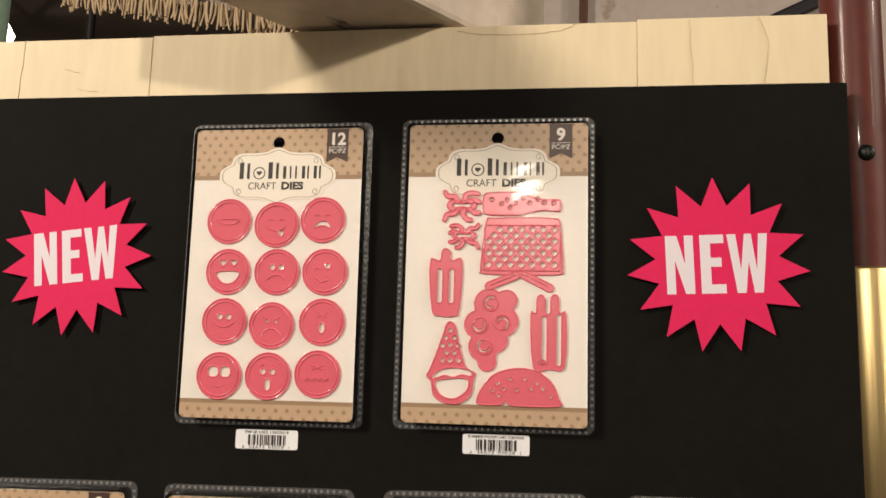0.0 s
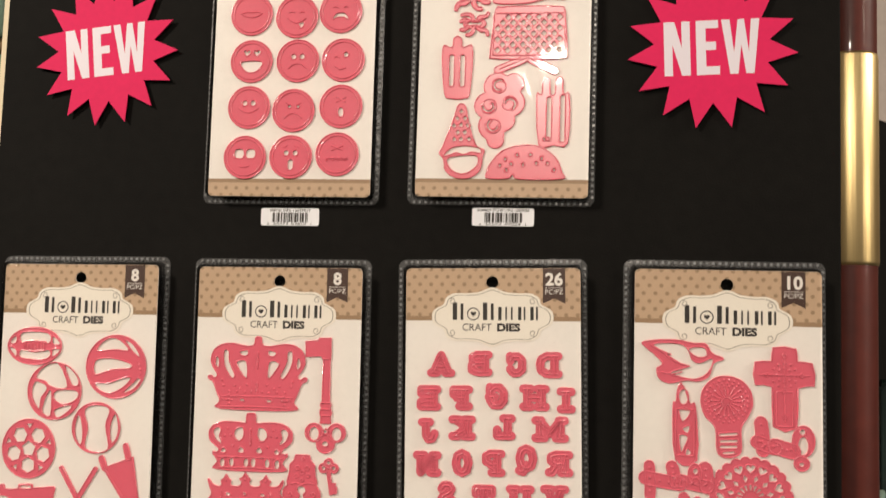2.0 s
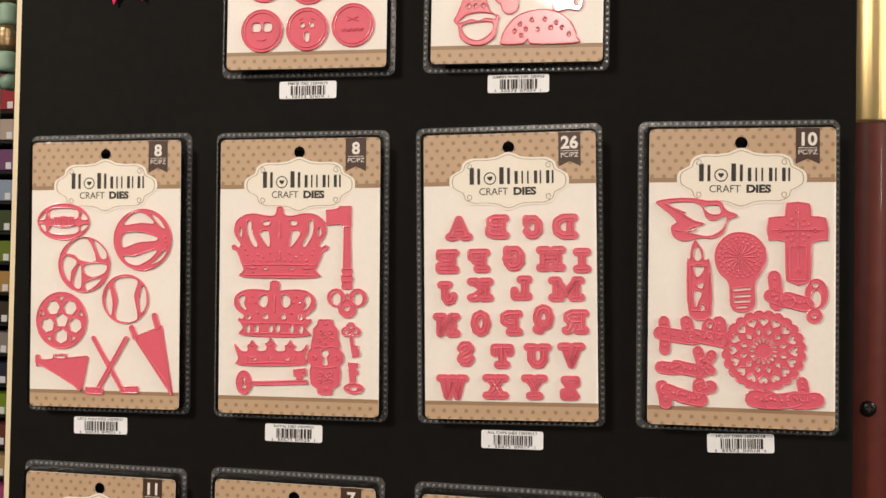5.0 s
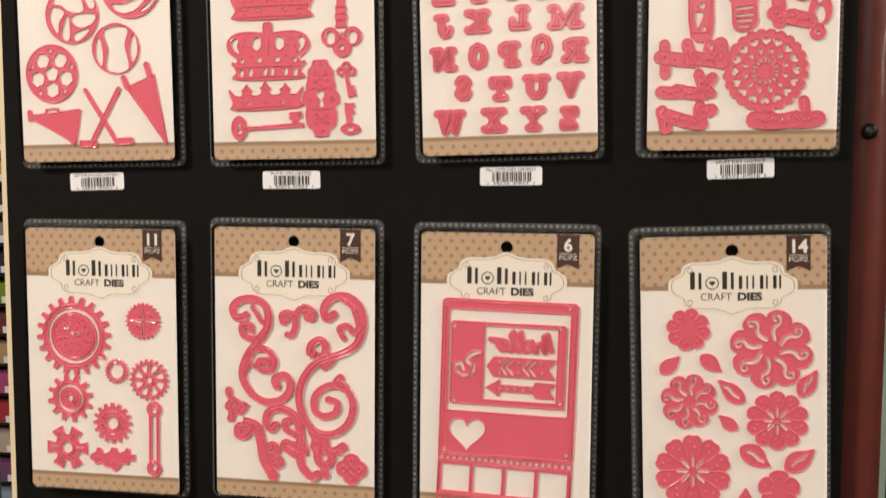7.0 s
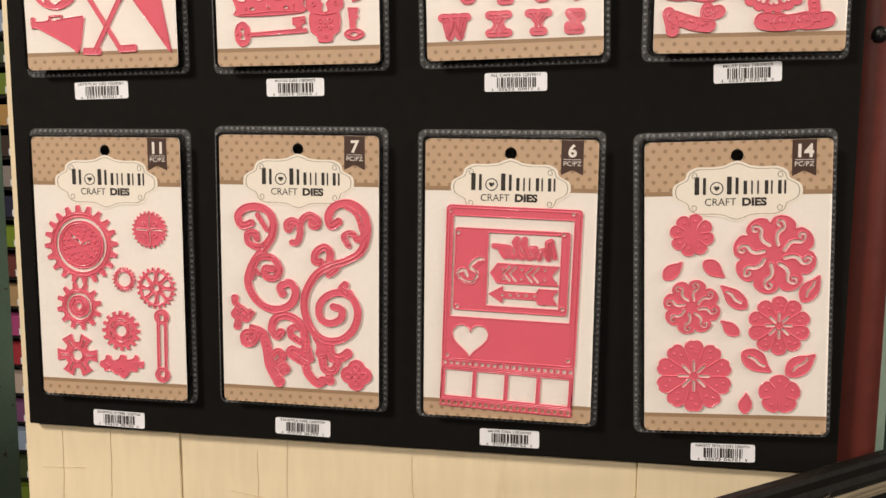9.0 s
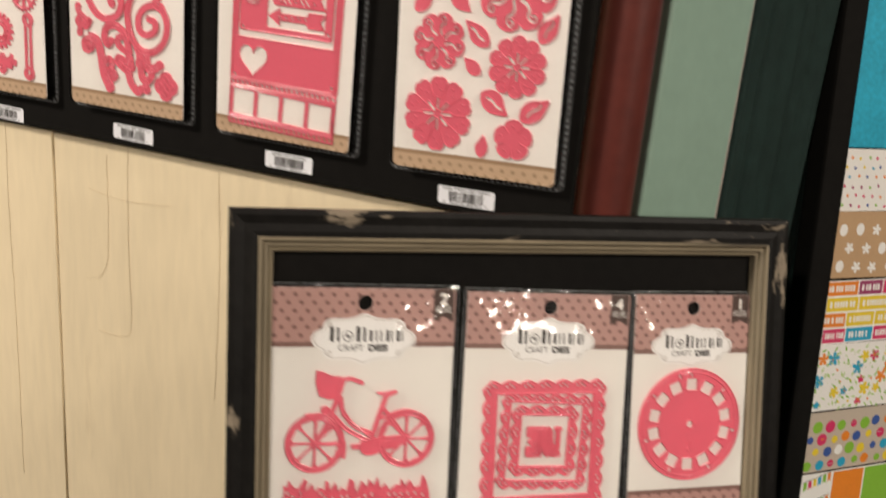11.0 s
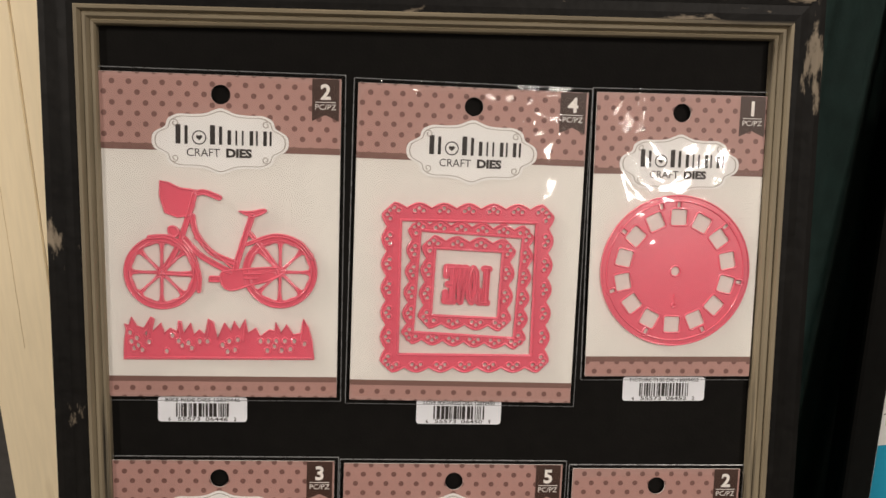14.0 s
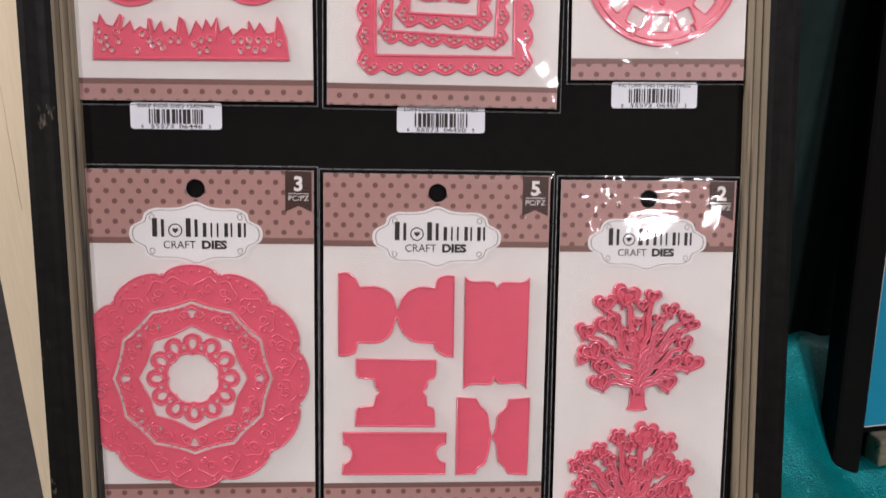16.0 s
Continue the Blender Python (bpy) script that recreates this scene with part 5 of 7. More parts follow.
word([((-45.1, -66.1), (-42.8, -76), 6.8), ((-42.2, -68.3), (-32.1, -71.6), 7.3), ((-33.2, -71.6), (-22.4, -73.3), 7.3), ((-23.2, -66.4), (-17, -65.5), 7)], [(circle((-23.4, -65.7), 4.2, 18, 1.4), circle((-23.4, -65.5), 1.5, 10, 1.5))])
word([((7.9, -71.6), (18.5, -72.4), 9), ((17.8, -73), (32, -70.9), 8.1), ((34.9, -61), (35.9, -69.5), 5.7), ((30.4, -72.2), (42.8, -71.3), 8.3)])
dc = (13.2, -43.2)
cuts = []
for k in range(16):
    a = 2 * math.pi * k / 16
    cuts.append(heart((dc[0] + 17.2 * math.cos(a), dc[1] + 17.2 * math.sin(a)), 2.5, 360 * k / 16 - 90))
for k in range(12):
    a = 2 * math.pi * (k + 0.5) / 12
    cuts.append(turned([(9.4, 0), (11.6, 1.3), (13.6, 0), (11.6, -1.3)], math.degrees(a), dc))
for k in range(16):
    cuts.append(turned([(4.6, 0.25), (7.6, 0.75), (8.0, 0), (7.6, -0.75), (4.6, -0.25)], 360 * k / 16, dc))
die("belief", [[petals(dc, 22.6, 24.2, 24, 0, 0.6, 6), *cuts]])

# gears
c = (-19.8, 16.4)
die("gears", [[gear(c, 22.5, 27, 20, 3), circle(c, 18.6, 48)]], [circle(c, 21.2, 40)])
die("gears", [[circle(c, 16.6, 44), slot((c[0] - 6, c[1] + 6), (c[0], c[1] + 1), 1.6), slot((c[0] + 1.5, c[1] + 0.5), (c[0] + 6, c[1] + 2), 1.2)]], [circle(c, 14.6, 40), *seeds(c, 12.6, 24, 0, 0.3), *seeds(c, 10.2, 12, 0.2, 0.75), *seeds(c, 5.2, 6, 0.2, 0.5), *seeds(c, 7.4, 9, 0.5, 0.4)])
c = (30.5, 27.8)
die("gears", [[gear(c, 11.2, 12.6, 24, 0), slot((c[0] - 9.4, c[1]), (c[0] - 1.5, c[1]), 0.9), slot((c[0] + 9.4, c[1]), (c[0] + 1.5, c[1]), 0.9), slot((c[0], c[1] + 9.4), (c[0], c[1] + 1.5), 0.9), slot((c[0], c[1] - 9.4), (c[0], c[1] - 1.5), 0.9)]], [circle((c[0] + i, c[1] + j), 1.5, 10) for i in (-3.9, 3.9) for j in (-3.9, 3.9)])
c = (10.7, -6.5)
die("gears", [[gear(c, 7.3, 8.6, 20, 0), circle(c, 4.8, 24)]], [circle(c, 6.3, 24)])
c = (33.9, -11.6)
die("gears", [[gear(c, 12.4, 14.2, 22, 0), circle(c, 2.0, 16), *[turned(soft([(4.6, 0.5), (9.8, 2.6), (10.6, 0), (9.8, -2.2)], True, 3), 45 * k + 20, c) for k in range(8)]]], [circle(c, 3.4, 16), circle(c, 11.6, 32)])
c = (-23.4, -26.2)
die("gears", [[gear(c, 12.6, 16.6, 12, 10), circle(c, 9.4, 32)]], [circle(c, 11, 32)])
die("gears", [[circle(c, 7.8, 32), circle(c, 1.9, 14)]], [circle(c, 5.8, 6), circle(c, 3.2, 16)])
c = (7.1, -42.1)
die("gears", [[gear(c, 11.4, 14.0, 16, 0, 0.6), circle(c, 3.8, 24), *[stroke([(c[0] + 7.6 * math.cos(a + q), c[1] + 7.6 * math.sin(a + q)) for q in (-0.3, -0.1, 0.1, 0.3)], 0.7) for a in [k * math.pi / 3 + 0.4 for k in range(6)]]]], [circle(c, 5.2, 24)])
c = (-26.4, -60.6)
die("gears", [[gear(c, 9.4, 15.4, 6, 0, 0.75), circle(c, 3.6, 24), *[turned(slot((6.4, 0), (11.8, 0), 0.8), 60 * k, c) for k in range(6)]]], [circle(c, 5, 24)])
die("gears", [[soft([(-9.4, -64.3), (-5.8, -62.6), (-4.6, -59.4), (-1.3, -60.2), (0.2, -62.9), (4.2, -61.8), (5.9, -58.9), (9.9, -59.3), (10.6, -61.9), (15.2, -61), (16.6, -58.5), (19.2, -59.7), (19.7, -63), (23, -62.9), (22.3, -67.6), (18.9, -67.7), (17.8, -70.6), (12.9, -70.4), (11.4, -72.7), (7.7, -75.7), (3.8, -73.1), (0.9, -72.8), (-1.1, -70.5), (-6.1, -71.3), (-7, -68.9), (-9.6, -68)], True, 3)]], [circle((-4.3, -66.9), 1.3, 10), circle((6.4, -69.2), 1.3, 10), circle((17.6, -65), 1.3, 10)])
a, b = (37.1, -31.3), (36.5, -71.6)
die("gears", [[stroke([a, b], 7.6, None, False), stroke([a, b], 3.0, None, False)], [circle(a, 5.5, 26), circle(a, 2.7, 16)], [circle(b, 5.5, 26), circle(b, 2.7, 16)]])

# scrolls
def scroll(paths, extra=()):
    """Curling ribbons of pink metal: each path is a line with its widths at start and end."""
    beads, lines = [], []
    for p, w0, w1 in paths:
        q = soft(p, False, 4)
        beads += [circle(q[k], 0.34, 8) for k in (*range(1, min(8, len(q) // 3)), *range(len(q) * 3 // 5, len(q) * 3 // 5 + min(9, len(q) // 4)))]
        lines.append([(x + 0.9, y + 0.5) for x, y in q[len(q) // 4:len(q) * 3 // 5]])
    die("scrolls", [[circle(p[0], w0 * 0.64, 16)] for p, w0, _ in paths] + [[circle(p[-1], w1 * 0.64, 16)] for p, _, w1 in paths] + list(extra), beads, [q for q in lines if len(q) > 2], "", [(p, w0 * 1.02, w1 * 1.02) for p, w0, w1 in paths])
scroll([([(-32.4, 31.6), (-38.5, 30), (-41, 36.3), (-36.2, 41.4), (-27.7, 42.6), (-20.1, 39.5), (-16.9, 32.2), (-18.2, 23.1), (-23.9, 14.7), (-30.6, 6.3), (-34.8, -4.8), (-32.9, -14), (-25.9, -22.1), (-16.4, -25), (-6, -21.5), (-2.2, -13.2), (-6, -6.8), (-12.6, -9.8), (-11.3, -14.3)], 4.5, 4.5),
        ([(-18.2, 23.1), (-24.9, 16.5), (-33.4, 18.2), (-34.7, 24.6), (-29.6, 25.6), (-28.6, 21.9)], 3.8, 3.8), ([(-31.5, 2.6), (-26.8, 9.2), (-18.2, 9.4), (-13.1, 3.1), (-15.4, -3.4), (-22, -3.6), (-23, 1.9), (-18.2, 2)], 3.8, 4.2), ([(-27.7, 37.5), (-24.8, 33), (-21.4, 27.6)], 2.6, 2.6), ([(-32.5, -4.8), (-29.6, 0.8), (-27.2, -1.9)], 2.4, 2.4)])
scroll([([(-4.4, 30.3), (-6.9, 27.9), (-7.8, 32.1), (-4.1, 34.3), (0.6, 31.7), (1.2, 25.3), (-1.2, 19.8), (-4.1, 19.7)], 3.6, 3.6), ([(0.8, 28.1), (2.5, 34.5), (7.2, 38.2), (12.8, 35.6), (12.8, 31), (9.1, 31), (8.7, 33.7)], 3.6, 3.6)])
scroll([([(26.9, 34), (22.2, 31.2), (20.3, 37.5), (25, 44.3), (35.2, 46), (43.6, 39.8), (46, 28.1), (41.8, 15.3), (31.6, 8.7), (20.4, 4.8), (11.9, -0.9), (5.4, -11.1), (3.5, -22.2), (6.3, -33.1), (12, -41.2), (20.5, -44.6), (29.9, -42.5), (37.4, -34.9), (39.6, -23), (33.5, -13.1), (22.3, -12.9), (14.4, -20), (14.4, -29.2), (20.5, -32.7), (28, -29.7), (28.9, -23.3), (23.3, -21.6)], 4.6, 4.0),
        ([(14.8, 7.4), (11, 8.2), (11.9, 13.7), (17.5, 17.5), (21.3, 13.9), (20.4, 6.6)], 4.2, 4.2), ([(33.4, 18.8), (30.6, 25), (36.2, 27), (39.9, 22.5), (44.6, 27.2)], 3.2, 3.2), ([(33.5, -13.1), (28.9, -10.5), (31.3, -6.8)], 5.5, 4.2), ([(31.5, 44.1), (38.9, 38.8), (42.7, 28)], 2.2, 2.2), ([(20.4, -0.7), (25.1, 3.1), (26, 4.9)], 3.6, 3.6)])
scroll([([(-43.1, -37.4), (-42.1, -31.8), (-45, -29.1), (-40.2, -25.3), (-35.4, -28.8), (-32.6, -26.9), (-36.4, -32.6), (-40.2, -30.8)], 4.4, 3.6), ([(-40.2, -25.3), (-44, -21.7), (-44.4, -18.4)], 3.4, 4.2)])
scroll([([(-32.6, -46.3), (-35.5, -41.8), (-38.3, -43.7), (-37.4, -48.3), (-32.6, -47.3), (-29.7, -40.7), (-34.5, -39), (-25.9, -41.5), (-22.1, -52.5), (-20.2, -63.5), (-14.5, -73.6)], 4.6, 6.6), ([(-20.2, -57.1), (-14.5, -53.2), (-11.3, -56.8), (-14.5, -60.6)], 4.2, 4.2), ([(-16.4, -67.1), (-12.6, -61.4), (-8.8, -65), (-12.6, -67.9)], 4.4, 4.0)])
scroll([([(-12.6, -40.2), (-15.4, -43), (-18.9, -38.5), (-16.4, -31), (-7.8, -28.9), (0.7, -34.2), (4.5, -45.2), (3.5, -55.3), (5.4, -66.4), (12.1, -73.5), (15.8, -71.6)], 4.6, 5.2), ([(1.6, -46.2), (-5, -42.7), (-6, -38.1), (-2.2, -36.1)], 4.0, 4.2), ([(4.5, -60.9), (-2.2, -57.4), (-6.9, -53.8), (-5, -51), (-0.6, -52.7)], 4.4, 4.0), ([(7.3, -57.1), (5.8, -50.6)], 4.4, 3.8)])
scroll([([(12, -42.2), (14.8, -47.6), (14.5, -53.1)], 5.0, 6.0), ([(20.5, -47.4), (22.4, -54.7), (28, -55.4), (32.7, -52.5)], 5.4, 5.6), ([(15.8, -56.8), (17.1, -63.2), (22.4, -64.9), (26.2, -58.3), (22.4, -56.6)], 5.0, 4.2), ([(20.2, -64.9), (20.9, -71.4)], 4.4, 5.0)])
c = (38.6, -66.7)
die("scrolls", [[petals(c, 8.2, 10.6, 4, 45, 0.8, 10)]], [circle(c, 2, 12), *[circle((c[0] + 5 * math.cos(q), c[1] + 5 * math.sin(q)), 2, 10) for q in (0, 1.571, 3.142, 4.712)]])

# photo
die("photo", [[rrect((1.7, -3.1), 85, 101, 3, -1.3), rrect((1.8, 8.2), 75, 64, 0.4, -1.3), heart((-23.6, -37.2), 11.4, -1), *[circle(p, 1.1, 12) for p in ((-37.2, 43.9), (39.4, 43.6), (-38.1, -48.6), (38.7, -48.8))]]], [rrect((1.7, -3.1), 81, 97, 2, -1.3)])
die("photo", [[rrect((1.5, 6.8), 72, 53, 2, -1.3), rrect((9.4, 7.3), 45, 46, 0.4, -1.3), stroke([(-16, 13.8), (-19.7, 13.7), (-24.3, 8.8), (-19.6, 5.2), (-22.3, -0.6), (-28.9, 0.1), (-32.2, 4.7), (-28.1, 6.8), (-26.1, 3.1)], 2.0), *[circle(p, 1.1, 12) for p in ((-32, 30.4), (33.6, 30.7), (-32.1, -16.7), (34.1, -16))]]], [], [[(-16, 13.8), (-21.5, 7), (-17.7, 2.4), (-24.2, -1.6), (-31.8, 1), (-32.2, 6.6)]])
HELLO = [[(-1, -0.6), (-0.86, 0.9), (-0.74, 0.7), (-0.8, -0.8), (-0.66, 0.0), (-0.54, -0.1), (-0.5, -0.8)], [(-0.5, -0.8), (-0.3, -0.2), (-0.22, 0.1), (-0.36, 0.15), (-0.36, -0.6), (-0.16, -0.8)], [(-0.16, -0.8), (0.08, 0.6), (0.0, 0.95), (-0.06, -0.6), (0.08, -0.8)],
         [(0.08, -0.8), (0.34, 0.6), (0.26, 0.95), (0.2, -0.6), (0.36, -0.8)], [(0.36, -0.8), (0.6, 0.1), (0.46, 0.0), (0.46, -0.6), (0.62, -0.8), (0.76, -0.3), (0.6, 0.1), (1, 0.15)]]
letter_die("photo", "hello", (9.7, 21.1), 41.5, 16.8, 3.6, -2, HELLO)
chev = [stroke([(k, 4.4), (k - 4, 0), (k, -4.4)], 1.3, None, False) for k in (-9, -5, 5, 9)]
ac = (9.8, 5.1)
die("photo", [[turned([(-21.5, 0), (-17, 6.6), (21.5, 6.4), (17.5, 0), (21.5, -6.4), (-17, -6.6)], -1.5, ac), *[turned(q, -1.5, ac) for q in chev], *[circle((ac[0] + x, ac[1] + y), 0.8, 8) for x in (-13, -1.5, 13) for y in (-3, 3)]]])
ac = (9.5, -8.4)
die("photo", [[turned([(-22, 0), (-13, 5.6), (-13, 2.4), (8, 2.4), (9.5, 5.2), (21.5, 5.0), (18.5, 0), (21.5, -5.0), (9.5, -5.2), (8, -2.4), (-13, -2.4), (-13, -5.6)], -1.5, ac), *[circle((ac[0] + x, ac[1] + 0.1), 0.9, 8) for x in (-13, -8, -3, 2, 7)]]])
fc = (-0.1, -68)
teeth = [rrect((-40 + 4.0 * k, y), 2.1, 2.4, 0.3) for k in range(21) for y in (13.3, -13.3)]
panes = [rrect((x, 0), 17.6, 16.8, 0.3) for x in (-30.6, -10.2, 10.2, 30.6)]
die("photo", [[turned(rrect((0, 0), 84.6, 31.5, 0.4), -2.2, fc), *[turned(q, -2.2, fc) for q in teeth + panes]]], [turned(q, -2.2, fc) for q in (rrect((0, 0), 83.5, 22, 0.3), rrect((0, 0), 83.5, 20, 0.3))])

# petals
def bloom(c, r, count, turn, slots=0, notch=0.0, dots=0, curls=False, core=0.6):
    holes = [turned(slot((core, 0), (core + r * 0.24, 0), 1.5), 360 * k / slots, c) for k in range(slots)]
    lines = []
    wires = []
    if curls:
        for k in range(count):
            q = [(0.26, -0.02), (0.42, 0.06), (0.56, 0.05), (0.68, -0.03), (0.80, 0.0), (0.84, 0.09), (0.76, 0.12), (0.73, 0.06)]
            holes.append(stroke(turned([(x * r, y * r) for x, y in q], 360 * (k + 0.5) / count + turn, c), r * 0.085))
    for k in range(count):
        a = 360 * k / count + turn
        if not curls:
            wires.append(turned([(r * 0.42, 0), (r * 0.80, 0)], a, c))
        for j in range(dots):
            lines.append(turned(circle((r * (0.64 + 0.14 * j), (j - (dots - 1) / 2) * r * 0.12), 0.45, 8), a + 180 / count, c))
    die("petals", [[petals(c, r * 0.80, r, count, turn, 0.5, 12, notch), *holes]], lines, wires)
bloom((-25.8, 33.1), 13.2, 8, 10, 0, 0, 1)
bloom((21.9, 21.1), 24.2, 8, 8, 0, 0, 0, True)
bloom((-25.6, -10.8), 17.2, 8, 8, 0, 0, 0, True)
bloom((25.2, -22), 18.2, 10, 0, 8, 0, 2, core=3.0)
bloom((-24, -53.8), 23.0, 10, 0, 8, 1.0, 2, core=3.4)
bloom((26.1, -64.4), 12.4, 5, 54, 0, 0, 1)
def leaf(a, b, w, vein=0.0):
    (x0, y0), (x1, y1) = a, b
    ln, tn = math.hypot(x1 - x0, y1 - y0), math.degrees(math.atan2(y1 - y0, x1 - x0))
    q = soft([(0, 0), (ln * 0.2, w * 0.42), (ln * 0.5, w * 0.5), (ln * 0.8, w * 0.2), (ln, 0), (ln * 0.82, -w * 0.25), (ln * 0.5, -w * 0.5), (ln * 0.18, -w * 0.4)], True, 4)
    holes = [turned(stroke([(ln * 0.24, -0.4), (ln * 0.4, 0.4), (ln * 0.6, -0.3), (ln * 0.74, 0.4)], 1.5), tn, a)] if vein else []
    die("petals", [[turned(q, tn, a), *holes]])
for a, b, w, v in (((-42.4, 6.1), (-31, 17.2), 9, 0), ((-18.9, 17.5), (-6.2, 7.4), 9.5, 0), ((6.5, -11.8), (-9, 2.5), 10.5, 1), ((37.8, -7.7), (47.7, 8.9), 10.5, 1), ((2.2, -28.2), (-8.8, -19.1), 8, 0), ((4.1, -37.9), (21.4, -50.5), 13, 1), ((29.6, -52.3), (46.5, -39.1), 12.5, 1), ((6, -77.1), (6.9, -63.3), 8, 0)):
    leaf(a, b, w, v)

# bike
for c, s in (((-24.9, -14.8), 1), ((25.5, -13.6), 1)):
    spokes = []
    for k in range(8):
        spokes.append(turned(soft([(3.2, -0.5), (11.6, -3.6), (12.4, 0), (11.6, 3.6), (3.2, 0.5)], True, 3), 45 * k + 22, c))
    die("bike", [[circle(c, 16.2, 48), *spokes]], [circle(c, 13.6, 40), circle(c, 1.2, 10)])
die("bike", [[soft([(-25.6, 24.9), (-17.1, 22.2), (-9.7, 21.3), (-10.3, 18.3), (-12.5, 9.9), (-23.6, 10.9)], True, 2)], [stroke([(-10, 19.8), (-6.7, 20.3), (-0.5, 18.1)], 2.6)], [stroke([(-10.9, 19.3), (-14, 8.4), (-18.3, -3.8), (-24.1, -13.8)], 2.6)],
    [stroke([(-11.8, 9.9), (-10.2, 2.4), (-3.5, -5.8), (6.3, -10.1)], 2.6)], [stroke([(-15.1, 0.1), (-7.9, -7.4), (4.1, -14)], 2.6)], [stroke([(13.4, 10.5), (9.9, -0.2), (6.3, -12.4)], 2.8)], [stroke([(12, 3.7), (18.9, -4.6), (25, -12.9)], 2.2)],
    [soft([(7.4, 12.7), (12.7, 12.8), (18.6, 14), (19.4, 12.2), (14.2, 9.8), (11.2, 10.5)], True, 3)], [soft([(-0.1, -14.4), (5.5, -12.8), (23.5, -11.3), (28.1, -13.6), (22.1, -17.5), (13.1, -20), (4.9, -22.4), (0.4, -20.2)], True, 4)], [rrect((-2.6, -17.2), 5, 3, 0.8)], [soft([(-22.1, 5.2), (-19.1, 5.6), (-16.9, 3), (-19.1, 0.4), (-22, 1.9)], True, 3)], [stroke([(-24.9, -15.3), (-12.3, -15.8)], 1.2)], [stroke([(-30.1, 0.5), (-22, 0.7), (-15.4, -3.7), (-9.3, -14.3), (-9.2, -22.6)], 2.0)], [stroke([(11.4, -1.7), (23.3, 2.4), (33.8, -0.4), (39.3, -7.2)], 1.8)]], [], [[(10.1, -14.7), (17.5, -14.5)], [(10.1, -16.7), (16.1, -16.5)], [(-11, 0.9), (5.5, -12.5)]])
base = [(40.6, -52.8), (-41.3, -53.3), (-41.1, -43.8)]
tops = [(-40.5, -39.9), (-41.1, -37.4), (-39.1, -37.9), (-38, -34.3), (-35.5, -38.3), (-32.8, -39.1), (-29.9, -34.1), (-28.1, -35.2), (-29.1, -40.6), (-25.5, -36.7), (-23.9, -41.2), (-21.7, -38.9), (-18.8, -40.4), (-18.3, -35.8), (-16.6, -36.1), (-15.8, -41.1), (-12.8, -36.5), (-11.3, -41.8), (-9.1, -39.5), (-6.8, -41.8), (-5.4, -34.8), (-2.8, -36.3), (-1.3, -43.3), (1.6, -36.3), (4.4, -40.1), (5.8, -35.5), (8.1, -39.3), (10.6, -34.6), (11.9, -40.8), (15.2, -38.4), (17.2, -42.2), (20.9, -39.1), (23.2, -39.8), (23.9, -36), (26.2, -40.6), (28.5, -36.7), (31.6, -41.3), (34.6, -40.5), (35.7, -34.2), (38.3, -38.1), (40, -44.3)]
die("bike", [[[*base, *tops], *[circle(p, 0.8, 8, 1.4) for p in ((-38, -45.3), (-35.8, -43.7), (-36.9, -48.3), (-33.5, -49), (-18, -45), (-16.5, -46.8), (-13.8, -45.7), (-9, -44.9), (-5.7, -44.9), (3.7, -44.7), (3, -49.4), (17.2, -44.6), (23.3, -46.8), (24, -44.5), (27.8, -44.4), (31.9, -44.4), (-23.1, -49.4), (-38.6, -41.4), (-35.2, -47.0), (-30.6, -45.4), (-31.4, -41.8), (-12.4, -48.0), (-20.6, -42.4), (0.8, -46.4), (6.2, -48.6), (7.4, -44.0), (20.2, -48.8), (20.6, -44.6), (26.4, -48.6), (30.2, -48.0), (36.4, -45.6))]]], [], [[(-40.2, -52.3), (39.4, -51.8)], [(-29.9, -35.2), (-31.3, -43.6)], [(-18, -36.6), (-17.2, -43.5)], [(-4.6, -36.4), (-6.1, -43.3)], [(10.6, -36.2), (9.7, -44.7)], [(35.7, -35.8), (34.7, -44.3)]])

# love
def lace(c, s_out, s_in, n, turn, key="love"):
    """A square ring with a scalloped edge and pierced dots."""
    h, st = s_out / 2, s_out / n
    loop = []
    for side in range(4):
        for k in range(n):
            for j in range(6):
                t = (k + j / 6) * st - h
                loop.append(turned([(t, h + 2.3 * abs(math.sin(math.pi * j / 6)) - 2.2)], -90 * side)[0])
    dots = []
    for side in range(4):
        for k in range(n):
            t = (k + 0.5) * st - h
            for dx, dy in ((-1.9, -2.9), (0, -1.7), (1.9, -2.9)):
                dots.append(turned(circle((t + dx, h + dy - 0.8), 0.8, 10), -90 * side))
    corner = 5.0
    cut = []
    for x, y in loop:
        k = max(0, (abs(x) + abs(y) - (2 * h - corner)) / 2)
        cut.append((x - math.copysign(k, x), y - math.copysign(k, y)))
    dots = [q for q in dots if max(abs(q[0][0]), abs(q[0][1])) + min(abs(q[0][0]), abs(q[0][1])) < 2 * h - corner - 2]
    die(key, [[turned(cut, turn, c), turned(rrect((0, 0), s_in, s_in, 0.3), turn - 0.5, c), *[turned(q, turn, c) for q in dots]]], [turned(rrect((0, 0), s_in + 1.6, s_in + 1.6, 0.3), turn - 0.5, c)])
lace((0.4, -18.3), 76.5, 59, 7, 1.0)
lace((0.7, -16.5), 56.5, 44.5, 6, -1.8)
lace((0.3, -15.9), 42.0, 29.0, 4, -1.0)
LOVE = [[(-1 + 0.52 * k + x * 0.21 + 0.22, y) for x, y in line] for k, word in enumerate("LOVE") for line in LETTER[word]]
letter_die("love", "love", (0.3, -16.5), 22.4, 18.2, 3.0, -1, LOVE)

# reel
c = (0.7, -15)
win = []
for k in range(14):
    a = 360 * k / 14 + 12
    win.append(turned(turned(rrect((0, 0), 7.0, 7.2, 0.9), 0, (24.5, 0)), a, c))
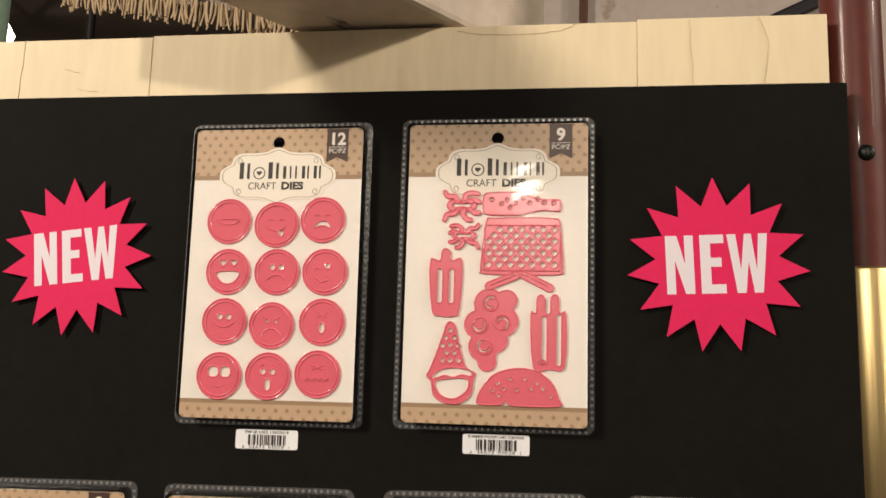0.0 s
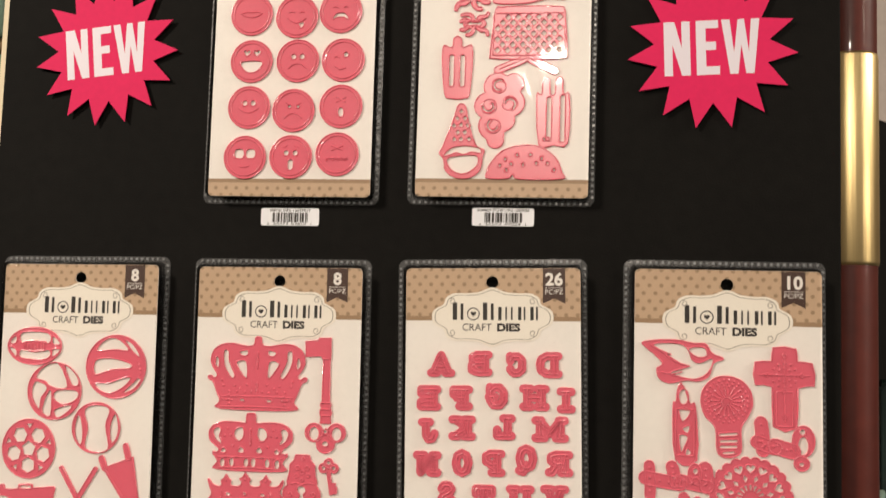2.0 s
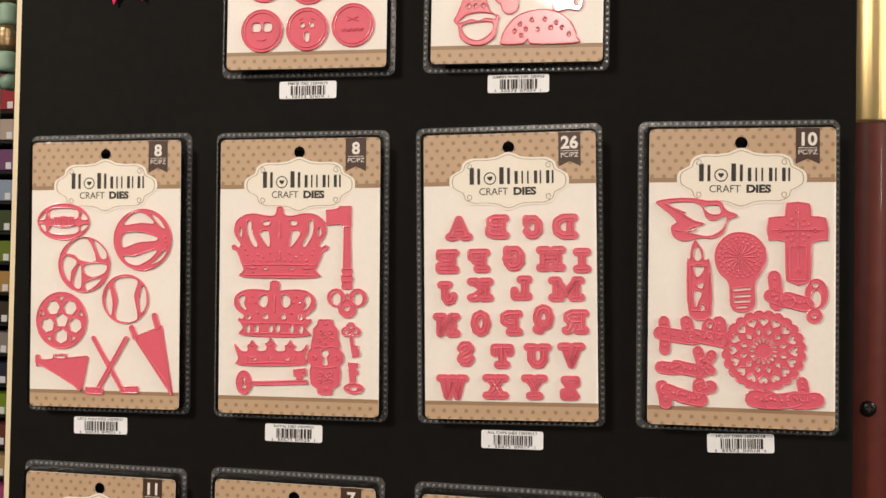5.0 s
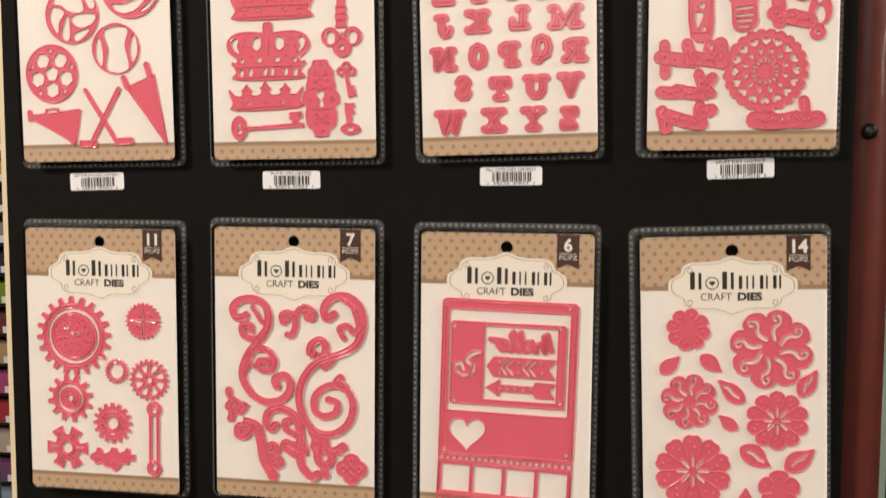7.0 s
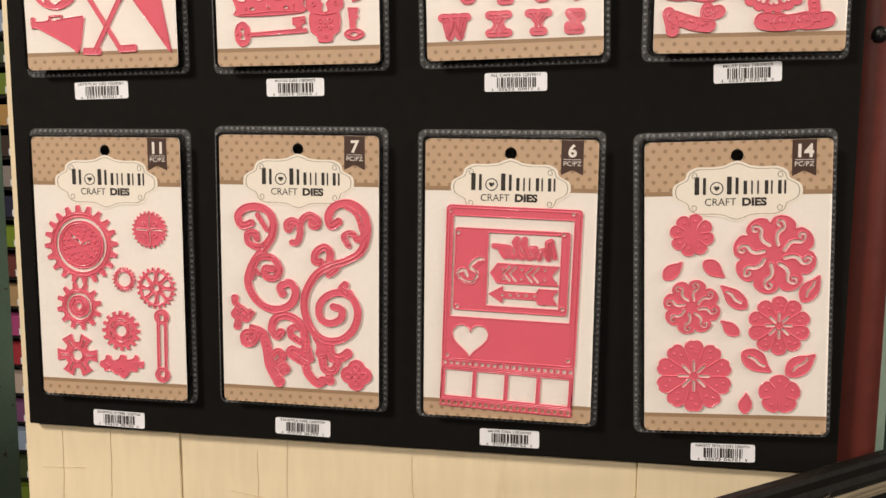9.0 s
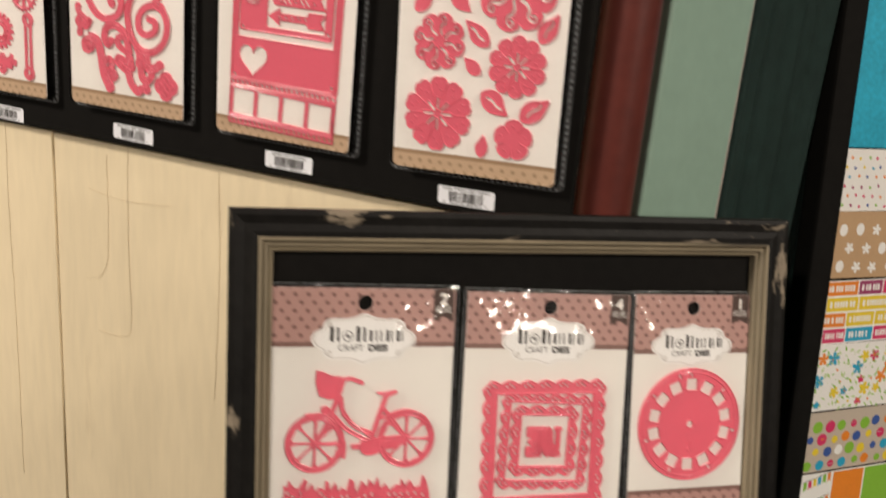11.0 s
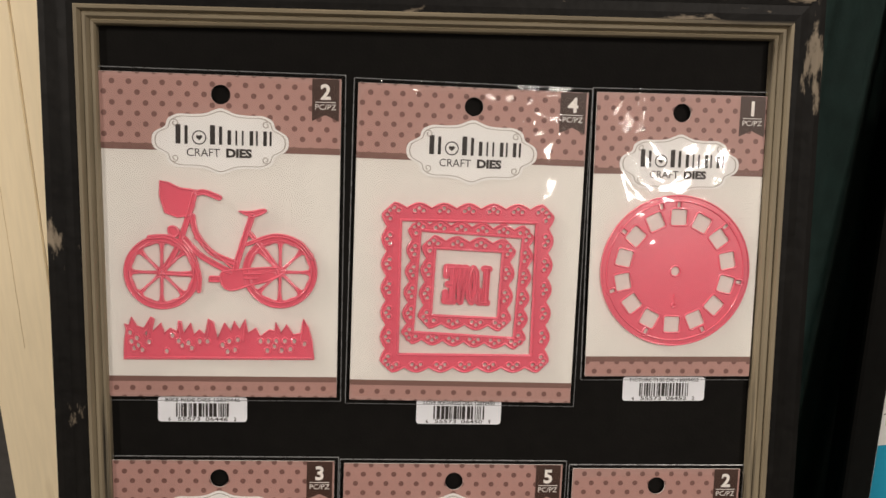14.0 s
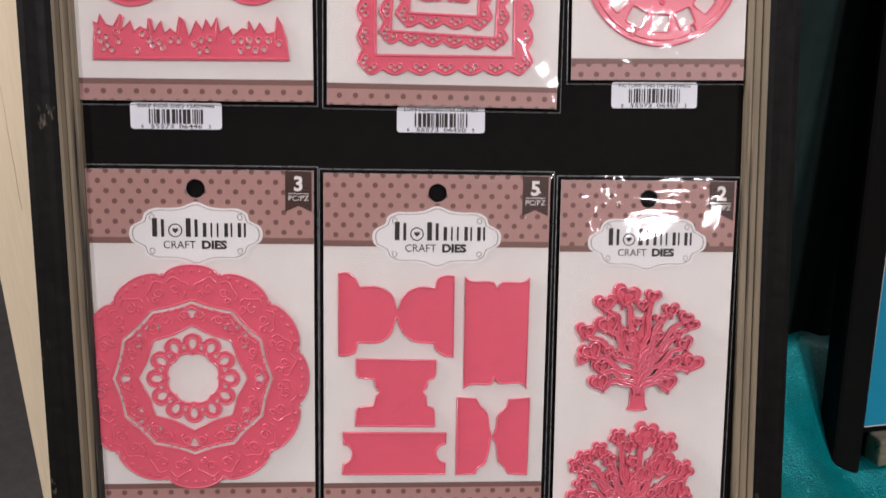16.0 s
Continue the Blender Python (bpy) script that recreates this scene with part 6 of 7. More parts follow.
for q in (144, 198, 246, 298, 351, 43, 90, 105):
    win.append(turned(rrect((30.6, 0), 3.2, 1.5, 0.4), q, c))
die("reel", [[circle(c, 34.6, 72), *win, circle(c, 2.0, 16)]], [circle(c, 31.8, 60), circle((c[0], c[1] - 15.6), 1.0, 10)], [[(c[0], c[1] - 10.5), (c[0], c[1] - 14.6)]])

# doily
c = (-2.6, -17.2)
def ogee(r_a, r_b, count, turn):
    """A round outline of pointed arches."""
    out = []
    for k in range(count * 10):
        f = abs((k % 10) / 5 - 1)
        out.append(((r_b + (r_a - r_b) * f**1.8) * math.cos(2 * math.pi * k / (count * 10)), (r_b + (r_a - r_b) * f**1.8) * math.sin(2 * math.pi * k / (count * 10))))
    return turned(out, turn, c)
waves = []
for k in range(12):
    for hand in (-1, 1):
        a = 30 * k + 15
        waves.append(turned(soft([(44.6, 1.0 * hand), (46.2, 4.2 * hand), (43.4, 7.0 * hand), (41.2, 9.6 * hand), (38.6, 9.0 * hand)], False, 4), a, c))
        waves.append(turned([(x + 41.0, y * hand) for x, y in swirl((0, 3.6), 2.5, 1.2, 60, 1, 12, 0.3)], a, c))
        waves.append(turned([(x + 37.8, y * hand) for x, y in swirl((0, 6.4), 1.7, 1.1, 200, 1, 10, 0.3)], a, c))
beads = [circle((c[0] + 48.2 * math.cos(radians(5 * k)), c[1] + 48.2 * math.sin(radians(5 * k))), 0.5, 8) for k in range(72)]
die("doily", [[petals(c, 47.6, 51.5, 12, 15, 0.5, 12), ogee(35.2, 33.4, 12, 0)]], beads, waves)
waves = []
for k in range(12):
    a = 30 * k
    for hand in (-1, 1):
        waves.append(turned([(x + 29.0, y * hand) for x, y in swirl((0, 2.9), 2.2, 1.1, 90, 1, 12, 0.3)], a, c))
        waves.append(turned(soft([(31.4, 0.8 * hand), (30.2, 4.0 * hand), (27.2, 5.8 * hand), (25.8, 4.4 * hand)], False, 4), a, c))
star = [((1.7 if q % 2 == 0 else 0.75) * math.cos(math.pi * q / 5), (1.7 if q % 2 == 0 else 0.75) * math.sin(math.pi * q / 5)) for q in range(10)]
cuts = [turned(star, 0, (c[0] + r * math.cos(radians(q)), c[1] + r * math.sin(radians(q)))) for k in range(4) for q, r in ((90 * k + 33, 27.6), (90 * k + 57, 27.6), (90 * k + 40, 30.2), (90 * k + 50, 30.2))]
cuts += [turned(soft([(31.2, 1.5), (29.6, 1.7), (27.4, 0), (29.6, -1.7), (31.2, -1.5)], True, 3), 90 * k, c) for k in range(4)]
die("doily", [[ogee(33.9, 32.1, 12, 0), ogee(23.8, 21.2, 8, 0), *cuts]], seeds(c, 32.0, 60, 0, 0.36), waves)
ring = []
for k in range(12):
    ring.append(turned(soft([(18.0, 0.5), (16.8, 1.5), (14.8, 1.3), (13.6, 0), (14.8, -1.3), (16.8, -1.5), (18.0, -0.5)], True, 3), 30 * k, c))
    ring.append(turned(circle((14.6, 0), 0.8, 10), 30 * k + 15, c))
die("doily", [[petals(c, 16.6, 20.6, 12, 15, 0.5, 10), petals(c, 10.4, 11.4, 8, 0, 0.6, 8), *ring]], [turned(circle((12.5, 0), 0.5, 10), 30 * k, c) for k in range(12)])

# tabs
die("tabs", [[soft([(-43.7, 31.4), (-39.7, 31.7), (-36, 29.2), (-34.2, 25.4)], False, 4) + soft([(-33.7, 25.4), (-25.6, 25.4), (-19.7, 21.7), (-17.4, 14.9)], False, 4) + soft([(-17.1, 14.9), (-14.5, 21.7), (-7.9, 25.4), (-0.8, 25)], False, 4) + soft([(-0.5, 25), (0.6, 29.2), (4.5, 30.7), (8.2, 30.4)], False, 4) + soft([(8.2, -6.9), (3.8, -6.5), (0, -3.4), (-0.8, -0.3)], False, 4) + soft([(-1.2, -0.8), (-10.5, 0.4), (-15.8, 5.8), (-17.3, 11.1)], False, 4) + soft([(-17.6, 11.1), (-20.2, 3.5), (-25.3, -0.3), (-34.5, -0.3)], False, 4) + soft([(-35, -0.8), (-36, -4.9), (-40.1, -6.5), (-43.7, -6.2)], False, 4)]])
die("tabs", [[soft([(12.9, 29.9), (16.4, 28), (25.2, 28), (27.4, 24.7)], False, 4) + soft([(27.7, 24.7), (29.7, 27.7), (38.5, 27.7), (42.1, 29.6)], False, 4) + soft([(41.9, -21.8), (38.4, -19.2), (29.4, -19.5), (27.5, -16.7)], False, 4) + soft([(27.2, -16.7), (25.4, -19.8), (16.7, -19.8), (13, -21.8)], False, 4)]])
die("tabs", [[[(-35.7, -7.5), (0.4, -8.1), (0.5, -14.9), (-0.5, -17.2), (-3, -17.7), (-3.4, -21.1), (-5.3, -23.2), (-3.8, -24.9), (-3.3, -29.6), (-0.7, -30.3), (0.2, -32.2), (0.1, -39.7), (-36, -39.2), (-35.7, -31.9), (-34.7, -30), (-28, -29.6), (-26.8, -24.9), (-25.1, -23.2), (-26.9, -21.1), (-27.8, -17.2), (-34.4, -16.7), (-35.9, -14.9)]]])
die("tabs", [[[(-41.7, -41.7), (5.5, -42.2), (5.6, -47.5)] + soft([(5.3, -47.8), (2.3, -49.3), (1.2, -52.5), (2.8, -55.6), (5.5, -56.6)], False, 3) + [(5.3, -62.4), (-41.8, -62.1), (-41.7, -57.2)] + soft([(-41.6, -56.9), (-38.5, -55.3), (-37.4, -51.8), (-38.9, -48.7), (-41.3, -47.8)], False, 3)]])
die("tabs", [[[(10.1, -25.7), (19.1, -26)] + soft([(21, -29.6), (24.5, -33.4), (25.4, -39.7), (26.6, -44)], False, 3) + soft([(26.9, -44), (28.4, -39.7), (29, -34.2), (32.7, -30.3), (33.6, -26.5)], False, 3) + [(43.8, -26), (43.4, -62.8), (34.3, -62.4)] + soft([(32.7, -59.2), (29.6, -56.1), (28.7, -49), (26.8, -45.1)], False, 3) + soft([(26.3, -45.1), (25.3, -52.2), (23.6, -57.7), (20.9, -59.2), (19.2, -62.4)], False, 3) + [(10.1, -62.4)]]])

# trees
def tree(base, k, flip, shape, seed):
    """A tree of curling limbs, each ending in a heart or a blossom; base is the foot of its trunk."""
    rnd = random.Random(seed)
    x, y = base
    spots = ((-7, 54, 5.4), (-16.6, 50.3, 4.5), (5.5, 53.6, 3.3), (0.6, 49.6, 2.8), (14, 47.3, 3.4), (20.8, 43.6, 3.3), (23.8, 40.6, 3.4), (-14.8, 40.6, 5.3), (-25.2, 37.5, 4.0), (-6, 35.7, 4.0), (-22.2, 28.4, 5.0), (8.2, 35.2, 2.7), (21.2, 31.6, 3.5), (17.4, 36, 2.4),
             (15.9, 22.6, 4.1), (24.8, 22.6, 4.6), (13.6, 12.9, 4.1), (-18, 13.8, 4.4), (-17.5, 21, 4.0), (-14.5, 28.4, 2.4), (-10.8, 27, 2.2), (8.6, 27.2, 2.4), (14.8, 18.2, 2.4), (9.4, 43, 2.8), (-1.6, 42.0, 2.4), (-26.6, 24.4, 2.6))
    trunk = [(-4.6, 0), (-3.7, 3.5), (-3.3, 16), (-3.2, 26), (-4.4, 33), (-2.6, 36), (-0.4, 38), (2.0, 46), (3.6, 45), (3.0, 37), (2.6, 29), (2.9, 16), (3.7, 3.5), (4.6, 0)]
    layers = [[soft([(x + flip * px * k, y + py * k) for px, py in trunk][::flip], True, 3)]]
    bands, marks = [], []
    for hx, hy, r in spots:
        if r > 3.2 or hx > 7:
            side = 1 if hx > 0 else -1
            foot = max(12.0, min(36.0, hy * 0.62))
            p = [(side * 0.6, foot - 4), (side * 2.2, foot), (hx * 0.36 + side * 1.5, foot + (hy - foot) * 0.05 + 1.5), (hx * 0.70, foot + (hy - foot) * 0.62 + 1.0), (hx * 0.92, hy - r * 0.7), (hx, hy)]
            bands.append(([(x + flip * px * k, y + py * k) for px, py in p], (2.8 if r > 3.9 else 1.9) * k, 1.4 * k))
        r *= 1.28
        c = (x + flip * hx * k, y + hy * k)
        lean = rnd.uniform(-28, 28)
        layers.append([shape(c, r * k, lean)])
        marks.append(shape(c, r * k * 0.66, lean))
    die("trees", layers, marks, [], "", bands)
tree((-1.9, -15.6), 1.0, 1, lambda c, s, t: heart(c, s, t), 3)
tree((-4.6, -83.0), 1.02, -1, lambda c, s, t: petals(c, s * 0.72, s * 1.12, 5, t, 0.7, 5), 5)

# ---- barcode labels ----
def barcode_label(m, text, digits, group, seed):
    ob = thing("barcode_label", m, "small white barcode sticker stuck on black board", "label", group)
    add_mesh("paper", sheet([rrect((0, 0), 38.8, 11.4, 1.4)], 0.00025, 0.0001), M_LABEL, ob)
    rnd = random.Random(seed)
    bars, x = [], -11.6
    while x < 11.6:
        w = rnd.choice((0.4, 0.7, 1.0, 1.5))
        bars.append(sheet([rrect((x + w / 2, -0.3), w, 6.2, 0.02, 0, 1)], 0.00004, 0.00036))
        x += w + rnd.choice((0.3, 0.35, 0.55, 0.8))
    add_mesh("barcode", joined(bars), M_INK, ob)
    a, b, c, d = digits.split()
    t = [moved(words(text, 0.0016, 0.00036, min(0.0325, 0.00142 * len(text)), 0.00003), 0, 4.2)]
    for s, px, w in ((a, -14.4, None), (b, -5.9, 0.0098), (c, 6.1, 0.0098), (d, 14.2, None)):
        t.append(moved(words(s, 0.0016, 0.00036, w, 0.00003), px, -4.55))
    add_mesh("lettering", joined(t), M_INK, ob)


for k, (x, z, text, num) in enumerate(((0.0196, 1.5950, "EMOJI DIES 12839019", "6 55573 07019 1"), (0.1575, 1.5971, "SUMMER PICNIC DIES 12839024", "6 55573 07024 1"),
        (-0.1211, 1.3689, "LET'S PLAY DIES 12839021", "6 55573 07021 0"), (0.0149, 1.3703, "ROYAL DIES 12839023", "6 55573 07023 7"), (0.1574, 1.3729, "ALL CAPS DIES 12839017", "6 55573 07017 3"), (0.2948, 1.3776, "BELIEF DIES 12839018", "6 55573 07018 0"),
        (-0.1185, 1.1407, "GEARING UP DIES 12839760", "6 55573 06760 0"), (0.0165, 1.1430, "FANCIFUL DIES 12839759", "6 55573 06759 2"), (0.1569, 1.1441, "SELFIE DIES 12839762", "6 55573 06762 3"), (0.2909, 1.1433, "PERFECT PETALS DIES 12839761", "6 55573 06761 8"))):
    turn = (0.4, 0.2, 1.4, 0.6, 0.8, 2.2, -1.0, -0.9, 0.2, 1.6)[k]
    barcode_label(pose(x, -0.0002, z, 90, 0, 0) @ pose(0, 0, 0, 0, 0, turn), text, num, "labels on the board", k)
for k, (a, b, turn, text, num) in enumerate(((-0.1024, -0.0289, -1.2, "BIKE RIDE DIES 12839446", "6 55573 06446 2"), (0.0120, -0.0316, -1.4, "LOVE SQUARED DIES 12839450", "6 55573 06450 9"), (0.1073, -0.0217, -0.6, "PICTURE THIS DIE 12839452", "6 55573 06452 3"))):
    barcode_label(FC @ pose(a, b, -0.0004, 0, 0, turn), text, num, "labels in the frame", 20 + k)

# ---- starbursts ----
NEW_N = [(-28.5, -17), (-28.5, 17), (-22.0, 17), (-17.8, 0.5), (-17.8, 17), (-12.8, 17), (-12.8, -17), (-18.0, -17), (-23.4, 2.5), (-23.4, -17)]
NEW_E = [(-9.2, -17), (-9.2, 17), (4.2, 17), (4.2, 12.0), (-3.4, 12.0), (-3.4, 3.6), (2.6, 3.6), (2.6, -1.6), (-3.4, -1.6), (-3.4, -11.8), (4.6, -11.8), (4.6, -17)]
NEW_W = [(6.0, 17), (10.6, -17), (15.4, -17), (17.6, 1.0), (20.0, -17), (24.8, -17), (28.6, 17), (23.6, 17), (21.9, -3.5), (19.6, 17), (15.8, 17), (13.2, -3.5), (11.0, 17)]


def starburst(x, z, turn):
    ob = thing("starburst_sign", pose(x, -0.0022, z, 90, 0, 0) @ pose(0, 0, 0, 0, 0, turn), "hot pink paper starburst sign reading NEW on black board", "sign", "starburst signs")
    pts = []
    for k in range(30):
        a = radians(90 - 12 * k)
        r = 51.0 if k % 2 == 0 else 34.5
        pts.append((r * math.cos(a), r * math.sin(a)))
    add_mesh("starburst", sheet([pts], 0.0008, 0), M_STAR, ob)
    add_mesh("lettering", joined([sheet([q], 0.00006, 0.00082) for q in (NEW_N, NEW_E, NEW_W)]), M_WHITESTAR, ob, "white letters")
    part("pad", box_bm(0.03, 0.03, 0.0018, 0, (0, 0, -0.0010)), M_LABEL, ob, "foam pad")


M_WHITESTAR = material("white_pink_paper", (0.80, 0.74, 0.82), 0.5, vary=0.02)
starburst(-0.1130, 1.7053, 6.4)
starburst(0.2828, 1.7035, 2.0)

# ---- behind the door: screen, strip, rod, canopy, trusses ----
M_SCREEN = worn(material("off_white_screen", (0.52, 0.45, 0.40), 0.75, vary=0.10, scale=4), (0.36, 0.29, 0.24), 9, 0.66, 0.72)
M_BROWN = material("brown_wood", (0.10, 0.035, 0.02), 0.5, vary=0.2, scale=15, stretch=(3, 3, 0.2))
M_FRINGE = material("cream_fringe", (0.62, 0.47, 0.30), 0.85, vary=0.15, scale=80)
M_CLOTH = material("white_cloth", (0.62, 0.53, 0.48), 0.85, vary=0.06, scale=20, bump=0.3, bump_scale=400)
tagged(part("screen_panel", box_bm(1.9, 0.03, 3.4, 0.004, (0.93, 1.62, 1.7)), M_SCREEN), "off-white stained partition panel", "partition")
tagged(part("wooden_post", box_bm(0.022, 0.03, 3.4, 0.004), M_BROWN, None, "", pose(0.222, 1.585, 1.7, 0, 1.2, 0)), "thin brown wooden post against the partition", "post")
tagged(part("metal_rod", box_bm(0.75, 0.03, 0.032, 0.008), M_STEEL, None, "", pose(0.86, 1.587, 2.60, 0, -25, 0)), "dark slanting metal rod on the partition", "rod")

canopy = thing("fringed_canopy", pose(0, 0, 0), "white cloth canopy edged with cream tasselled fringe", "canopy")
bm = bmesh.new()
A, B = Vector((-0.90, 1.14, 2.465)), Vector((-0.20, 1.16, 2.360))
rows = []
for j in range(9):
    rows.append([bm.verts.new(A.lerp(B, k / 40) + Vector((0, 0.16 * j, 0.085 * j + 0.012 * math.sin(k * 1.1 + j)))) for k in range(41)])
for a, b in zip(rows, rows[1:]):
    for k in range(40):
        bm.faces.new((a[k], a[k + 1], b[k + 1], b[k]))
bmesh.ops.solidify(bm, geom=bm.faces[:], thickness=0.002)
part("cloth", bm, M_CLOTH, canopy, "", None, True)
part("pole", lathe_bm([(0.011, 0), (0.011, 2.9)], 16), M_STEEL, canopy, "thin grey steel pole", pose(-1.05, 1.5, 0))
part("arm", box_bm(0.90, 0.02, 0.02, 0.003, (-0.61, 1.5, 2.61)), M_STEEL, canopy)
strands = bmesh.new()
for k in range(150):
    p = A.lerp(B, (k + 0.5) / 150) + Vector((random.uniform(-0.003, 0.003), random.uniform(-0.012, 0.004), 0.004))
    ln, lean, r = random.uniform(0.045, 0.062), random.uniform(-0.012, 0.012), random.uniform(0.0026, 0.0036)
    prev = None
    for j in range(5):
        f = j / 4
        c = p + Vector((lean * f * f, 0.004 * math.sin(3 * f + k), -ln * f))
        ring = [strands.verts.new(c + Vector((r * (1 - 0.25 * f) * math.cos(q), r * (1 - 0.25 * f) * math.sin(q), 0))) for q in (0, 1.05, 2.09, 3.14, 4.19, 5.24)]
        if prev:
            for q in range(6):
                strands.faces.new((prev[q], prev[(q + 1) % 6], ring[(q + 1) % 6], ring[q]))
        prev = ring
    strands.faces.new(prev[::-1])
ob = part("fringe", strands, M_FRINGE, canopy, "cream cord fringe", None, True)
ob["kind"] = "stuff"


def truss(y, z, turn):
    ob = thing("roof_truss", pose(-2.0, y, z, 0, 0, turn), "dark steel roof truss under the hall ceiling", "truss", "roof trusses")
    part("top_chord", box_bm(7.5, 0.12, 0.10, 0.01, (0, 0, 0.30)), M_STEEL, ob)
    part("bottom_chord", box_bm(7.5, 0.12, 0.10, 0.01, (0, 0, -0.30)), M_STEEL, ob)
    for k in range(14):
        part("strut", box_bm(0.80, 0.05, 0.05, 0.005), M_STEEL, ob, "", pose(-3.45 + 0.53 * k, 0, 0, 0, 47 if k % 2 else -47, 0))


for y, z, turn in ((2.6, 3.75, 16), (3.6, 4.2, 16), (4.7, 4.5, 16)):
    truss(y, z, turn)

# lamp under the trusses
M_GLOW = bpy.data.materials.new("lamp_glow")
M_GLOW.use_nodes = True
g = M_GLOW.node_tree.nodes["Principled BSDF"]
g.inputs["Emission Color"].default_value, g.inputs["Emission Strength"].default_value = (1, 0.86, 0.66, 1), 14
ceiling_lamp = thing("ceiling_lamp", pose(-2.52, 3.02, 3.20), "bright glowing hall lamp hanging from the truss", "lamp")
part("bulb", lathe_bm([(0.02, -0.09), (0.09, -0.07), (0.12, 0.0), (0.08, 0.07), (0.03, 0.1)], 24), M_GLOW, ceiling_lamp, "glowing bulb", None, True)
part("rod", lathe_bm([(0.012, 0.1), (0.012, 2.0)], 12), M_STEEL, ceiling_lamp)

# ---- paper rack and mint spindle beyond the door's edge ----
M_MINT = worn(material("mint_paint", (0.21, 0.33, 0.25), 0.55, vary=0.12, scale=14, bump=0.4, bump_scale=60), (0.10, 0.05, 0.035), 22, 0.64, 0.67)
M_RACK = material("black_rack_wood", (0.008, 0.0075, 0.007), 0.6, vary=0.2)
rack = thing("paper_rack", pose(-1.62, 1.95, 0), "black shelf rack filled with stacks of coloured card", "rack")
RW, RD, RZ, STEP = 0.36, 0.30, 0.92, 0.0915
part("side", box_bm(0.015, RD, 2.12, 0.002, (-RW / 2, 0, 1.06)), M_RACK, rack)
part("side", box_bm(0.015, RD, 2.12, 0.002, (RW / 2, 0, 1.06)), M_RACK, rack)
part("back", box_bm(RW, 0.01, 2.12, 0.001, (0, RD / 2, 1.06)), M_RACK, rack)
COLS = ((0.42, 0.035, 0.05), (0.55, 0.44, 0.38), (0.20, 0.075, 0.19), (0.33, 0.42, 0.56), (0.06, 0.085, 0.03), (0.17, 0.24, 0.025), (0.50, 0.29, 0.09), (0.055, 0.033, 0.025), (0.30, 0.26, 0.24), (0.02, 0.02, 0.05), (0.20, 0.30, 0.02), (0.16, 0.04, 0.03), (0.5, 0.33, 0.16), (0.45, 0.07, 0.22))
for k in range(20):
    z = 1.962 - STEP * k
    part("shelf", box_bm(RW - 0.016, RD - 0.01, 0.010, 0.001, (0, 0, z - 0.042)), M_RACK, rack)
    mat = material("card_stock", COLS[k % len(COLS)], 0.6, vary=0.05)
    pile = tagged(part("paper_pad", box_bm(RW - 0.03, RD - 0.02, 0.062, 0.001), mat, None, "", pose(-1.62, 1.938, z - 0.0055)), "stack of coloured card sheets on the rack", "paper", "card stacks")
    tag = part("price_tag", box_bm(0.018, 0.001, 0.020, 0, (RW / 2 - 0.055, -RD / 2 + 0.0095, -0.018)), M_LABEL, pile)
part("top", box_bm(RW, RD, 0.015, 0.002, (0, 0, 2.13)), M_RACK, rack)

M_BRONZE = worn(material("worn_bronze_paint", (0.20, 0.13, 0.065), 0.34, 0.6, vary=0.3, scale=60, bump=0.4, bump_scale=200), (0.16, 0.27, 0.21), 70, 0.56, 0.62)
spindle = thing("turned_spindle", pose(-0.341, 0.2, 0), "chipped mint green and bronze turned wooden spindle hanging from an arm", "spindle")
part("ball", lathe_bm([(0.003, 1.6405), (0.0068, 1.6425), (0.0086, 1.648), (0.0082, 1.653), (0.0052, 1.6565)], 28), M_MINT, spindle, "", None, True)
for z0, z1, r, mat in ((1.6565, 1.676, 0.0128, M_MINT), (1.6765, 1.7005, 0.0136, M_BRONZE), (1.701, 1.722, 0.0122, M_MINT), (1.7225, 1.747, 0.0130, M_BRONZE), (1.7475, 1.766, 0.0124, M_MINT), (1.7665, 1.782, 0.0100, M_BRONZE), (1.7825, 1.83, 0.0132, M_MINT), (1.8305, 1.87, 0.0126, M_BRONZE), (1.8705, 2.29, 0.0110, M_MINT)):
    part("ring" if z1 - z0 < 0.03 else "collar", lathe_bm([(r * 0.80, z0), (r * 0.97, z0 + 0.0018), (r, z0 + 0.005), (r * 0.98, (z0 + z1) / 2), (r, z1 - 0.005), (r * 0.97, z1 - 0.0018), (r * 0.80, z1)], 28), mat, spindle, "worn bronze ring" if mat is M_BRONZE else "chipped mint ring", None, True)
stand_post = thing("stand_post", pose(-1.245, 1.3, 0), "pale mint painted square post with an arm on top", "post")
part("post", box_bm(0.11, 0.09, 2.29, 0.006, (0, 0, 1.145)), M_MINT, stand_post)
arm_dx, arm_dy = 0.904, -1.10
part("arm", box_bm(math.hypot(arm_dx, arm_dy) + 0.05, 0.04, 0.05, 0.004), M_MINT, stand_post, "", pose(arm_dx / 2, arm_dy / 2, 2.3155, 0, 0, math.degrees(math.atan2(arm_dy, arm_dx))))

# ---- beyond the pole: mint board, dark green drape, teal cloth ----
GA = Vector((0.392, 0.043, 0))
GD = Vector((0.392, 0.920, 0)).normalized()
gturn = math.degrees(math.atan2(GD.y, GD.x))
M_MINTB = material("pale_green_paint", (0.26, 0.38, 0.305), 0.5, vary=0.08, scale=10, bump=0.2, bump_scale=40)
tagged(part("side_panel", box_bm(0.092, 0.012, 1.42, 0.002, (0.046, 0.006, 0.71)), M_MINTB, None, "", pose(*GA, 0, 0, gturn)), "pale green painted narrow wooden panel", "panel")
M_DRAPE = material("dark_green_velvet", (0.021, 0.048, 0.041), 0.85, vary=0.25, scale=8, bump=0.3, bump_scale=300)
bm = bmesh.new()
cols = []
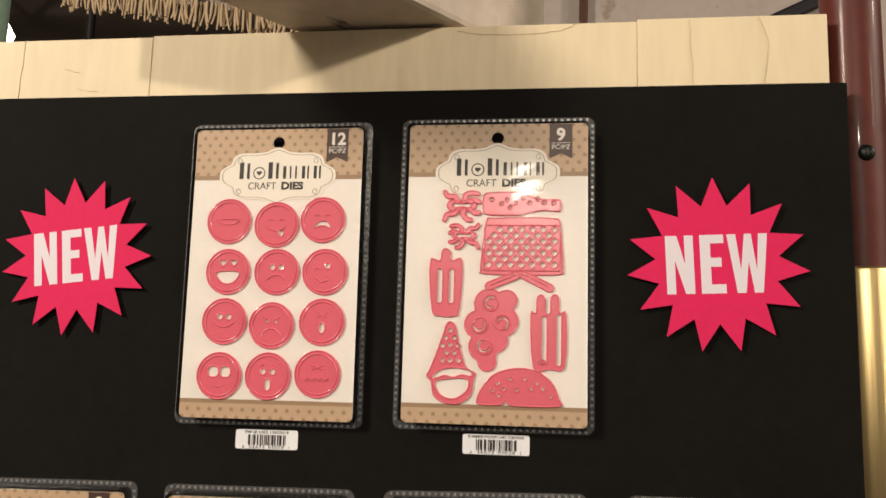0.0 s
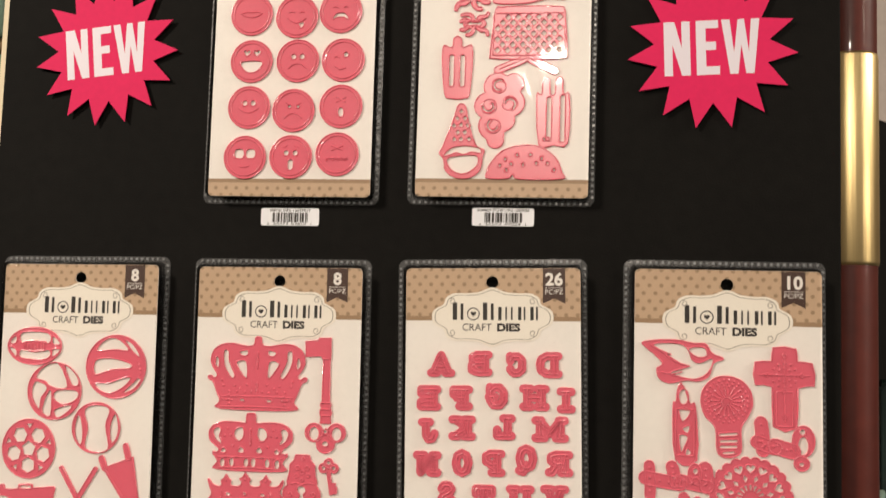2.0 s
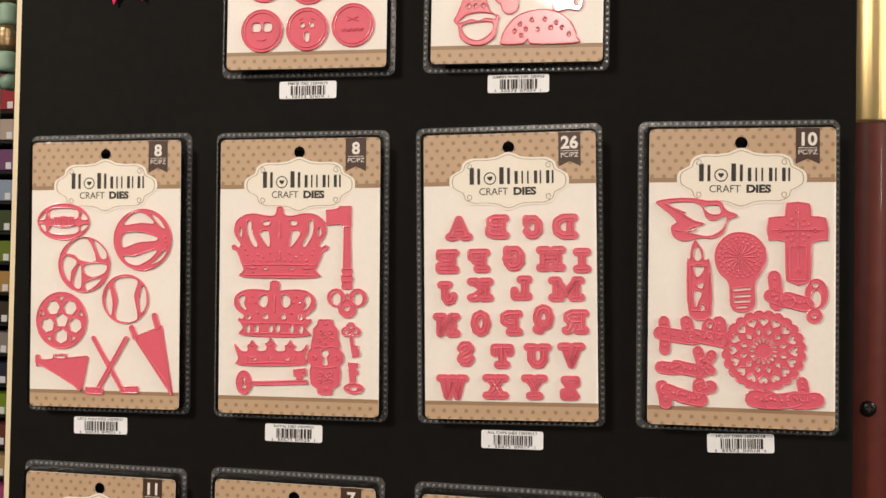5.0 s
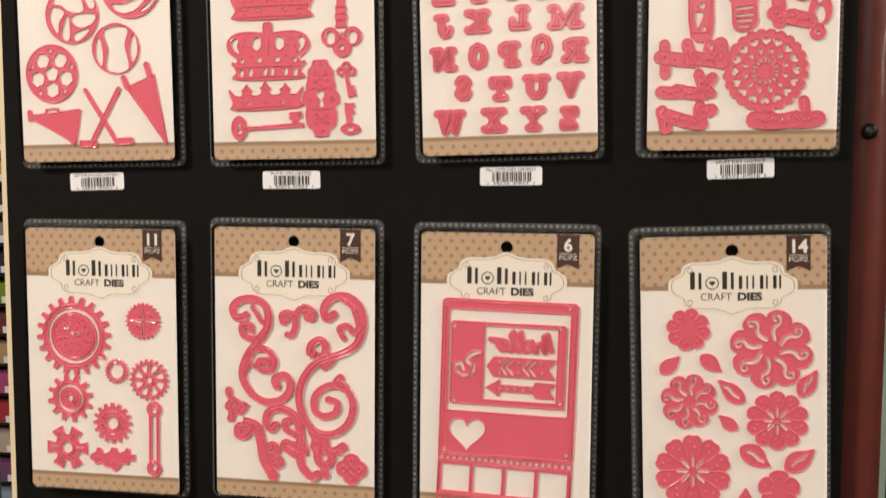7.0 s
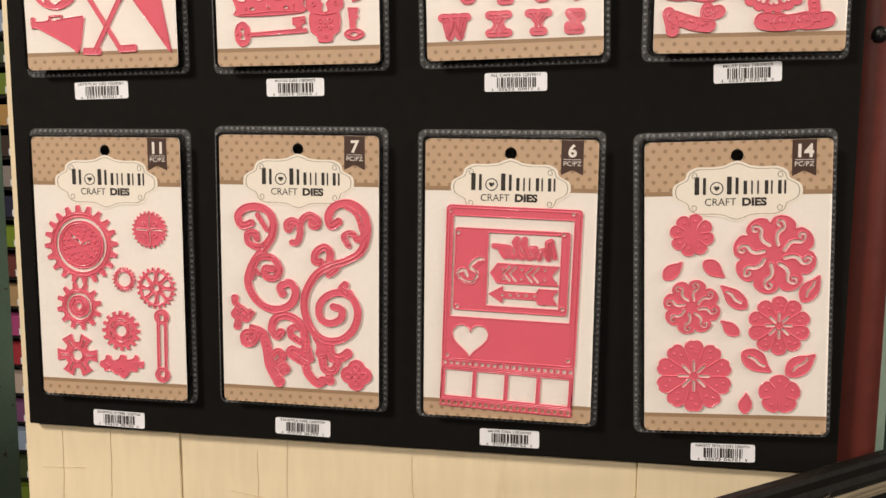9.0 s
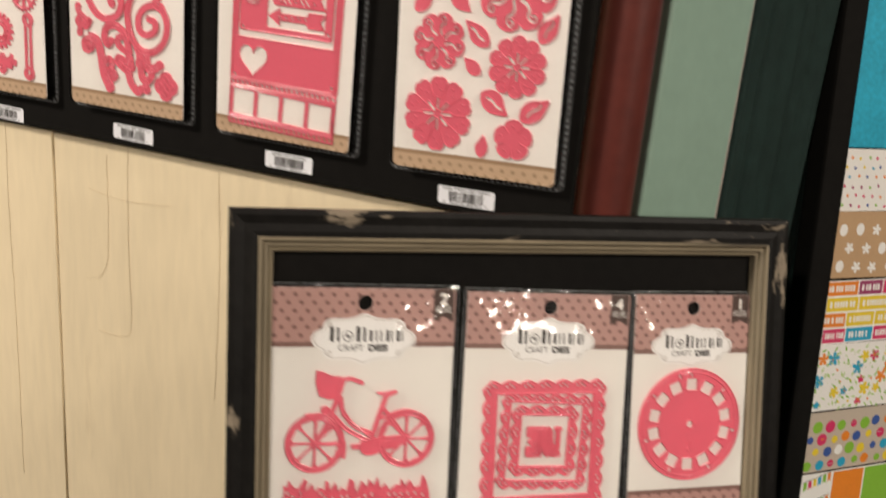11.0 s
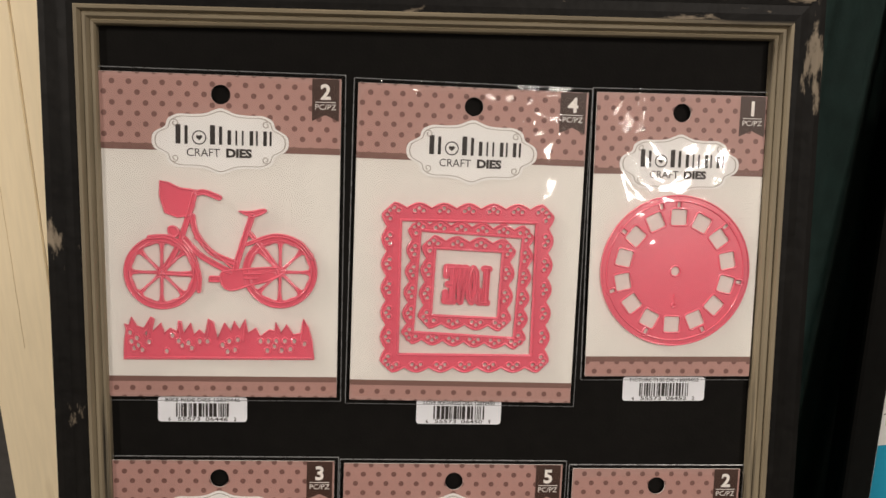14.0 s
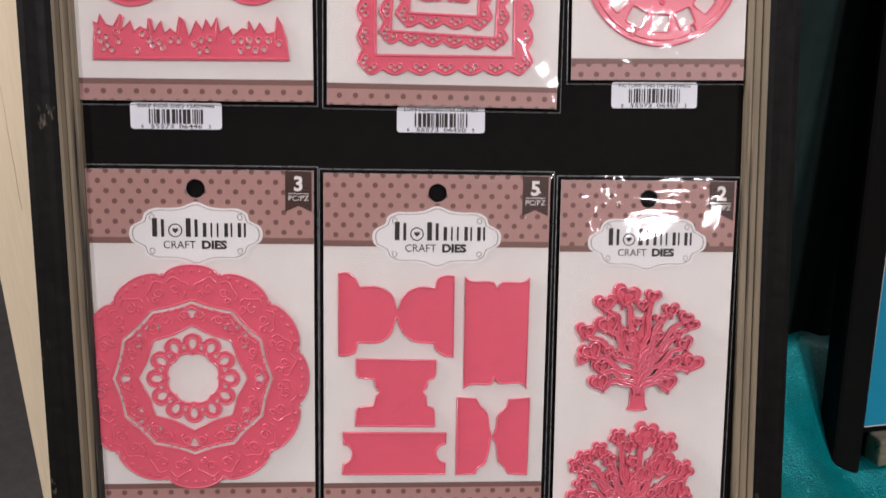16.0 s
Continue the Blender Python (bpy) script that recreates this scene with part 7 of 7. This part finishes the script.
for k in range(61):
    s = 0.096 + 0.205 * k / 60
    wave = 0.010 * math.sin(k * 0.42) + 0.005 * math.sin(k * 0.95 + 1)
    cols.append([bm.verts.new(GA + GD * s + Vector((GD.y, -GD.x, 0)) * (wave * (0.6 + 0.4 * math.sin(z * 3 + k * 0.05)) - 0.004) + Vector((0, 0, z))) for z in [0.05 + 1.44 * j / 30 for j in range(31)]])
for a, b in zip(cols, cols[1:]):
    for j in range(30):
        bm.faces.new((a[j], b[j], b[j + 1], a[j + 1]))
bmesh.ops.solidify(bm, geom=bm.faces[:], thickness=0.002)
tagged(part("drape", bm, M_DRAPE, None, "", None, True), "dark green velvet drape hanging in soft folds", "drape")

M_TEAL = material("teal_glitter_cloth", (0.008, 0.30, 0.32), 0.30, 0.35, vary=0.35, scale=60, bump=0.9, bump_scale=700)
bm = bmesh.new()
FN = Vector((0.619, -0.7476, 0.2405))
FO = Vector((0.3668, -0.0626, 0.9942))
PD = Vector((GD.y, -GD.x, 0))
grid = []
for j in range(71):
    row = []
    for k in range(71):
        p = GA + GD * (-0.05 + 0.55 * j / 70) + PD * (0.012 + 0.55 * k / 70)
        d = p - GA
        zz = 0.684 + 0.014 * noise.noise(p * 9) + 0.012 * noise.noise(p * 22) + 0.085 * math.exp(-((d.dot(PD) / 0.045) ** 2)) + 0.02 * math.sin(14 * d.dot(GD) + 5 * d.dot(PD))
        row.append(bm.verts.new((p.x, p.y, zz)))
    grid.append(row)
for j in range(70):
    for k in range(70):
        quad = (grid[j][k], grid[j][k + 1], grid[j + 1][k + 1], grid[j + 1][k])
        if all((v.co - FO).dot(FN) < -0.014 for v in quad):
            bm.faces.new(quad)
for v in [v for v in bm.verts if not v.link_faces]:
    bm.verts.remove(v)
edge = [e for e in bm.edges if len(e.link_faces) == 1]
out = bmesh.ops.extrude_edge_only(bm, edges=edge)
for v in [g for g in out["geom"] if isinstance(g, bmesh.types.BMVert)]:
    v.co.z = 0.0
bmesh.ops.recalc_face_normals(bm, faces=bm.faces)
tagged(part("teal_cloth", bm, M_TEAL, None, "", None, True), "rumpled teal glitter cloth draped to the floor", "cloth")

# ---- paper display ----
PM = pose(0.514, 0.245, 1.0) @ pose(0, 0, 0, 0, 0, 46) @ pose(0, 0, 0, 84, 0, 0)
stand = thing("paper_display", PM, "black framed display board covered in patterned craft papers", "display")
part("backing", box_bm(0.71, 1.75, 0.012, 0.002, (0.344, -0.13, -0.0085)), M_BLACK, stand)
part("bottom_rail", box_bm(0.67, 0.020, 0.016, 0.002, (0.34, -0.298, 0.008)), M_GREYWOOD, stand, "weathered grey wooden rail")
for x, w in ((-0.0115, 0.023), (0.69, 0.038)):
    part("rail", box_bm(w, 1.76, 0.020, 0.003, (x, -0.13, -0.004)), M_BLACK, stand)
RNG = random.Random(11)
BRIGHT = [(0.6, 0.03, 0.12), (0.75, 0.22, 0.02), (0.75, 0.55, 0.03), (0.22, 0.45, 0.04), (0.02, 0.32, 0.50), (0.04, 0.09, 0.30), (0.30, 0.04, 0.12)]
MB = [material("bright_ink", c, 0.5, vary=0.06) for c in BRIGHT]
MWHITE = material("white_paper", (0.80, 0.78, 0.74), 0.5, vary=0.03)
MTAN = material("tan_paper", (0.48, 0.31, 0.17), 0.5, vary=0.06)
MAQUA = material("aqua_paper", (0.02, 0.36, 0.52), 0.45, vary=0.25, scale=25)
MGREY = material("warm_grey_paper", (0.50, 0.42, 0.34), 0.5, vary=0.05)


def paper(y0, y1, mat, what, z=0.0):
    ob = thing("patterned_paper", PM @ pose(0.165, (y0 + y1) / 2, z, 0, 0, RNG.uniform(-0.5, 0.5)), what, "paper", "papers on the display")
    w, h = 328.0, (y1 - y0) * 1000
    add_mesh("sheet", sheet([rrect((0, 0), w, h, 0.4, 0, 1)], 0.0005, 0), mat, ob)
    return ob, w, h


def motifs(ob, name, w, h, step, draw, mats, fill=1.0):
    """Printed motifs scattered on a sheet, one mesh a colour."""
    bins = {}
    j = 0
    y = -h / 2 + step / 2
    while y < h / 2 - step * 0.3:
        x = -w / 2 + step / 2 + (step / 2 if j % 2 else 0)
        while x < w / 2 - step * 0.3:
            if RNG.random() < fill:
                bins.setdefault(RNG.randrange(len(mats)), []).extend(draw(x + RNG.uniform(-1, 1), y + RNG.uniform(-1, 1)))
            x += step
        y += step * 0.86
        j += 1
    for k, loops in bins.items():
        add_mesh(name, joined([sheet([q], 0.00004, 0.00051 + 0.00001 * k) for q in loops]), mats[k], ob)["kind"] = "stuff"


ob, w, h = paper(0.178, 0.45, MAQUA, "aqua blue paper with tone-on-tone circles")
ob, w, h = paper(0.127, 0.177, MWHITE, "white paper with small coloured dots")
motifs(ob, "dot", w, h, 9, lambda x, y: [circle((x, y), 1.3, 12)], MB)
ob, w, h = paper(0.071, 0.126, MTAN, "tan paper with white shells and stars", 0.0012)
motifs(ob, "motif", w, h, 18, lambda x, y: [petals((x, y), 1.8, 5.0, 5, RNG.uniform(0, 90), 0.9, 6)] if RNG.random() < 0.5 else [circle((x, y), 4.2, 16, 1.2)], [MWHITE])
ob, w, h = paper(0.016, 0.070, MWHITE, "white paper with coloured word strips")
strips = {}
for rowy in range(4):
    x = -w / 2 + 0.5 + 3 * (rowy % 2)
    while x < w / 2 - 40:
        ln = RNG.uniform(22, 38)
        strips.setdefault(RNG.randrange(7), []).append((x + ln / 2, 20.2 - 13.4 * rowy, ln))
        x += ln + 1.5
for k, many in strips.items():
    add_mesh("word_strip", joined([sheet([rrect((x, y), ln, 11.6, 0.4, 0, 1)], 0.00004, 0.00051) for x, y, ln in many]), MB[k], ob)["kind"] = "stuff"
    marks = []
    for x, y, ln in many:
        at = -ln * 0.40
        while at < ln * 0.36:
            step = RNG.uniform(1.4, 2.6)
            marks.append(sheet([rrect((x + at + step / 2, y), step, 5.4, 0.5, 0, 1)], 0.00004, 0.00056))
            at += step + (2.2 if RNG.random() < 0.22 else 0.8)
    add_mesh("word_bar", joined(marks), MWHITE, ob)["kind"] = "stuff"
ob, w, h = paper(-0.043, 0.015, MWHITE, "white paper with bright scattered flowers", 0.0012)
motifs(ob, "leaf", w, h, 7, lambda x, y: [turned(soft([(0, 0), (2.2, 0.9), (5.2, 0), (2.2, -0.9)], True, 3), RNG.uniform(0, 360), (x, y))], [MB[3], material("pale_green_ink", (0.42, 0.58, 0.20), 0.5, vary=0.06)])
motifs(ob, "flower", w, h, 11.5, lambda x, y: [petals((x, y), 2.0, RNG.uniform(3.4, 6.4), 5, RNG.uniform(0, 90), 0.7, 6)], [MB[0], MB[4], MB[1], MB[2], MWHITE], 0.8)
motifs(ob, "flower_heart", w, h, 11.5, lambda x, y: [circle((x, y), 1.2, 10)], [MB[2], MB[1]], 0.6)
ob, w, h = paper(-0.098, -0.044, MGREY, "warm grey paper with round badges")
motifs(ob, "badge", w, h, 13, lambda x, y: [circle((x, y), RNG.choice((3.4, 4.6, 5.4)), 18)], [MB[0], MB[1], MB[2], MB[4], MWHITE, MB[5], MB[3]])
motifs(ob, "badge_mark", w, h, 13, lambda x, y: [rrect((x, y), 4.4, 1.2, 0.3)], [MWHITE, MB[1]], 0.7)
ob, w, h = paper(-0.150, -0.099, MWHITE, "white paper with orange and green picture tiles", 0.0012)
for k in range(9):
    add_mesh("tile", sheet([rrect((-w / 2 + 18 + 36 * k, 0), 34.5, h - 2, 0.3, 0, 1)], 0.00004, 0.00051), (MWHITE, MB[1], MB[3], MWHITE, MB[4], MB[2], MB[1], MWHITE, MB[3])[k], ob)
for r in range(2):
    for k in range(6):
        fx, fy = -w / 2 + 4.5 + 5.2 * k, 18 - 21 * r + 1.2 * k
        add_mesh("bunting", sheet([[(fx, fy), (fx + 3.6, fy + 0.6), (fx + 3.6, fy - 7.5), (fx + 1.8, fy - 5.6), (fx, fy - 8.0)]], 0.00004, 0.00056), MB[(3, 0, 2, 4, 3, 1)[k]], ob)
    add_mesh("string", sheet([stroke([(-w / 2 + 2, 18.5 - 21 * r), (-w / 2 + 18, 21.5 - 21 * r), (-w / 2 + 34, 26 - 21 * r)], 0.5)], 0.00004, 0.00056), M_INK, ob)
ob, w, h = paper(-0.286, -0.151, MWHITE, "white paper with bold upright stripes")
for k in range(12):
    add_mesh("stripe", sheet([rrect((-w / 2 + 14 + 27 * k, 0), 24, h - 2, 0.3, 0, 1)], 0.00004, 0.00051), MB[(4, 1, 0, 3, 5, 2)[k % 6]], ob)
